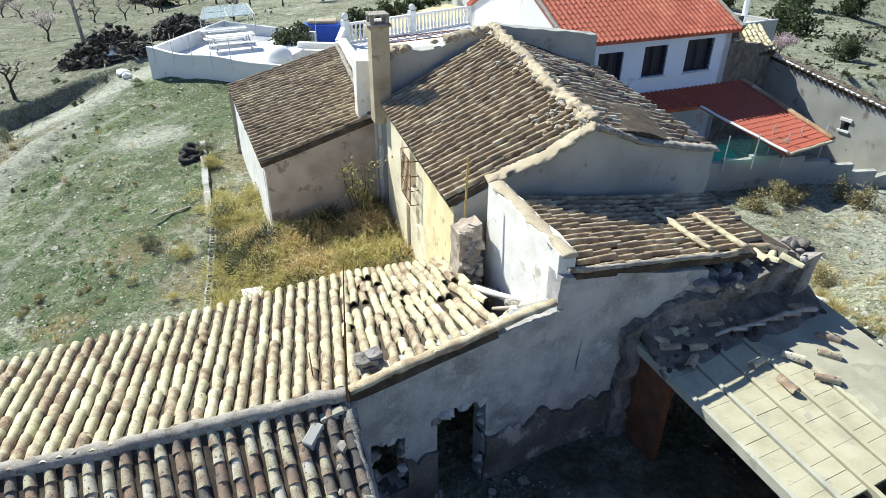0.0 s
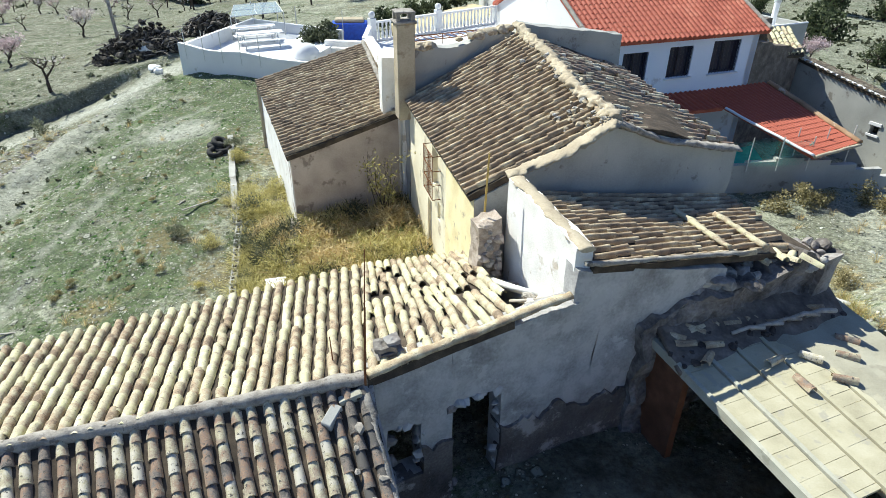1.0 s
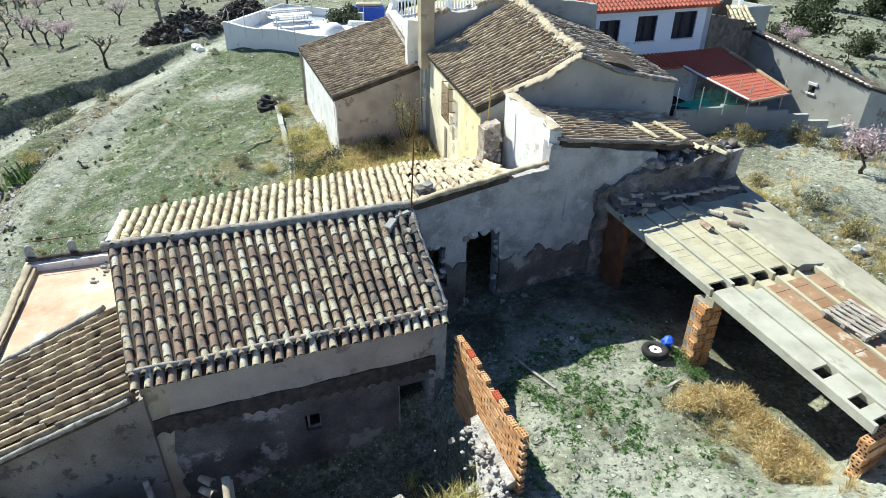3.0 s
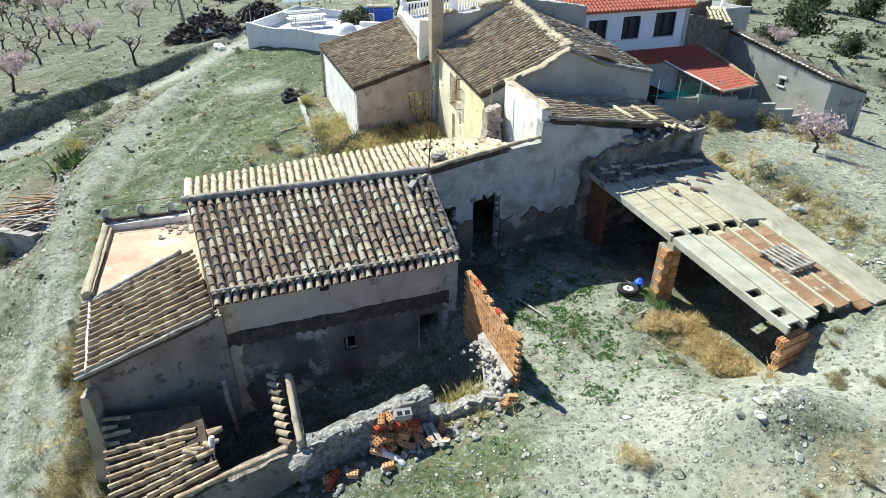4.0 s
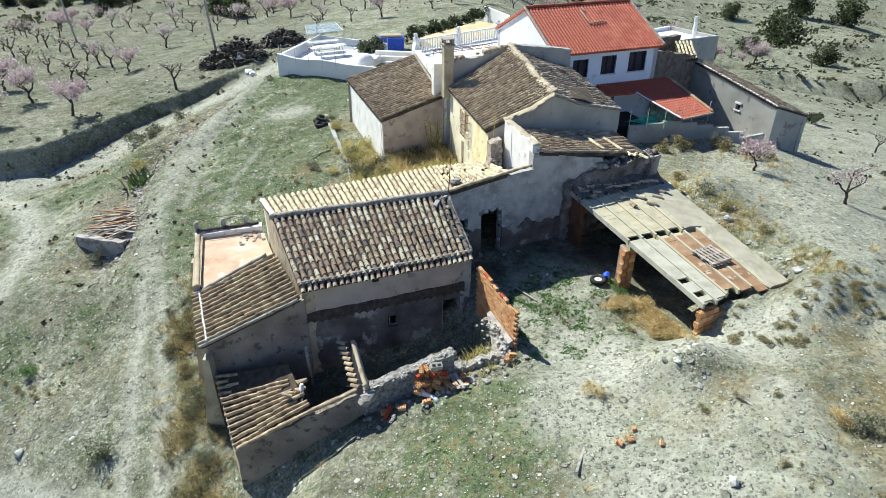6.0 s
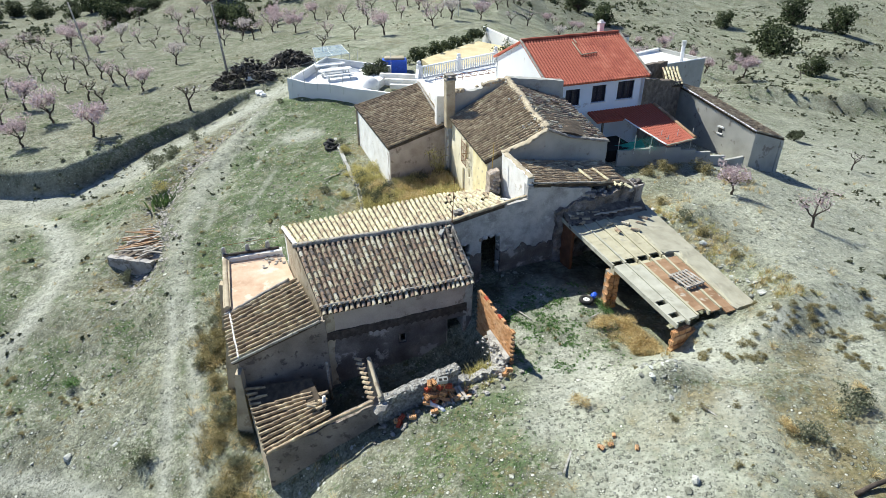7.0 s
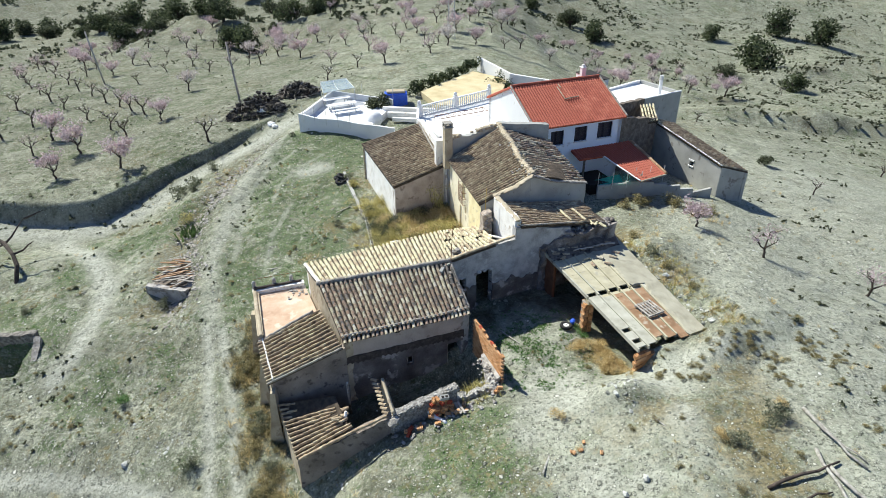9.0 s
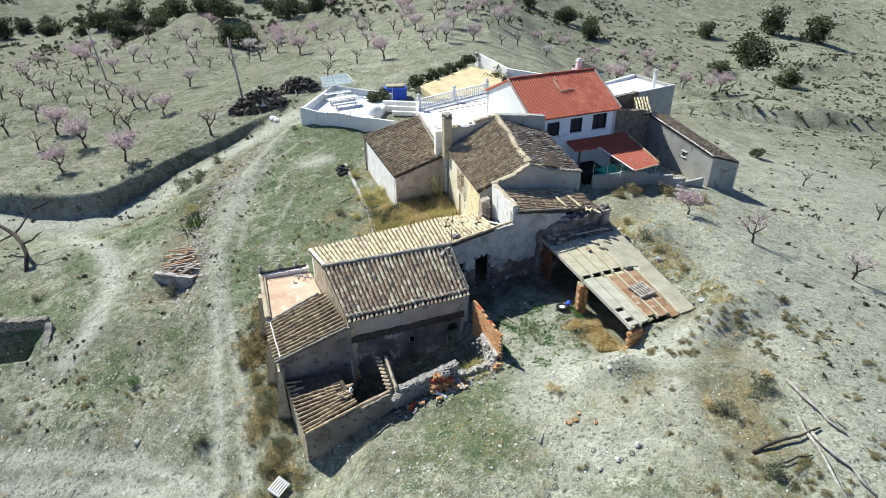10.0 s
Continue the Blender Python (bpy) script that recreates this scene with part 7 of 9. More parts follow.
for z, r in ((0.05, 0.07), (0.85, 0.08)):
    bm = bmesh.new()
    bar_between(bm, bal0 + Vector((0, 0, z + 0.05)), bal1 + Vector((0, 0, z + 0.05)), r * 2, 0.09)
    part("hand_rail" if z > 0.5 else "base_rail", bm, M["white_paint"], deck)
bal_me = bpy.data.meshes.new("baluster")
bm = bmesh.new()
tube(bm, [(0, 0, 0.1), (0, 0, 0.25), (0, 0, 0.45), (0, 0, 0.65), (0, 0, 0.82)], [0.06, 0.075, 0.045, 0.04, 0.06], 6)
bm.to_mesh(bal_me)
bm.free()
bal_me.materials.append(M["white_paint"])
for k in range(34):
    p = bal0.lerp(bal1, (k + 0.5) / 34)
    shared("baluster", bal_me, deck, pose(p.x, p.y, p.z))
for f in (0.0, 0.5, 1.0):
    p = bal0.lerp(bal1, f)
    bm = bmesh.new()
    box(bm, pose(p.x, p.y, p.z, 0, 0, 40), 0.3, 0.3, 1.05, 0.01)
    bmesh.ops.create_uvsphere(bm, u_segments=10, v_segments=6, radius=0.16, matrix=Matrix.Translation((p.x, p.y, p.z + 1.2)))
    part("pier", bm, M["white_paint"], deck)
frame_th = thing("pergola_frame", "flat rusty steel frame standing on the white terrace", "frame")
fa, fb = Vector((-3.4, 28.4, 3.45)), Vector((0.4, 30.6, 3.45))
fo = Vector((0.45, -0.75, 0))
for off in (0, 1):
    bm = bmesh.new()
    tube(bm, [fa + fo * off, fb + fo * off], 0.025, 5)
    part("long_rail", bm, M["rust"], frame_th)
for k in range(13):
    p = fa.lerp(fb, k / 12)
    bm = bmesh.new()
    tube(bm, [p, p + fo], 0.018, 4)
    part("rung", bm, M["rust"], frame_th)
for k in (0, 6, 12):
    p = fa.lerp(fb, k / 12)
    bm = bmesh.new()
    tube(bm, [p, p + Vector((0, 0, -0.46))], 0.02, 4)
    part("leg", bm, M["rust"], frame_th)

# ---- patio with picnic tables ----
patio = thing("patio", "white walled patio with a painted floor", "patio")
pa, pb, pcn, pd = Vector((-15.8, 33.5, 0)), Vector((-7.0, 30.9, 0)), Vector((-8.0, 39.0, 0)), Vector((-14.3, 41.5, 0))
wall("front_wall", pa, pb, 0.2, (-0.6, -0.1), lambda s: 1.72 + 0.1 * math.cos(s * 14) * (1 - s) - 0.25 * s, M["white_paint"], patio, rough=0.0)
wall("side_wall", pd, pa, 0.2, (-0.8, -0.6), (1.6, 1.72), M["white_paint"], patio, rough=0.0)
wall("rear_wall", pcn, pd, 0.2, (-0.3, -0.5), (1.5, 1.55), M["white_paint"], patio, rough=0.0)
part("patio_floor", slab_bm([pa + Vector((0.2, 0.2, 0.95)), Vector((-9.5, 32.0, 0.95)), pcn + Vector((0, 0, 0.95)), pd + Vector((0, 0, 0.95))], 1.2, 0, 3), M["white_paint"], patio)
bm = bmesh.new()
bmesh.ops.create_uvsphere(bm, u_segments=14, v_segments=8, radius=0.75, matrix=Matrix.Translation((-9.2, 34.6, 1.0)) @ Matrix.Diagonal((1, 1, 0.95, 1)))
oven = part("domed_oven", bm, M["white_paint"], None, "", True)
tagged(oven, "white domed outdoor oven on the patio", "oven")
canopy = thing("shade_canopy", "pale blue shade net on thin steel posts behind the tables", "canopy")
corners = [Vector(p) for p in ((-14.5, 38.2, 2.25), (-11.8, 39.9, 2.3), (-13.2, 43.2, 2.3), (-15.6, 42.0, 2.25))]
part("net", slab_bm(corners, 0.01, 0.0, 3), M["shade_net"], canopy)
for a, b in zip(corners, corners[1:] + corners[:1]):
    for nm, ends, rad in (("post", [Vector((a.x, a.y, height_at(a.x, a.y) - 0.05)), a], 0.03), ("rail", [a, b], 0.022), ("purlin", [a.lerp(b, 0.5), corners[0].lerp(corners[2], 0.5)], 0.015)):
        bm = bmesh.new()
        tube(bm, ends, rad, 5)
        part(nm, bm, M["steel"], canopy)
for x, y in ((-13.3, 38.4), (-12.4, 36.8)):
    tb = thing("picnic_table", "white picnic table with two fixed benches", "picnic table", "picnic tables on the patio", at=(x, y, 0.95))
    tb.rotation_euler = (0, 0, radians(28))
    for nm, yy, w, z in (("tabletop", 0, 0.75, 0.75), ("bench", 0.75, 0.3, 0.45), ("bench", -0.75, 0.3, 0.45)):
        for j in range(3 if nm == "tabletop" else 1):
            bm = bmesh.new()
            box(bm, pose(0, yy + (j - 1) * 0.25 if nm == "tabletop" else yy, z), 2.6, 0.23 if nm == "tabletop" else w, 0.05, 0.008)
            part(nm + "_board" if nm == "tabletop" else nm, bm, M["white_paint"], tb)
    for xx in (-0.95, 0.95):
        for sy in (-1, 1):
            bm = bmesh.new()
            tube(bm, [(xx, sy * 0.25, 0.75), (xx, sy * 0.8, 0.0)], 0.04, 4)
            part("leg", bm, M["steel"], tb)
for k in range(8):
    p = pa.lerp(pb, 0.05 + k / 8) if k < 5 else pd.lerp(pcn, (k - 5) / 2)
    bm = bmesh.new()
    tube(bm, [(p.x, p.y, 1.0), (p.x, p.y, 2.6)], 0.022, 5)
    tagged(part("fence_post", bm, M["steel"]), "thin grey steel post on the patio wall", "post", "posts on the patio wall")

# ---- sandy yard behind the white house ----
yard = [Vector((-5.6, 42.3, 0)), Vector((-0.4, 50.0, 0)), Vector((3.2, 47.0, 0)), Vector((2.0, 38.5, 0)), Vector((-3.6, 38.0, 0))]
bm = bmesh.new()
top = [bm.verts.new(p + Vector((0, 0, 1.25))) for p in yard]
low = [bm.verts.new(p + Vector((0, 0, -0.5))) for p in yard]
bm.faces.new(top)
bm.faces.new(low[::-1])
for i in range(5):
    bm.faces.new((low[i], low[(i + 1) % 5], top[(i + 1) % 5], top[i]))
tagged(part("sandy_yard", bm, M["sand"]), "yellow sandy yard behind the white house", "yard", kind="structure")
wall_y = thing("yard_wall", "low white wall running along the sandy yard", "wall")
wall("wall_run", (0.1, 53.0), (3.4, 45.5), 0.25, (-0.5, -0.5), (2.1, 2.2), M["white_paint"], wall_y, rough=0.0)
wall("wall_run", (3.4, 45.5), (9.5, 41.0), 0.25, (-0.5, -0.5), (2.2, 2.4), M["white_paint"], wall_y, rough=0.0)
crate = thing("blue_container", "blue plastic covered crate beside the yard", "container", at=(-7.9, 40.6, 0.4))
crate.rotation_euler = (0, 0, radians(8))
bm = bmesh.new()
box(bm, pose(0, 0, 0), 2.2, 1.1, 1.25, 0.05)
part("crate_body", bm, M["blue_bag"], crate)
bm = bmesh.new()
box(bm, pose(0.0, 0.1, 1.25), 1.8, 0.9, 0.2, 0.06)
part("load", bm, M["plaster_beige"], crate)
for k in range(3):
    bm = bmesh.new()
    box(bm, pose(-6.3 + k * 0.15, 37.2 - k * 0.9, 0.5, 0, 0, -6), 5.0 - k * 0.8, 0.35, 0.75 - k * 0.2, 0.02)
    tagged(part("garden_kerb", bm, M["plaster_white"]), "low whitewashed garden kerb behind the patio", "kerb", "garden kerbs")
# low block wall along the dry grass
blockw = thing("block_wall", "low wall of hollow cement blocks along the dry grass", "wall")
B0, B1, B2 = Vector((-6.35, 13.4, 0)), Vector((-7.65, 18.2, 0)), Vector((-10.3, 25.3, 0))
for k in range(12):
    p = B0.lerp(B1, (k + 0.5) / 12)
    zz = height_at(p.x, p.y)
    bm = bmesh.new()
    box(bm, pose(p.x, p.y, zz - 0.2, 0, 0, 105 + random.Random(k).gauss(0, 1.5)), 0.39, 0.2, 0.42, 0.01)
    b_ob = part("cement_block", bm, M["cement"], blockw)
    for j in (-1, 1):
        bm = bmesh.new()
        box(bm, pose(p.x - 0.026 * j * 3.6 * 0.26, p.y + 0.09 * j, zz + 0.215, 0, 0, 105), 0.12, 0.11, 0.012)
        part("core_hole", bm, M["dark"], b_ob)
wall("stone_kerb", (B1.x, B1.y), (B2.x, B2.y), 0.22, (-0.9, -0.7), (-0.25, -0.05), M["cement"], blockw, rough=0.05, jag=0.06)
wall("stone_kerb", (-5.6, 17.2), (-5.1, 14.6), 0.3, (-0.7, -0.7), (0.35, 0.1), M["rubble"], blockw, rough=0.06, jag=0.12)
wall("stone_kerb", (-5.4, 13.9), (-4.7, 12.0), 0.5, (-0.9, -0.9), (0.25, 0.1), M["plaster_white"], blockw, rough=0.05, jag=0.1)

# ---- plants ----
def foliage(name, stops, rough=0.8, see=0.35):
    m = material(name, stops, 6, rough, 0.0, 30, per_island=0.8, per_object=0.15, gloss=0.15)
    nt = m.node_tree
    b = nt.nodes["Principled BSDF"]
    thin = nt.nodes.new("ShaderNodeBsdfTranslucent")
    both = nt.nodes.new("ShaderNodeMixShader")
    both.inputs[0].default_value = see
    nt.links.new(b.inputs["Base Color"].links[0].from_socket, thin.inputs["Color"])
    nt.links.new(b.outputs[0], both.inputs[1])
    nt.links.new(thin.outputs[0], both.inputs[2])
    nt.links.new(both.outputs[0], nt.nodes["Material Output"].inputs["Surface"])
    return m


M["blossom"] = foliage("pink_blossom", [(0.44, 0.33, 0.335), (0.6, 0.47, 0.48), (0.74, 0.64, 0.64)])
M["blossom_white"] = foliage("white_blossom", [(0.45, 0.38, 0.36), (0.65, 0.58, 0.55), (0.74, 0.7, 0.67)])
M["leaf_dark"] = foliage("dark_evergreen_leaf", [(0.035, 0.046, 0.024), (0.075, 0.095, 0.048), (0.14, 0.165, 0.085)])
M["leaf_olive"] = foliage("grey_olive_leaf", [(0.05, 0.06, 0.035), (0.1, 0.115, 0.065), (0.17, 0.185, 0.12)])
M["scrub"] = foliage("grey_scrub", [(0.05, 0.058, 0.033), (0.1, 0.11, 0.065), (0.19, 0.19, 0.125)])
M["bush_grey"] = foliage("dusty_grey_bush", [(0.1, 0.11, 0.07), (0.17, 0.185, 0.12), (0.27, 0.28, 0.19)])
M["straw"] = foliage("dry_straw", [(0.4, 0.29, 0.13), (0.64, 0.5, 0.24), (0.8, 0.68, 0.42)])
M["olive_dry"] = foliage("olive_dry_grass", [(0.15, 0.13, 0.06), (0.3, 0.26, 0.125), (0.48, 0.42, 0.24)])
M["weed"] = foliage("green_weed", [(0.06, 0.13, 0.035), (0.13, 0.235, 0.075), (0.22, 0.35, 0.14)])
M["straw_green"] = foliage("yellowing_grass", [(0.28, 0.26, 0.09), (0.52, 0.46, 0.18), (0.7, 0.63, 0.32)])
M["agave"] = foliage("agave_leaf", [(0.05, 0.09, 0.035), (0.11, 0.17, 0.06), (0.2, 0.26, 0.1)])


def joined(name, base_list, places, mat, label, category, kind="stuff", parent=None):
    """Many small pieces as one mesh. places: (variant, matrix as 4x4 array)."""
    vs, fs, off = [], [], 0
    for k, mtx in places:
        bv, bf = base_list[k % len(base_list)]
        vs.append(bv @ mtx[:3, :3].T + mtx[:3, 3])
        fs += [tuple(i + off for i in f) for f in bf]
        off += len(bv)
    me = bpy.data.meshes.new(name)
    me.from_pydata(np.concatenate(vs).tolist(), [], fs)
    me.materials.append(mat)
    ob = new(name, me)
    if parent:
        ob.parent = parent
    return tagged(ob, label, category, kind=kind)


def place(x, y, z, s, ang, tilt=0.0, sz=None):
    c, n_ = math.cos(ang), math.sin(ang)
    m = np.eye(4)
    m[:3, :3] = np.array(((c, -n_, 0), (n_, c, 0), (0, 0, 1))) @ np.diag((s, s, sz or s))
    if tilt:
        ct, st = math.cos(tilt), math.sin(tilt)
        m[:3, :3] = m[:3, :3] @ np.array(((1, 0, 0), (0, ct, -st), (0, st, ct)))
    m[:3, 3] = (x, y, z)
    return m


def leaf_cloud(count, seed, leaf=0.1, shape=(1, 1, 0.8), shell=0.55, lumps=6):
    """Small leaves gathered in uneven clumps within about a unit ball."""
    r = np.random.RandomState(seed)
    cen = r.normal(size=(lumps, 3))
    cen = cen / np.linalg.norm(cen, axis=1)[:, None] * r.uniform(0.25, 0.75, (lumps, 1))
    vs, fs = [], []
    for i in range(count):
        c = cen[r.randint(lumps)]
        d = r.normal(size=3)
        d = d / np.linalg.norm(d) * r.uniform(shell, 1.0) * r.uniform(0.3, 0.5)
        p = (c + d) * np.array(shape)
        a, b = r.normal(size=3), r.normal(size=3)
        a, b = a / np.linalg.norm(a) * leaf * r.uniform(0.6, 1.3), b / np.linalg.norm(b) * leaf * 0.7
        o = len(vs)
        vs += [p - a, p + b, p + a, p - b]
        fs.append((o, o + 1, o + 2, o + 3))
    return np.array(vs), fs


def tuft(blades, seed, high=1.0, spread_=0.5, wide=0.03, droop=0.3):
    """A tuft of grass: thin bent blades from one root."""
    r = np.random.RandomState(seed)
    vs, fs = [], []
    for i in range(blades):
        a = r.uniform(0, math.tau)
        root = np.array((math.cos(a), math.sin(a), 0)) * r.uniform(0, 0.3)
        out = np.array((math.cos(a), math.sin(a), 0)) * r.uniform(0.1, spread_)
        h = high * r.uniform(0.55, 1.0)
        side = np.array((-math.sin(a), math.cos(a), 0)) * wide
        mid_ = root + out * 0.45 + np.array((0, 0, h * 0.65))
        tip = root + out * (1 + droop) + np.array((0, 0, h))
        o = len(vs)
        vs += [root - side, root + side, mid_ + side * 0.7, mid_ - side * 0.7, tip]
        fs += [(o, o + 1, o + 2, o + 3), (o + 3, o + 2, o + 4)]
    return np.array(vs), fs


def mesh_from(name, vf, mat):
    me = bpy.data.meshes.new(name)
    me.from_pydata([tuple(v) for v in vf[0]], [], vf[1])
    me.materials.append(mat)
    return me


def limb_points(a, b, bend, r):
    a, b = Vector(a), Vector(b)
    return [a, a.lerp(b, 0.35) + Vector((r.gauss(0, bend), r.gauss(0, bend), r.gauss(0, bend * 0.5))), a.lerp(b, 0.7) + Vector((r.gauss(0, bend), r.gauss(0, bend), 0)), b]


def almond_tree(seed, bloom, mat):
    """An almond tree about 3 m high at the origin: leaning trunk, forked limbs, twigs, and thin blossom."""
    r = random.Random(seed)
    tree = thing("almond_tree", "", "tree")
    bm = bmesh.new()
    fork = Vector((r.uniform(-0.35, 0.1), r.uniform(-0.2, 0.2), r.uniform(0.75, 1.0)))
    tube(bm, limb_points((0, 0, -0.2), fork, 0.06, r), [0.15, 0.11, 0.1, 0.09], 7)
    tips = []
    for k in range(r.randint(3, 4)):
        a = k * math.tau / 3.5 + r.uniform(-0.4, 0.4)
        end = fork + Vector((math.cos(a) * r.uniform(0.6, 1.0), math.sin(a) * r.uniform(0.6, 1.0), r.uniform(0.8, 1.4)))
        tube(bm, limb_points(fork, end, 0.08, r), [0.085, 0.06, 0.045, 0.03], 6)
        for j in range(4):
            s = fork.lerp(end, r.uniform(0.45, 1.0))
            t = s + Vector((r.gauss(0, 0.45), r.gauss(0, 0.45), r.uniform(0.15, 0.7)))
            tube(bm, limb_points(s, t, 0.04, r), [0.03, 0.022, 0.016, 0.008], 4, cap=False)
            tips += [s.lerp(t, 0.5), t]
            for q in range(2):
                u = t + Vector((r.gauss(0, 0.25), r.gauss(0, 0.25), r.uniform(0, 0.35)))
                tube(bm, [s.lerp(t, 0.6), u], [0.012, 0.005], 3, cap=False)
                tips.append(u)
    part("trunk", bm, M["bark"], tree)
    rr = np.random.RandomState(seed)
    vs, fs = [], []
    for i in range(bloom):
        c = np.array(tips[rr.randint(len(tips))]) + rr.normal(size=3) * 0.2
        a, b = rr.normal(size=3) * 0.05, rr.normal(size=3) * 0.05
        o = len(vs)
        vs += [c - a, c + b, c + a, c - b]
        fs.append((o, o + 1, o + 2, o + 3))
    crown = new("crown", mesh_from("crown", (vs, fs), mat))
    crown.parent = tree
    return tree


ALMONDS = [almond_tree(1, 1500, M["blossom"]), almond_tree(2, 1000, M["blossom"]), almond_tree(3, 300, M["blossom"]), almond_tree(4, 40, M["blossom_white"]), almond_tree(5, 900, M["blossom_white"]), almond_tree(6, 90, M["blossom"])]
TREE_WORDS = ("almond tree in full pink blossom", "almond tree with pink blossom and dark leaning trunk", "almond tree with sparse pink blossom", "bare almond tree with dark crooked limbs", "almond tree in pale white blossom", "nearly bare almond tree with a few blossoms")
ORCHARD = ((-74.2, 79.8, 3), (-63.1, 66.7, 3), (-79.5, 93.1, 2), (-73.8, 86.6, 5), (-63.9, 73.8, 3), (-57.7, 66.9, 5), (-53.5, 62.3, 3), (-57.9, 60.6, 3), (-53.9, 56.6, 5), (-50.3, 53.2, 3),
           (-50.1, 59.3, 3), (-46.3, 55.8, 5), (-43.2, 53.1, 3), (-40.7, 51.2, 2), (-38.3, 49.4, 5), (-34.6, 45.5, 1), (-44.5, 48.1, 3), (-39.5, 43.8, 3), (-36.2, 41.0, 3), (-49.5, 45.8, 3),
           (-44.3, 40.8, 1), (-38.7, 36.4, 1), (-43.4, 36.2, 5), (-50.3, 41.8, 3), (-55.6, 52.4, 3), (-61.5, 57.3, 3), (-25.7, 36.5, 3), (-32.3, 31.7, 0), (-37.5, 30.1, 1))
ORCHARD2 = ((-60.8, 79.7, 2), (-54.4, 73.2, 1), (-47.2, 66.3, 3), (-46.6, 74.2, 3), (-37.6, 60.7, 4), (-39.7, 73.2, 3), (-37.7, 86.0, 4), (-30.1, 76.9, 2), (-14.6, 58.1, 3), (-17.1, 52.0, 3), (-11.3, 59.4, 1), (-15.0, 69.3, 2),
            (-19.1, 63.4, 2), (-11.0, 73.9, 2), (-5.8, 63.3, 2), (-3.8, 68.1, 4), (13.8, 15.3, 1), (16.5, 11.6, 2), (21.5, 9.6, 2), (25.9, 52.7, 3), (30.6, 22.1, 3), (28.3, 29.3, 3), (41.0, 40.7, 3), (50.3, 84.8, 3), (38.0, 85.1, 3))
spots_all = list(ORCHARD) + list(ORCHARD2)
rnd = random.Random(99)
for i in range(-16, 9):
    for j in range(0, 7):
        x, y = i * 5.2 + rnd.gauss(0, 0.9) + j * 1.3, 72 + j * 5.4 + rnd.gauss(0, 0.9)
        if rnd.random() < 0.8 and all(math.hypot(x - a, y - b) > 3.4 for a, b, _ in spots_all) and x < 40 - (y - 72) * 0.2:
            spots_all.append((x, y, rnd.choice((0, 1, 2, 2, 3, 4, 5, 5))))
for k, (x, y, v) in enumerate(spots_all):
    src = ALMONDS[v]
    r2 = random.Random(k)
    m = pose(x, y, height_at(x, y), 0, 0, r2.uniform(0, 360)) @ Matrix.Scale((r2.uniform(0.55, 0.78) if y > 60 or x > 10 else r2.uniform(0.62, 0.9)) if v != 0 else 0.95, 4) @ Matrix.Scale(1.0 if x > 10 or v == 0 else 1.5 if y < 38 and v == 3 else 1.35 if v in (1, 4) else 1.15, 4)
    t = copy_thing(src, m)
    t.scale = (1, 1, 1)
    t.matrix_basis = m
    tagged(t, TREE_WORDS[v] + (" on stony ground" if y < 25 else " in the orchard"), "tree", "almond orchard")
for src in ALMONDS:
    for o in list(src.children_recursive) + [src]:
        bpy.data.objects.remove(o)


def evergreen(seed, leaves):
    r = random.Random(seed)
    tree = thing("evergreen_tree", "", "tree")
    bm = bmesh.new()
    tube(bm, limb_points((0, 0, -0.3), (r.uniform(-0.1, 0.1), 0, 0.7), 0.03, r), [0.12, 0.1, 0.08, 0.06], 7)
    for k in range(5):
        a = k * math.tau / 5
        tube(bm, limb_points((0, 0, 0.45), (math.cos(a) * 0.55, math.sin(a) * 0.55, 0.95), 0.05, r), [0.06, 0.045, 0.03, 0.015], 5)
    part("trunk", bm, M["bark"], tree)
    vf = leaf_cloud(leaves, seed, 0.075, (1, 1, 0.75), 0.5, 14)
    vf[0][:, 2] += 0.85
    c = new("crown", mesh_from("crown", vf, M["leaf_dark"] if seed % 2 else M["leaf_olive"]))
    c.parent = tree
    return tree


GREENS = [evergreen(k, 1500) for k in (11, 12, 13, 14)]
WOODS = [(56.5, 110.6, 5.0, 0), (44.0, 94.2, 2.3, 1), (54.6, 90.3, 2.6, 0), (56.2, 138.4, 2.8, 0), (82.9, 140.1, 4.6, 2), (73.7, 143.1, 4.6, 2), (24.7, 116.2, 3.2, 2), (21.5, 132.7, 3.0, 0), (27.4, 37.0, 0.9, 3), (-9.5, 38.6, 1.5, 3),
         (-48.5, 105.7, 3.6, 0), (-40.0, 92.6, 3.4, 2), (-36.0, 107.8, 3.4, 0), (-31.0, 108.4, 3.0, 2), (-63.8, 120.6, 4.0, 0), (-78.3, 129.2, 4.0, 2), (-44, 95, 3.0, 0), (-72, 110, 3.5, 2)]
for k in range(14):
    x, y = -112 + 4.8 * k + rnd.gauss(0, 3), 132 - 0.32 * 4.8 * k + rnd.gauss(0, 5)
    WOODS.append((x, y, rnd.uniform(1.6, 3.2), rnd.choice((0, 1, 2, 3))))
for k in range(24):
    x, y = -118 + 6.2 * k + rnd.gauss(0, 3), 122 + rnd.uniform(-9, 30) - (6 if k < 14 else -8)
    WOODS.append((x, y, rnd.uniform(1.8, 3.6), rnd.choice((0, 1, 2, 3))))
for k, (x, y, s, v) in enumerate(WOODS):
    t = copy_thing(GREENS[v], pose(0, 0, 0))
    t.matrix_basis = pose(x, y, height_at(x, y) - 0.25 * s, 0, 0, k * 77 % 360) @ Matrix.Scale(s, 4)
    tagged(t, "grey-green olive tree behind the patio" if k == 9 else ("small green shrub on the bare slope" if k == 8 else "dark rounded evergreen tree on the dry slope"), "tree" if k != 8 else "shrub", "dark trees on the slopes")
for src in GREENS:
    for o in list(src.children_recursive) + [src]:
        bpy.data.objects.remove(o)

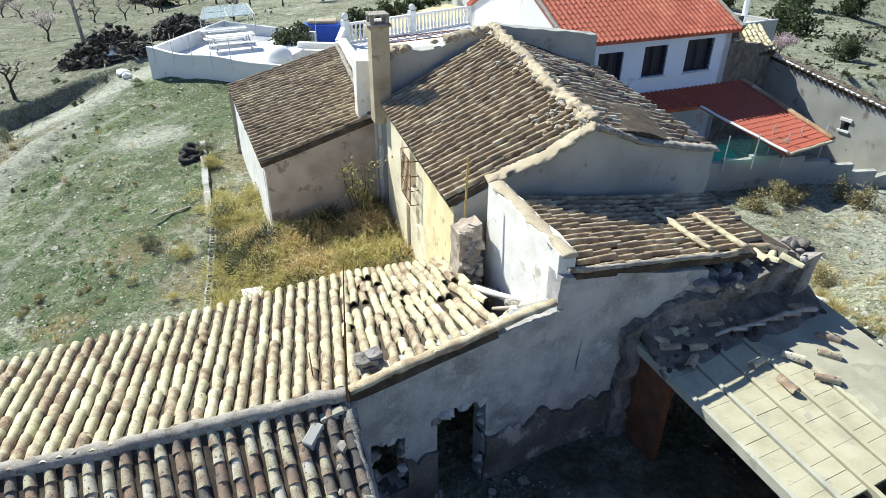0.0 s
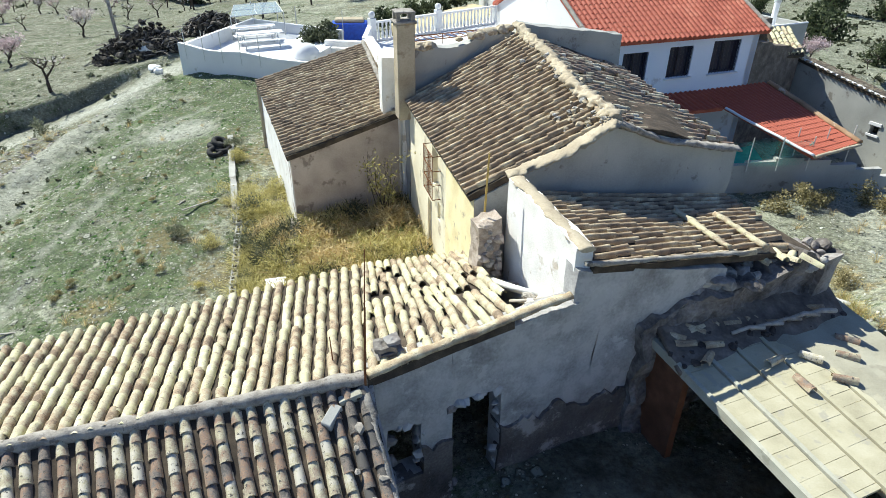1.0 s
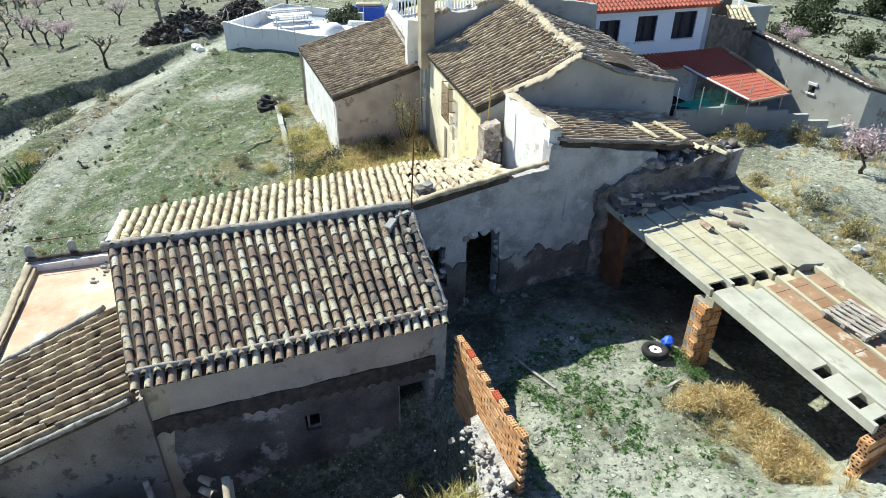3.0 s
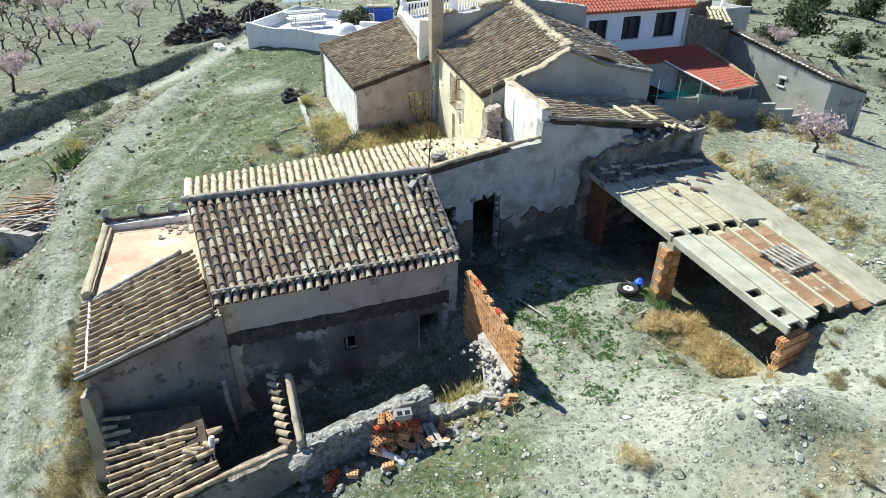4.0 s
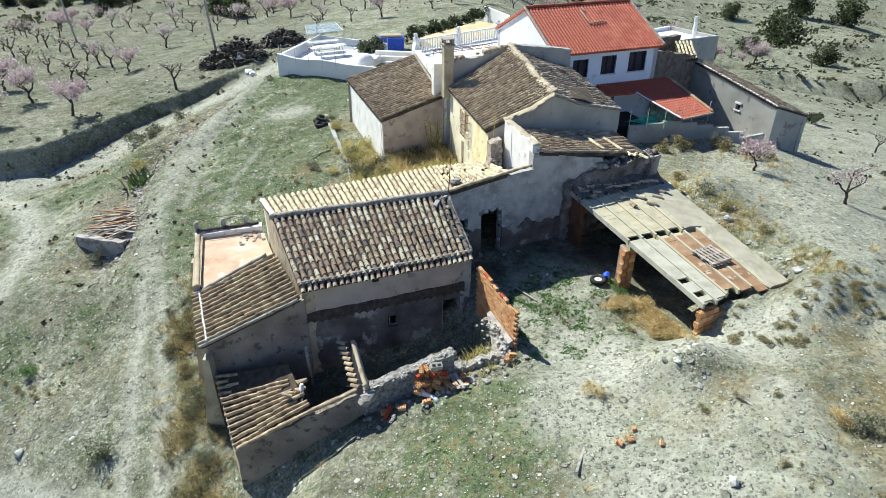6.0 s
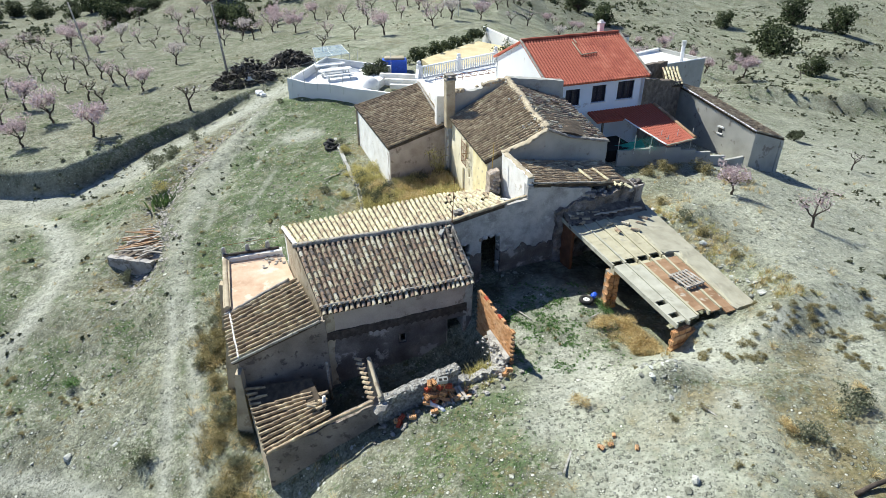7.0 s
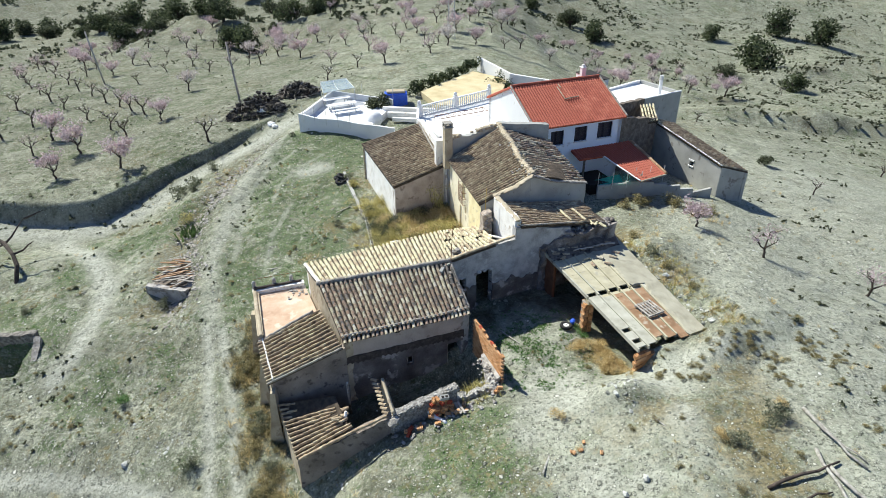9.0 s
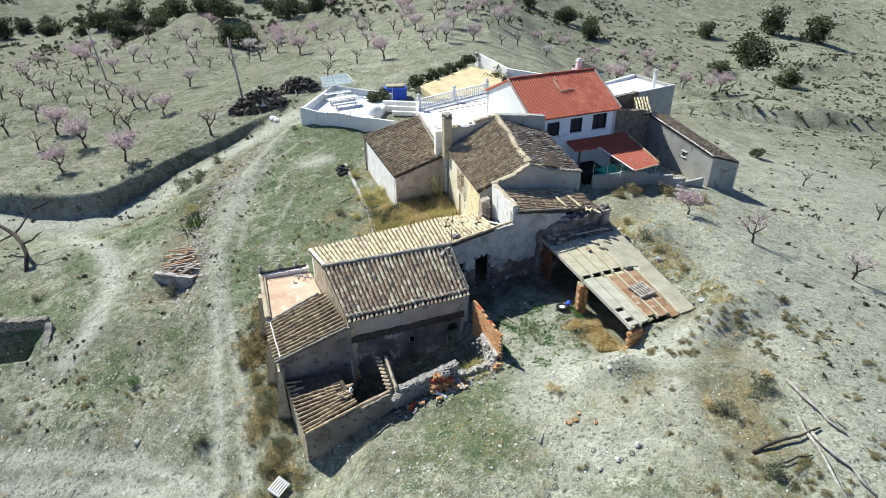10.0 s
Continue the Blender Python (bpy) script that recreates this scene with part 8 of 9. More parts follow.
# single bushes
bush_sets = [leaf_cloud(900, 21 + k, 0.06, (1, 1, 0.8), 0.35, 14) for k in range(4)]
for k, (x, y, s, mt) in enumerate(((-25.0, 27.2, 1.1, "scrub"), (-24.3, 28.3, 1.1, "scrub"), (-23.6, 31.8, 0.9, "scrub"), (-23.2, 26.6, 0.8, "scrub"), (-22.2, 21.8, 0.7, "straw_green"), (-19.25, 4.65, 0.55, "weed"), (-14.1, 0.5, 0.7, "scrub"), (-29.7, 12.4, 0.5, "scrub"), (-19.9, 12.0, 0.6, "scrub"), (-7.3, 18.6, 0.7, "scrub"),
                                   (-6.9, 16.9, 0.75, "scrub"), (-6.6, 19.9, 0.7, "straw_green"), (-9.4, 17.3, 0.45, "scrub"), (11.2, -2.2, 0.75, "scrub"), (9.6, -3.4, 0.6, "scrub"), (10.3, -6.2, 0.6, "scrub"), (9.3, 13.3, 0.5, "straw_green"), (14.6, 17.6, 0.7, "straw"),
                                   (15.4, 17.9, 0.6, "straw"), (10.2, 8.9, 0.5, "straw_green"), (9.6, 10.4, 0.55, "scrub"), (11.0, 7.0, 0.4, "straw_green"), (2.3, 46.3, 1.4, "leaf_dark"), (3.0, 44.6, 1.1, "leaf_dark"), (-16.4, 33.0, 0.4, "scrub"), (5.15, 5.6, 0.4, "weed"), (5.35, 5.1, 0.35, "weed"), (10.0, 18.8, 0.7, "straw"), (10.9, 19.0, 0.75, "straw_green"), (11.6, 19.3, 0.6, "straw"), (13.0, 19.3, 0.7, "straw"), (13.5, 18.5, 0.75, "straw"), (14.1, 18.1, 0.5, "straw_green"))):
    ob = new("bush", mesh_from("bush", bush_sets[k % 4], M["bush_grey" if mt == "scrub" else "olive_dry" if mt[:5] == "straw" and x > 8 else mt]))
    ob.matrix_world = pose(x, y, height_at(x, y) + 0.35 * s, 0, 0, k * 61 % 360) @ Matrix.Scale(s, 4)
    tagged(ob, {"scrub": "grey-green scrubby bush on stony ground", "weed": "small fresh green bush in the yard", "straw_green": "yellowing bush of dry grass", "straw": "dry straw-coloured bush on the stony slope", "leaf_dark": "dark green garden shrub by the sandy yard"}[mt], "bush", "scattered bushes")
hedge = thing("hedge", "dark clipped hedge along the sandy yard", "hedge")
for k in range(9):
    p = Vector((-6.4, 43.0, 1.4)).lerp(Vector((-0.1, 52.0, 1.6)), k / 8)
    ob = new("hedge_plant", mesh_from("hedge_plant", leaf_cloud(420, 40 + k, 0.13, (1, 1, 1), 0.3, 8), M["leaf_dark"]))
    ob.parent = hedge
    ob.matrix_basis = pose(p.x, p.y, p.z, 0, 0, k * 50) @ Matrix.Scale(0.95, 4)


# ---- scattered growth and stones ----
def scatter(n, box_, seed, keep):
    r = np.random.RandomState(seed)
    x, y = r.uniform(box_[0], box_[1], n), r.uniform(box_[2], box_[3], n)
    ok = r.uniform(size=n) < keep(x, y)
    x, y = x[ok], y[ok]
    return x, y, height(x, y) + roughness(x, y), r


def inside(x, y, pts):
    c = np.zeros(np.shape(x), bool)
    j = len(pts) - 1
    for i in range(len(pts)):
        (xi, yi), (xj, yj) = pts[i], pts[j]
        c ^= ((yi > y) != (yj > y)) & (x < (xj - xi) * (y - yi) / (yj - yi + 1e-12) + xi)
        j = i
    return c


HOUSES = (((-9.2, 8.0), (-2.4, 11.8), (0.3, 12.5), (1.9, 8.9), (-1.4, 7.0), (-0.4, 4.8), (-6.2, 2.3), (-3.8, -0.3), (-7.9, -1.1), (-9.5, 1.4), (-10.9, 3.9), (-12.3, 8.0)),
          ((0.2, 12), (2, 8.9), (7.4, 11.2), (6.3, 14.3), (4.8, 21.3), (-2.0, 18.2)), ((-5.5, 17.3), (-2.2, 18.8), (-4.4, 25.4), (-8.7, 24.6)),
          ((3.8, 21.4), (10.4, 24.2), (7.5, 31.2), (1.0, 28.4)), ((17.6, 22.8), (19.9, 23.6), (16.1, 30.5), (13.8, 29.7)), ((3.5, 9.7), (7.9, 11.7), (10.6, 3.9), (7.1, 1.7)),
          ((-4.6, 27.0), (-2.6, 23.2), (3.6, 25.6), (1.0, 34.2), (-4.7, 29.5)), ((-15.8, 33.5), (-7.0, 30.9), (-8.0, 39.0), (-14.3, 41.5)), ((8.5, 20.0), (13, 21), (12, 24.5), (7.5, 23)))


def free(x, y):
    f = np.ones(np.shape(x), bool)
    for h_ in HOUSES:
        f &= ~inside(x, y, h_)
    return f


COURT = ((-4.9, 13.0), (-5.6, 15.6), (-6.3, 17.6), (-5.7, 17.1), (-2.2, 18.6), (-1.6, 17.3), (0.0, 12.4), (-2.4, 12.1), (-5.0, 12.0))
tuft_sets = [tuft(16, 60 + k, 1.0, 0.55, 0.028) for k in range(5)]


def sow(name, n, box_, seed, keep, sizes, mat, label, category, sets=None, tilt=0.25):
    x, y, z, r = scatter(n, box_, seed, keep)
    places_ = [(k, place(x[k], y[k], z[k] - 0.03, r.uniform(*sizes), r.uniform(0, math.tau), r.uniform(-tilt, tilt))) for k in range(len(x))]
    if places_:
        joined(name, sets or tuft_sets, places_, mat, label, category)


def on_line(x, y, line, r):
    return np.exp(-(near_line(x, y, line) / r) ** 2)


def speckle(x, y, size, lo, hi):
    """Uneven patches: 0 to 1, from noise of that size."""
    v = np.array([noise.fractal(Vector((a / size, b / size, 7.7)), 0.8, 2.0, 4) for a, b in zip(np.ravel(x), np.ravel(y))])
    return np.clip((v - lo) / (hi - lo), 0, 1)


fluffy = [tuft(34, 160 + k, 1.0, 0.75, 0.016, 0.6) for k in range(5)]
def fluff(count, seed):
    """A loose rounded bush of short thin stalks, densest near its skin, on a few hummocks."""
    r = np.random.RandomState(seed)
    hum = np.stack([r.uniform(-0.45, 0.45, 5), r.uniform(-0.45, 0.45, 5), r.uniform(0.15, 0.5, 5)], 1)
    vs, fs = [], []
    for i in range(count):
        d = r.normal(size=3)
        d[2] = abs(d[2]) * 0.9 + 0.05
        d = d / np.linalg.norm(d)
        p = hum[r.randint(5)] + d * r.uniform(0.15, 0.45)
        way = d + r.normal(size=3) * 0.7
        way = way / np.linalg.norm(way) * r.uniform(0.06, 0.16)
        side = np.cross(way, r.normal(size=3))
        side = side / np.linalg.norm(side) * r.uniform(0.008, 0.018)
        o = len(vs)
        vs += [p - way - side, p - way * 0.2 + side, p + way]
        fs.append((o, o + 1, o + 2))
    return np.array(vs), fs


wisps = [fluff(900, 260 + k) for k in range(5)]
sow("dry_grass", 260, (-8, 0.5, 11.5, 19), 1, lambda x, y: inside(x, y, COURT) * (0.15 + 0.85 * speckle(x, y, 1.2, -0.2, 0.2)), (0.5, 1.05), M["straw"], "tall dry straw grass in the walled court", "grass", fluffy)
for nm, seed, count, mt, words in (("dry_bushes", 241, 150, "straw", "bushy dry plants in the walled court"), ("olive_bushes", 242, 150, "straw_green", "bushy yellow-green plants in the walled court"), ("dark_bushes", 243, 60, "scrub", "bushy dark plants in the walled court")):
    sow(nm, count, (-8, 0.5, 11.5, 19), seed, lambda x, y: inside(x, y, COURT) * 1.0, (0.75, 1.35), M[mt], words, "shrubs", wisps, 0.2)
sow("strip_bushes", 130, (-12, -5.3, 13.4, 25), 244, lambda x, y: free(x, y) * on_line(x, y, ((-5.8, 14.2), (-6.4, 17.0), (-7.4, 19.6), (-9.3, 23.5)), 0.55), (0.4, 0.9), M["straw_green"], "bushy yellow plants along the outbuilding", "shrubs", wisps, 0.35)
sow("strip_dark", 60, (-12, -5.3, 13.4, 25), 245, lambda x, y: free(x, y) * on_line(x, y, ((-5.8, 14.2), (-6.4, 17.0), (-7.4, 19.6), (-9.3, 23.5)), 0.5), (0.4, 0.8), M["bush_grey"], "dusty grey plants along the outbuilding", "shrubs", wisps, 0.35)
sow("kerb_bushes", 34, (-12, -6, 13, 24), 246, lambda x, y: free(x, y) * on_line(x, y, ((-7.0, 13.6), (-8.2, 16.6), (-9.2, 20.2)), 0.4), (0.3, 0.6), M["straw_green"], "yellow-green bushes along the low block wall", "shrubs", wisps, 0.35)
sow("shed_bushes", 90, (4.6, 8.2, 1.2, 5.2), 247, lambda x, y: free(x, y) * (spot(x, y, 6.0, 4.1, 0.6) + spot(x, y, 6.4, 3.0, 0.6) + spot(x, y, 6.4, 2.2, 0.5)), (0.4, 0.8), M["straw"], "tangled dry bushes beside the shed", "shrubs", wisps, 0.5)
sow("foot_bushes", 120, (-14, -7, -4.5, 9), 248, lambda x, y: free(x, y) * on_line(x, y, ((-12.9, 8.2), (-11.8, 4.5), (-10.7, 2.0), (-9.5, -1.0), (-9.1, -2.6)), 0.7), (0.3, 0.7), M["bush_grey"], "dusty dry bushes along the house wall", "shrubs", wisps, 0.4)
sow("foot_green", 90, (-14, -7, -4.5, 9), 249, lambda x, y: free(x, y) * on_line(x, y, ((-12.9, 8.2), (-11.8, 4.5), (-10.7, 2.0), (-9.5, -1.0), (-9.1, -2.6)), 0.7), (0.3, 0.7), M["olive_dry"], "olive-brown bushes along the house wall", "shrubs", wisps, 0.4)
sow("mound_bushes", 60, (2, 13, -6, 2), 250, lambda x, y: free(x, y) * (spot(x, y, 3.7, -0.4, 0.5) + spot(x, y, 4.3, -2.4, 0.6) + spot(x, y, 5.4, -1.9, 0.5) + 0.4 * spot(x, y, 10.4, -3.8, 1.5) + 0.3 * spot(x, y, 7.5, -1.8, 1.0)), (0.25, 0.55), M["straw"], "low dry bushes on the mound", "shrubs", wisps, 0.5)
sow("slope_dry", 1500, (1, 17, -9, 5), 251, lambda x, y: free(x, y) * speckle(x + 5, y, 1.8, 0.0, 0.35) * (0.25 + 0.75 * smooth(x, 6.0, 9.0)), (0.08, 0.3), M["olive_dry"], "small dry clumps on the pale slope", "grass", wisps, 0.5)
sow("meadow_dry", 1200, (-30, -8, -4, 30), 252, lambda x, y: free(x, y) * speckle(x + 15, y, 2.4, 0.1, 0.4) * np.clip(1 - 2 * cover(x, y)[0], 0, 1), (0.08, 0.28), M["olive_dry"], "small dry clumps on the stony meadow", "grass", wisps, 0.5)
sow("court_grass", 320, (-8, 0.5, 11.5, 19), 2, lambda x, y: inside(x, y, COURT) * (0.15 + 0.85 * speckle(x + 30, y, 1.2, -0.2, 0.2)), (0.5, 1.1), M["straw_green"], "tall yellow-green grass in the walled court", "grass", fluffy)
sow("court_weeds", 500, (-8, 0.5, 11.5, 19), 32, lambda x, y: inside(x, y, COURT) * speckle(x, y + 30, 1.6, 0.0, 0.3), (0.4, 0.9), M["weed"], "fresh green grass in the walled court", "grass", fluffy)
WEST_FOOT = ((-12.9, 8.2), (-11.9, 4.5), (-10.8, 2.0), (-9.6, -1.0), (-9.2, -3.0))
sow("wall_grass", 2600, (-14, -7, -4.5, 9), 3, lambda x, y: free(x, y) * on_line(x, y, WEST_FOOT, 1.0) * (0.1 + 0.9 * speckle(x + 9, y, 1.1, -0.1, 0.15)), (0.2, 0.5), M["olive_dry"], "dry olive-brown grass along the house wall", "grass", fluffy)
sow("wall_straw", 1500, (-14, -7, -4.5, 9), 33, lambda x, y: free(x, y) * on_line(x, y, WEST_FOOT, 0.95) * 0.5 * speckle(x, y, 1.0, -0.2, 0.2), (0.2, 0.45), M["straw"], "pale straw along the house wall", "grass", fluffy)
sow("shed_grass", 2200, (4.5, 12.5, -1, 13.5), 4, lambda x, y: free(x, y) * (spot(x, y, 6.2, 3.8, 0.8) + spot(x, y, 6.6, 2.4, 0.7) + on_line(x, y, ((8.6, 12.5), (9.8, 9.5), (11.2, 5.0), (11.6, 3.6)), 0.6) * 0.4), (0.15, 0.35), M["straw"], "dry straw grass by the shed", "grass", fluffy)
sow("shed_bank_grass", 900, (8, 12.8, 3, 14.5), 34, lambda x, y: free(x, y) * on_line(x, y, ((8.4, 13.2), (9.6, 10.5), (11.0, 6.0), (11.6, 3.8)), 0.7) * speckle(x, y, 1.0, -0.2, 0.2), (0.12, 0.3), M["straw_green"], "yellow-green grass on the bank beside the shed", "grass", fluffy)
sow("bank_grass", 1900, (-12, 20, 10, 27), 5, lambda x, y: free(x, y) * (on_line(x, y, ((-7.5, 13.4), (-8.6, 16.6), (-9.2, 19.2), (-11.3, 25.0)), 0.4) * 0.6 * speckle(x, y, 1.0, -0.15, 0.2) + spot(x, y, 9.0, 13.8, 1.3) + spot(x, y, 15.0, 17.6, 1.1)), (0.15, 0.4), M["straw"], "dry grass beside the low wall", "grass", fluffy)
sow("corner_grass", 900, (-10, -5.3, 13, 20), 35, lambda x, y: free(x, y) * on_line(x, y, ((-6.2, 14.0), (-6.6, 17.5), (-7.6, 19.6)), 0.5), (0.3, 0.65), M["straw_green"], "yellow-green grass behind the low wall", "grass", fluffy)
sow("room_grass", 240, (-2, 1.2, 0.6, 3.4), 6, lambda x, y: spot(x, y, -0.2, 1.7, 0.8), (0.25, 0.6), M["straw_green"], "thin grass in the roofless room", "grass")
mounds = [leaf_cloud(520, 180 + k, 0.05, (1, 1, 0.9), 0.3, 10) for k in range(5)]
for nm, seed, count, mt, words in (("court_scrub", 41, 60, "straw_green", "rounded yellow-green shrubs among the court grass"), ("court_brush", 42, 45, "straw", "rounded dry shrubs among the court grass"), ("court_growth", 43, 34, "weed", "rounded green shrubs among the court grass")):
    sow(nm, count, (-8, 0.5, 11.5, 19), seed, lambda x, y: inside(x, y, COURT) * 1.0, (0.45, 0.95), M[mt], words, "shrubs", mounds)
sow("corner_scrub", 40, (-8.6, -5.3, 14.5, 19.5), 47, lambda x, y: free(x, y) * on_line(x, y, ((-5.9, 15.0), (-6.3, 17.0), (-7.2, 19.0)), 0.5), (0.35, 0.65), M["bush_grey"], "dusty grey shrubs at the corner of the outbuilding", "shrubs", mounds)
sow("wall_scrub", 60, (-9.6, -5.6, 14.5, 22), 44, lambda x, y: free(x, y) * on_line(x, y, ((-6.3, 15.6), (-6.9, 18.0), (-8.2, 21.0)), 0.6), (0.35, 0.7), M["straw_green"], "rounded yellow-green shrubs along the outbuilding", "shrubs", mounds)
sow("west_scrub", 90, (-14, -7, -4.5, 9), 45, lambda x, y: free(x, y) * on_line(x, y, WEST_FOOT, 0.9), (0.2, 0.5), M["scrub"], "small dusty shrubs along the house wall", "shrubs", mounds)
weed_sets = [leaf_cloud(16, 80 + k, 0.28, (1, 1, 0.3), 0.2, 4) for k in range(5)]
sow("yard_weeds", 26000, (-3, 7, -6, 8.5), 7, lambda x, y: free(x, y) * np.clip(cover(x, y)[1] * 1.1 - 0.15, 0, 1) * (0.2 + 0.8 * speckle(x, y, 0.8, -0.15, 0.2)), (0.06, 0.15), M["weed"], "low green weeds on the stony yard", "weeds", weed_sets)
sow("yard_leaves", 11000, (0.7, 5.6, 1.0, 7.4), 46, lambda x, y: free(x, y) * (1.5 * spot(x, y, 2.8, 3.8, 2.0) + spot(x, y, 3.6, 6.2, 1.3) + 0.7 * spot(x, y, 1.9, 1.8, 1.1)) * (0.03 + 1.4 * speckle(x, y, 0.7, -0.05, 0.2)), (0.08, 0.2), M["weed"], "clumps of green leafy weeds in the yard", "weeds", weed_sets)
sow("meadow_weeds", 38000, (-30, -5, -4, 36), 8, lambda x, y: free(x, y) * np.clip(cover(x, y)[1] * 0.8 - cover(x, y)[0] + 0.08, 0, 1) * (0.15 + 0.85 * speckle(x, y, 1.4, -0.15, 0.2)), (0.08, 0.2), M["weed"], "low green weeds on the stony meadow", "weeds", weed_sets)
sow("dry_weeds", 16000, (-34, 30, -10, 36), 9, lambda x, y: free(x, y) * np.clip(0.6 - cover(x, y)[0], 0, 1) * (0.1 + 0.9 * speckle(x, y + 50, 2.2, -0.1, 0.25)), (0.05, 0.17), M["scrub"], "small grey dry weeds between the stones", "weeds", weed_sets)
sow("dry_tufts", 5200, (-30, 28, -10, 34), 36, lambda x, y: free(x, y) * speckle(x, y + 80, 3.0, 0.05, 0.4) * (0.3 + cover(x, y)[2]), (0.1, 0.32), M["straw"], "small dry grass tufts on the slope", "grass", fluffy)
scrub_sets = [leaf_cloud(36, 90 + k, 0.3, (1, 1, 0.6), 0.2, 5) for k in range(4)]
sow("gully_scrub", 420, (-46, -18, 14, 46), 10, lambda x, y: np.clip(1.2 - np.abs(gully_cut(x, y)[1] - 0.4) / 2.2, 0, 1) * (0.25 + 0.75 * (gully_cut(x, y)[1] < 1.2)), (0.2, 0.6), M["bush_grey"], "dusty scrub along the gully bank", "scrub", scrub_sets)
sow("slope_scrub", 13000, (14, 150, 48, 190), 11, lambda x, y: np.clip((x + 0.35 * y - 48) / 22, 0, 1) * (0.25 + 0.75 * speckle(x, y, 9.0, -0.15, 0.25)), (0.2, 0.6), M["scrub"], "grey-green scrub scattered over the far slope", "scrub", scrub_sets)
sow("terrace_scrub", 1500, (26, 100, 52, 122), 37, lambda x, y: sum(on_line(x, y, line, 1.0) for line, drop in SCARPS), (0.3, 0.8), M["scrub"], "brown scrub along the earth terraces", "scrub", scrub_sets)
sow("valley_scrub", 4600, (-170, 40, 96, 190), 12, lambda x, y: 0.1 + 0.8 * speckle(x, y, 9.0, -0.05, 0.25), (0.4, 1.25), M["leaf_olive"], "dark scrub in the far valley", "scrub", scrub_sets)
sow("right_scrub", 1800, (14, 48, -6, 58), 13, lambda x, y: free(x, y) * 0.6 * speckle(x, y, 5.0, -0.2, 0.3), (0.12, 0.42), M["scrub"], "small grey scrub on the bare slope", "scrub", scrub_sets)
sow("left_scrub", 420, (-40, -16, 2, 30), 14, lambda x, y: 0.5 + 0 * x, (0.12, 0.36), M["scrub"], "small grey scrub on the lower ground", "scrub", scrub_sets)
sow("orchard_weeds", 3600, (-90, 10, 30, 100), 15, lambda x, y: free(x, y) * (gully_cut(x, y)[1] < -0.8) * speckle(x, y, 8.0, -0.1, 0.3), (0.1, 0.3), M["scrub"], "dry grass in the almond orchard", "grass", scrub_sets)


def stone_base(seed):
    bm = chunk_bm(1.0, seed, 1, 0.6)
    v = np.array([tuple(q.co) for q in bm.verts])
    f = [tuple(q.index for q in p.verts) for p in bm.faces]
    bm.free()
    return v, f


stone_sets = [stone_base(300 + k) for k in range(6)]
M["stones"] = material("pale_field_stone", [(0.14, 0.142, 0.12), (0.31, 0.312, 0.275), (0.6, 0.6, 0.55)], 2, 0.95, 0.4, 20, per_island=0.7)
sow("field_stones", 150000, (-32, 30, -9, 34), 20, lambda x, y: free(x, y) * (stoniness(x, y) - 0.04) * 0.55 * (0.2 + 0.8 * speckle(x, y, 2.0, -0.25, 0.2)), (0.04, 0.11), M["stones"], "small pale stones strewn over the ground", "stones", stone_sets, 0.6)
sow("larger_stones", 15000, (-30, 28, -9, 32), 38, lambda x, y: free(x, y) * (stoniness(x, y) - 0.05) * (0.1 + 0.9 * speckle(x, y, 2.0, -0.15, 0.25)) * 0.6, (0.1, 0.22), M["stones"], "scattered pale stones on the slope", "stones", stone_sets, 0.6)
sow("bank_stones", 17000, (-24, -15, 8, 36), 21, lambda x, y: rim_side(x, y)[1] * np.exp(-((rim_side(x, y)[0] - 1.5) / 1.1) ** 2) * (0.15 + 0.85 * speckle(x, y, 1.2, -0.2, 0.25)) * 0.75, (0.07, 0.34), M["rubble"], "pale boulders along the edge of the plateau", "stones", stone_sets, 0.6)
sow("mound_stones", 500, (3, 9, -2, 3), 22, lambda x, y: spot(x, y, 6.0, 0.1, 0.9), (0.08, 0.26), M["stones"], "heap of grey stones on the mound", "stones", stone_sets, 0.6)
sow("heap_stones", 220, (-18, -13, 0, 4), 23, lambda x, y: spot(x, y, -15.0, 2.0, 0.5) + spot(x, y, -16.1, 1.5, 0.5), (0.08, 0.26), M["stones"], "heap of grey stones on the lower ground", "stones", stone_sets, 0.6)
sow("shed_stones", 500, (8, 13, 3, 13), 24, lambda x, y: free(x, y) * np.exp(-(near_line(x, y, ((8.5, 12.2), (10.0, 8.0), (11.3, 4.0))) / 0.5) ** 2), (0.08, 0.3), M["stones"], "stones of the bank beside the shed", "stones", stone_sets, 0.6)
sow("wall_stones", 400, (-10, -2, -4, 0), 25, lambda x, y: free(x, y) * np.exp(-(near_line(x, y, ((-8.6, -2.4), (-6.0, -1.6), (-3.0, -1.2))) / 0.6) ** 2), (0.06, 0.22), M["stones"], "stones at the foot of the ruined wall", "stones", stone_sets, 0.6)
for k, (x, y, s) in enumerate(((6.0, -4.6, 0.3), (5.2, -5.1, 0.26), (4.5, -5.4, 0.28), (-17.6, 0.9, 0.36), (10.9, 4.1, 0.34), (9.9, 8.2, 0.36), (8.7, 12.2, 0.45))):
    rock("boulder", (x, y, height_at(x, y) + 0.06), s, M["stones"], k + 400, "pale angular boulder lying on the ground", "boulder", "boulders")

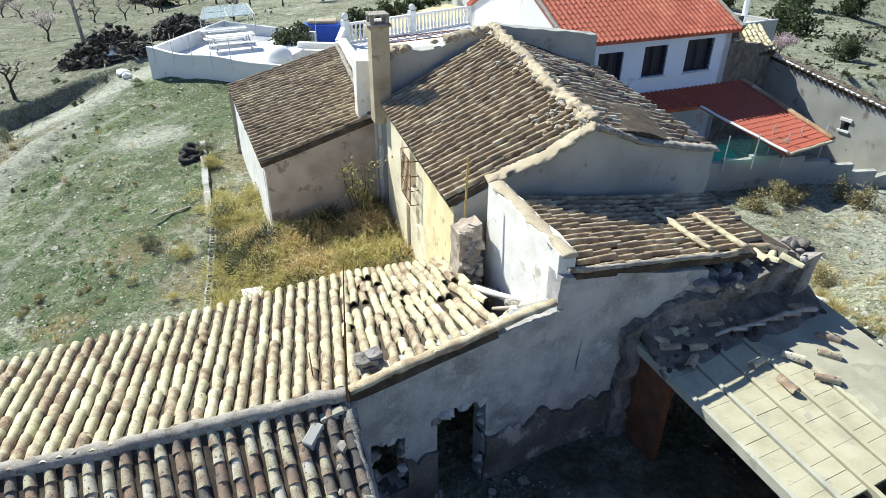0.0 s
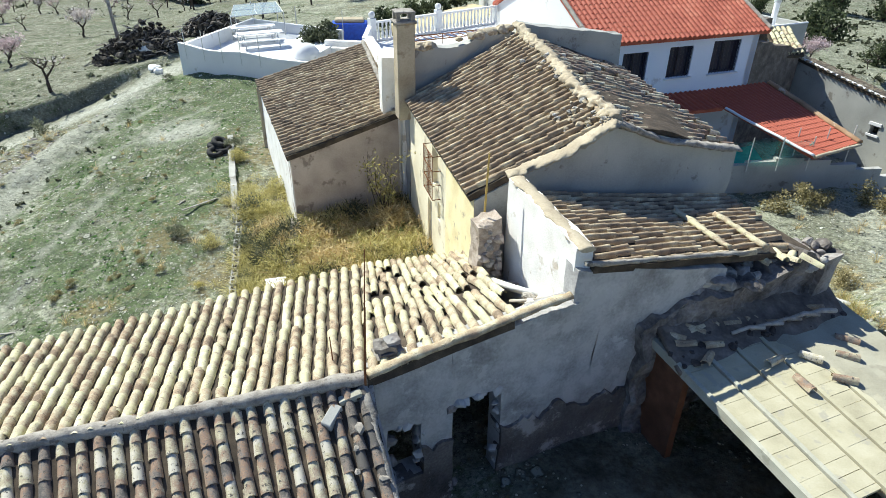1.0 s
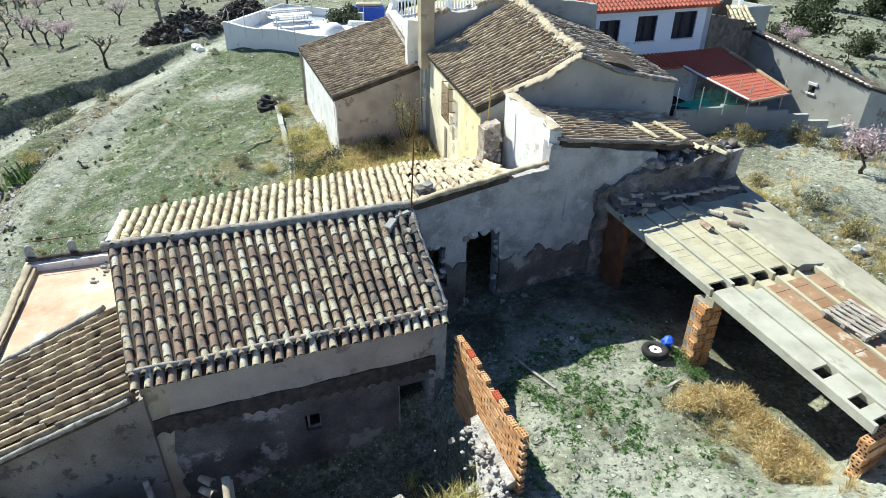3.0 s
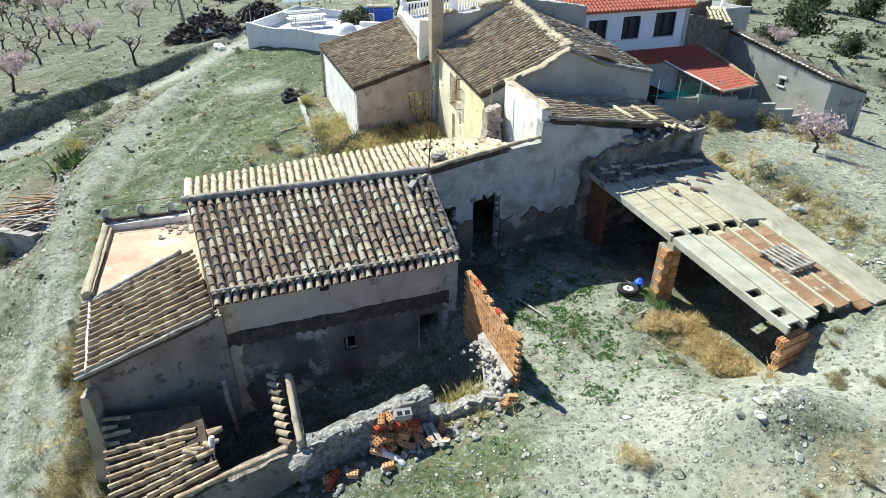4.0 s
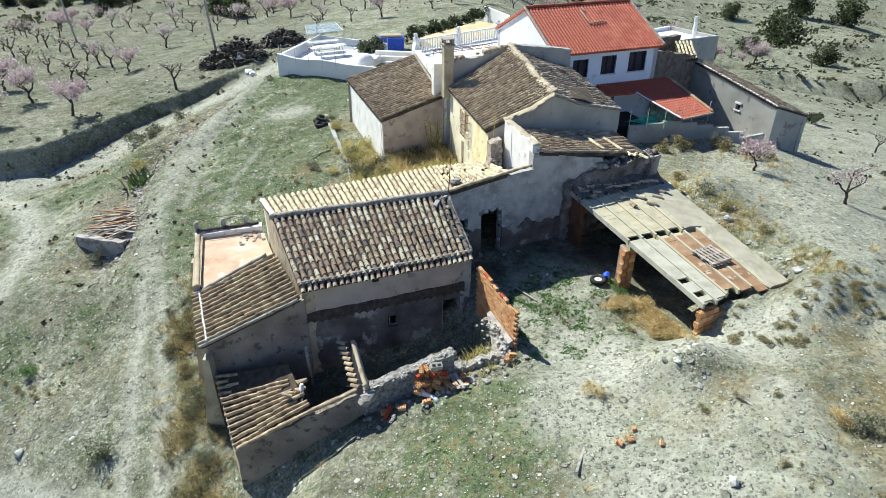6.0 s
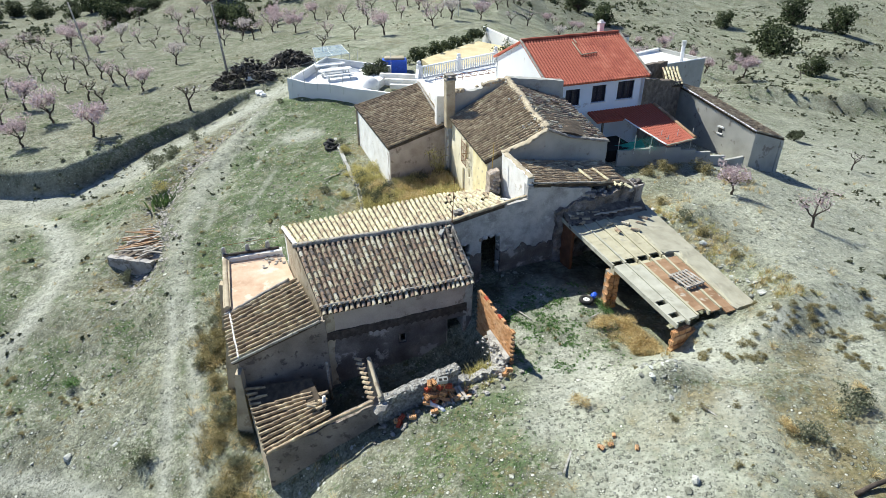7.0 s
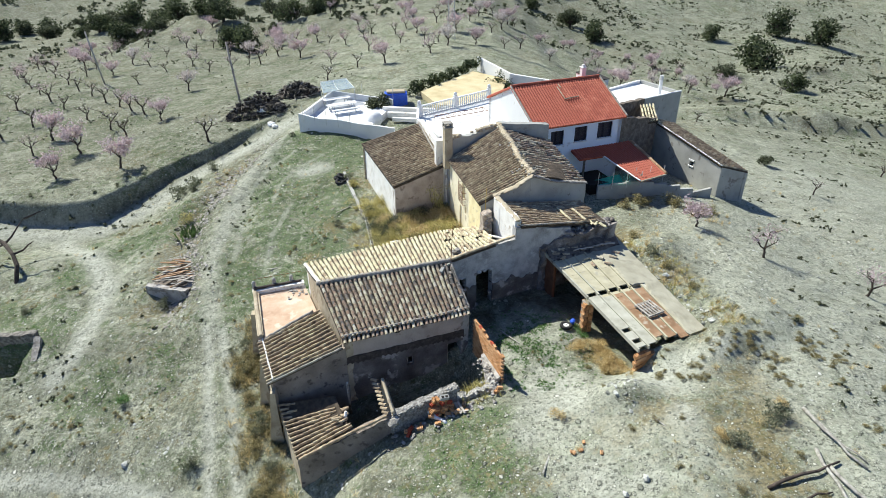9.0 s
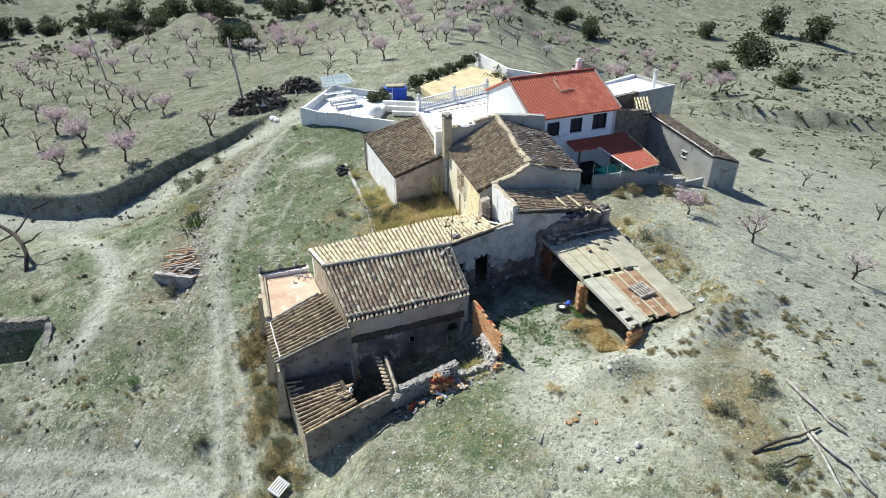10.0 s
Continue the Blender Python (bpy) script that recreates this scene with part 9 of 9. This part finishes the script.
# ---- things out on the land ----
agave = thing("agave", "large green agave rosette on the bank", "agave", at=(-20.8, 19.6, height_at(-20.8, 19.6)))
rnd = random.Random(8)
for k in range(46):
    bm = bmesh.new()
    cx, cy = rnd.gauss(0, 0.55), rnd.gauss(0, 0.4)
    a, out, up = rnd.uniform(0, math.tau), rnd.uniform(0.3, 0.8), rnd.uniform(0.5, 1.0)
    d, s = Vector((math.cos(a), math.sin(a), 0)), Vector((-math.sin(a), math.cos(a), 0))
    pts = [Vector((cx, cy, -0.05)), Vector((cx, cy, 0)) + d * out * 0.4 + Vector((0, 0, up * 0.6)), Vector((cx, cy, 0)) + d * out + Vector((0, 0, up))]
    w = (0.07, 0.06, 0.004)
    rows = [[bm.verts.new(p - s * q), bm.verts.new(p + Vector((0, 0, -0.03))), bm.verts.new(p + s * q)] for p, q in zip(pts, w)]
    for u, v in zip(rows, rows[1:]):
        bm.faces.new((u[0], u[1], v[1], v[0]))
        bm.faces.new((u[1], u[2], v[2], v[1]))
    part("agave_leaf", bm, M["agave"], agave)

M["dead_wood"] = material("sun_bleached_dead_wood", [(0.16, 0.145, 0.125), (0.34, 0.32, 0.28), (0.52, 0.5, 0.44)], 5, 0.9, 0.7, 50)
for k, (a, b, r, mt) in enumerate((((12.5, -1.6), (13.3, -4.7), 0.08, "dead_wood"), ((12.75, -2.6), (13.5, -4.4), 0.05, "dead_wood"), ((11.95, -3.7), (12.2, -7.6), 0.075, "dead_wood"), ((12.2, -4.6), (13.0, -7.4), 0.08, "dead_wood"), ((9.9, -5.35), (12.7, -4.35), 0.075, "bark"), ((10.3, -5.9), (11.8, -5.6), 0.055, "bark"))):
    bm = bmesh.new()
    r3 = random.Random(k)
    pts = []
    for i in range(6):
        f = i / 5
        x, y = a[0] + (b[0] - a[0]) * f + r3.gauss(0, 0.08), a[1] + (b[1] - a[1]) * f + r3.gauss(0, 0.06)
        pts.append((x, y, height_at(x, y) + r + 0.12 * math.sin(f * 3.1)))
    tube(bm, pts, [r * (1 - 0.5 * i / 5) for i in range(6)], 7)
    tagged(part("fallen_log", bm, M[mt], None, "", True), "bleached dead tree trunk lying on the slope", "log", "fallen dead trunks")

# fallen dark tree on the lower lane
dead = thing("dead_tree", "bare dark dead tree with crooked limbs by the lane", "tree")
bm = bmesh.new()
z0 = height_at(-32.5, 15.8)
tube(bm, [(-32.5, 15.8, z0 - 0.1), (-32.6, 16.6, z0 + 0.9), (-33.2, 17.3, z0 + 1.4), (-34.6, 18.6, z0 + 1.5), (-36.5, 19.5, z0 + 1.9)], [0.16, 0.15, 0.14, 0.16, 0.1], 7)
part("trunk", bm, M["bark"], dead)
for k, (s, e) in enumerate((((-34.6, 18.6, 1.5), (-34.0, 20.5, 2.6)), ((-36.5, 19.5, 1.9), (-37.6, 21.2, 2.8)), ((-33.2, 17.3, 1.4), (-32.0, 18.2, 2.0)), ((-34.6, 18.6, 1.5), (-36.2, 17.4, 1.0)), ((-34.0, 20.5, 2.6), (-32.9, 21.4, 2.9)))):
    bm = bmesh.new()
    tube(bm, limb_points((s[0], s[1], z0 + s[2]), (e[0], e[1], z0 + e[2]), 0.12, random.Random(k)), [0.09, 0.07, 0.05, 0.02], 5)
    part("limb", bm, M["bark"], dead)

# small ruined huts on the bank
hut = thing("ruined_hut", "low ruined stone hut with fallen roof boards", "ruin")
wall("front_wall", (-21.3, 12.8), (-18.4, 12.1), 0.35, (-4.0, -3.6), (-2.75, -2.6), M["plaster_grey"], hut, rough=0.06, jag=0.08)
wall("side_wall", (-18.4, 12.1), (-18.0, 14.5), 0.35, (-3.6, -3.2), (-2.7, -2.55), M["rubble"], hut, rough=0.08, jag=0.15)
wall("side_wall", (-21.0, 15.0), (-21.3, 12.8), 0.35, (-3.6, -4.0), (-3.15, -2.85), M["rubble"], hut, rough=0.08, jag=0.15)
wall("rear_wall", (-18.2, 14.3), (-20.9, 14.9), 0.3, (-3.4, -3.6), (-2.75, -2.85), M["rubble"], hut, rough=0.08, jag=0.12)
part("earth_fill", slab_bm([(-21.1, 13.0, -2.95), (-18.3, 12.4, -2.8), (-18.1, 14.4, -2.65), (-20.9, 14.8, -2.85)], 0.3, 0.1, 8), M["brown_wall"], hut, "earth filling the hut")
for k in range(54):
    r4 = random.Random(k + 40)
    bm = bmesh.new()
    a = Vector((-20.6 + r4.random() * 2.2, 12.9 + r4.random() * 2.9, -2.68 + r4.random() * 0.25))
    box(bm, Matrix.Translation(a) @ pose(0, 0, 0, r4.uniform(-8, 8), r4.uniform(-10, 10), 28 + r4.gauss(0, 14)), 0.8 + r4.random() * 0.8, 0.1, 0.04)
    part("fallen_board", bm, M["terracotta"] if k % 2 else M["wood"], hut)
pit = thing("ruined_pit", "broken stone wall of an old pit on the lower ground", "ruin")
wall("pit_wall", (-32.5, 9.6), (-27.1, 9.4), 0.4, (-7.2, -6.6), (-4.7, -4.2), M["rubble"], pit, rough=0.09, jag=0.12)
wall("pit_wall", (-27.1, 9.4), (-26.7, 7.6), 0.4, (-6.6, -6.6), (-4.3, -5.2), M["rubble"], pit, rough=0.09, jag=0.12)

# heaps of dark cuttings by the orchard corner
M["char"] = material("dark_cuttings", [(0.03, 0.026, 0.022), (0.075, 0.064, 0.053), (0.22, 0.195, 0.16)], 5, 0.95, 0.5, 30, per_island=0.9)
for k, (cx, cy, rx, ry, hh) in enumerate(((-22.6, 42.3, 3.1, 1.9, 2.0), (-19.3, 46.9, 2.4, 1.5, 1.4))):
    r5 = np.random.RandomState(k + 5)
    pl = []
    for i in range(260):
        a, q = r5.uniform(0, math.tau), math.sqrt(r5.uniform())
        x, y = cx + math.cos(a) * q * rx, cy + math.sin(a) * q * ry
        pl.append((i, place(x, y, height_at(x, y) + hh * (1 - q * q) * r5.uniform(0.4, 1.0), r5.uniform(0.2, 0.6), r5.uniform(0, 6.28), r5.uniform(-0.8, 0.8))))
    joined("brush_heap", stone_sets + scrub_sets, pl, M["char"], "dark heap of burnt branches and cuttings", "heap")
    bm = bmesh.new()
    for i in range(70):
        a, q = r5.uniform(0, math.tau), math.sqrt(r5.uniform()) * 1.08
        x, y = cx + math.cos(a) * q * rx, cy + math.sin(a) * q * ry
        p = Vector((x, y, height_at(x, y) + hh * max(0.0, 1 - q * q) * r5.uniform(0.6, 1.05) + 0.1))
        v = Vector((r5.normal(), r5.normal(), r5.uniform(-0.3, 0.6))) * 0.45
        tube(bm, [p - v, p + Vector((0, 0, 0.08)), p + v], [0.035, 0.03, 0.012], 4, cap=False)
    tagged(part("cut_branches", bm, M["wood"]), "grey cut branches lying on the burnt heap", "branches", kind="stuff")
for k, (x, y, z, s) in enumerate(((-21.6, 41.2, 0.5, 0.9), (-20.1, 38.9, 0.15, 0.8), (-19.6, 38.3, 0.1, 0.65))):
    rock("white_sack", (x, y, height_at(x, y) + z), s, M["white_paint"], k + 500, "crumpled pale plastic sack by the cuttings heap", "sack", "sacks by the heap")
for k, (x, y, z) in enumerate(((-10.7, 24.3, 0.0), (-10.2, 23.9, 0.0), (-10.45, 23.6, 0.0), (-10.4, 24.1, 0.2))):
    ob = part("scrap_tyre", tyre_bm(0.36, 0.12), M["rubber"], None, "", True)
    ob.matrix_world = pose(x, y, height_at(x, y) + 0.11 + z, 5 * k, -6 * k, 40 * k)
    tagged(ob, "old black car tyre lying on the meadow", "tyre", "pile of old tyres")
for k, (bx, by, tx, ty, hh) in enumerate(((-24.3, 43.0, -25.4, 44.5, 7.0), (-52.3, 66.7, -53.6, 67.5, 7.0))):
    bm = bmesh.new()
    zb = height_at(bx, by)
    tube(bm, [(bx, by, zb - 0.3), ((bx + tx) / 2, (by + ty) / 2, zb + hh / 2), (tx, ty, zb + hh)], [0.13, 0.11, 0.09], 8)
    tagged(part("utility_pole", bm, M["wood"], None, "", True), "leaning grey wooden utility pole in the orchard", "pole", "utility poles")
pylon = thing("lattice_mast", "thin grey steel lattice mast in the far orchard", "mast")
mx, my = -3.5, 73.0
mz = height_at(mx, my)
for sx, sy in ((-1, -1), (1, -1), (1, 1), (-1, 1)):
    bm = bmesh.new()
    tube(bm, [(mx + sx * 0.5, my + sy * 0.5, mz), (mx + sx * 0.3, my + sy * 0.3, mz + 16)], 0.05, 4)
    part("leg", bm, M["steel"], pylon)
for k in range(14):
    for f in range(4):
        c = ((-1, -1), (1, -1), (1, 1), (-1, 1))
        (ax, ay), (bx, by) = c[f], c[(f + 1) % 4]
        w0, w1 = 0.5 - 0.2 * k / 14, 0.5 - 0.2 * (k + 1) / 14
        bm = bmesh.new()
        tube(bm, [(mx + ax * w0, my + ay * w0, mz + k * 1.14), (mx + bx * w1, my + by * w1, mz + (k + 1) * 1.14)], 0.025, 3)
        part("brace", bm, M["steel"], pylon)
box_th = thing("white_crate", "white slatted crate lying below the ruined wall", "crate", at=(-9.15, -2.35, height_at(-9.15, -2.35) + 0.05))
box_th.rotation_euler = (radians(12), radians(-10), radians(60))
for k in range(6):
    bm = bmesh.new()
    box(bm, pose(0, -0.3 + 0.12 * k, 0.3), 0.8, 0.07, 0.03)
    part("slat", bm, M["white_paint"], box_th)
for sx in (-0.35, 0.35):
    bm = bmesh.new()
    box(bm, pose(sx, 0, 0), 0.06, 0.7, 0.3)
    part("side_panel", bm, M["white_paint"], box_th)
# planks and sticks on the meadow and on the mound
for k, (x, y, ang, ln) in enumerate(((-9.4, 19.2, 55, 1.4), (-10.2, 19.5, 80, 0.4), (7.1, -2.2, -50, 0.9), (2.6, -3.4, 70, 1.0), (4.7, 4.7, 40, 0.5), (-12.9, 13.2, 20, 0.7), (1.6, 5.0, -45, 1.3))):
    bm = bmesh.new()
    box(bm, pose(x, y, height_at(x, y) + 0.03, 0, 3, ang), ln, 0.07, 0.035, 0.006)
    tagged(part("loose_plank", bm, M["dead_wood"]), "short weathered plank lying on the ground", "plank", "loose planks on the ground")
for k in range(5):
    r6 = random.Random(k + 60)
    ob = new("loose_brick", brick_me)
    x, y = 4.4 + r6.gauss(0, 0.55), -3.0 + r6.gauss(0, 0.4)
    ob.matrix_world = pose(x, y, height_at(x, y) + 0.03, r6.uniform(-20, 20), r6.uniform(-20, 20), r6.uniform(0, 180)) @ Matrix.Diagonal((0.7, 0.9, 0.8, 1))
    tagged(ob, "broken orange brick lying on the mound", "brick", "loose bricks on the mound")

# thin sapling against the outbuilding's wall
SAP = (-2.75, 17.6)
sapling = thing("sapling", "thin leafy sapling growing against the outbuilding wall", "tree")
r7 = random.Random(31)
bm = bmesh.new()
sz_ = height_at(*SAP)
tips = []
for k in range(7):
    a = r7.uniform(0, math.tau)
    top_ = Vector((SAP[0] + math.cos(a) * r7.uniform(0.1, 0.6), SAP[1] + math.sin(a) * r7.uniform(0.1, 0.5) - 0.1, sz_ + r7.uniform(1.6, 2.7)))
    pts = limb_points((SAP[0] + r7.gauss(0, 0.06), SAP[1] + r7.gauss(0, 0.06), sz_ - 0.1), top_, 0.08, r7)
    tube(bm, pts, [0.022, 0.016, 0.011, 0.005], 5, cap=False)
    for j in range(6):
        s_ = pts[1].lerp(pts[3], r7.random())
        e_ = s_ + Vector((r7.gauss(0, 0.22), r7.gauss(0, 0.22), r7.uniform(0.05, 0.35)))
        tube(bm, [s_, e_], [0.008, 0.003], 3, cap=False)
        tips += [s_.lerp(e_, 0.5), e_]
part("stem", bm, M["bark"], sapling)
rr = np.random.RandomState(9)
vs, fs = [], []
for i in range(520):
    c = np.array(tips[rr.randint(len(tips))]) + rr.normal(size=3) * 0.1
    a, b = rr.normal(size=3) * 0.03, rr.normal(size=3) * 0.02
    o = len(vs)
    vs += [c - a, c + b, c + a, c - b]
    fs.append((o, o + 1, o + 2, o + 3))
leaves = new("leaves", mesh_from("leaves", (vs, fs), M["straw_green"]))
leaves.parent = sapling

# earth and broken tiles fallen along the wall onto the shed roof
r8 = np.random.RandomState(77)
tile_base = tile_verts(0.4, 0.15, 0.18, 0.08, segs=4)
pl = []
for i in range(120):
    f, g_ = r8.uniform(0.0, 0.95), abs(r8.normal()) * 0.05
    p = sp(f, min(g_, 0.16))
    pl.append((i, place(p.x, p.y, p.z + 0.05 + 0.12 * max(0, 1 - g_ / 0.09), r8.uniform(0.06, 0.2), r8.uniform(0, 6.28), r8.uniform(-0.5, 0.5))))
slump = slab_bm([sp(0.02, -0.015, 0.34), sp(0.97, -0.015, 0.4), sp(0.95, 0.11, 0.0), sp(0.0, 0.12, 0.0)], 0.12, 0.1, 24)
tagged(part("earth_slump", slump, M["brown_wall"], None, "", True), "dark brown earth slumped along the wall onto the shed roof", "debris", kind="stuff")
joined("roof_debris", stone_sets, pl, M["scar"], "earth and rubble fallen along the wall onto the shed roof", "debris")
pl = []
for i in range(20):
    f, g_ = r8.uniform(0.02, 0.9), abs(r8.normal()) * 0.06 + 0.01
    p = sp(f, min(g_, 0.17))
    pl.append((0, place(p.x, p.y, p.z + 0.07 + 0.1 * max(0, 1 - g_ / 0.09), 1.0, radians(28) - math.pi / 2 + r8.normal() * 0.35, r8.uniform(-0.15, 0.15))))
joined("broken_tiles", [(np.array(tile_base[0]), tile_base[1])], pl, M["tile_brown"], "broken clay tiles fallen along the wall onto the shed roof", "debris")
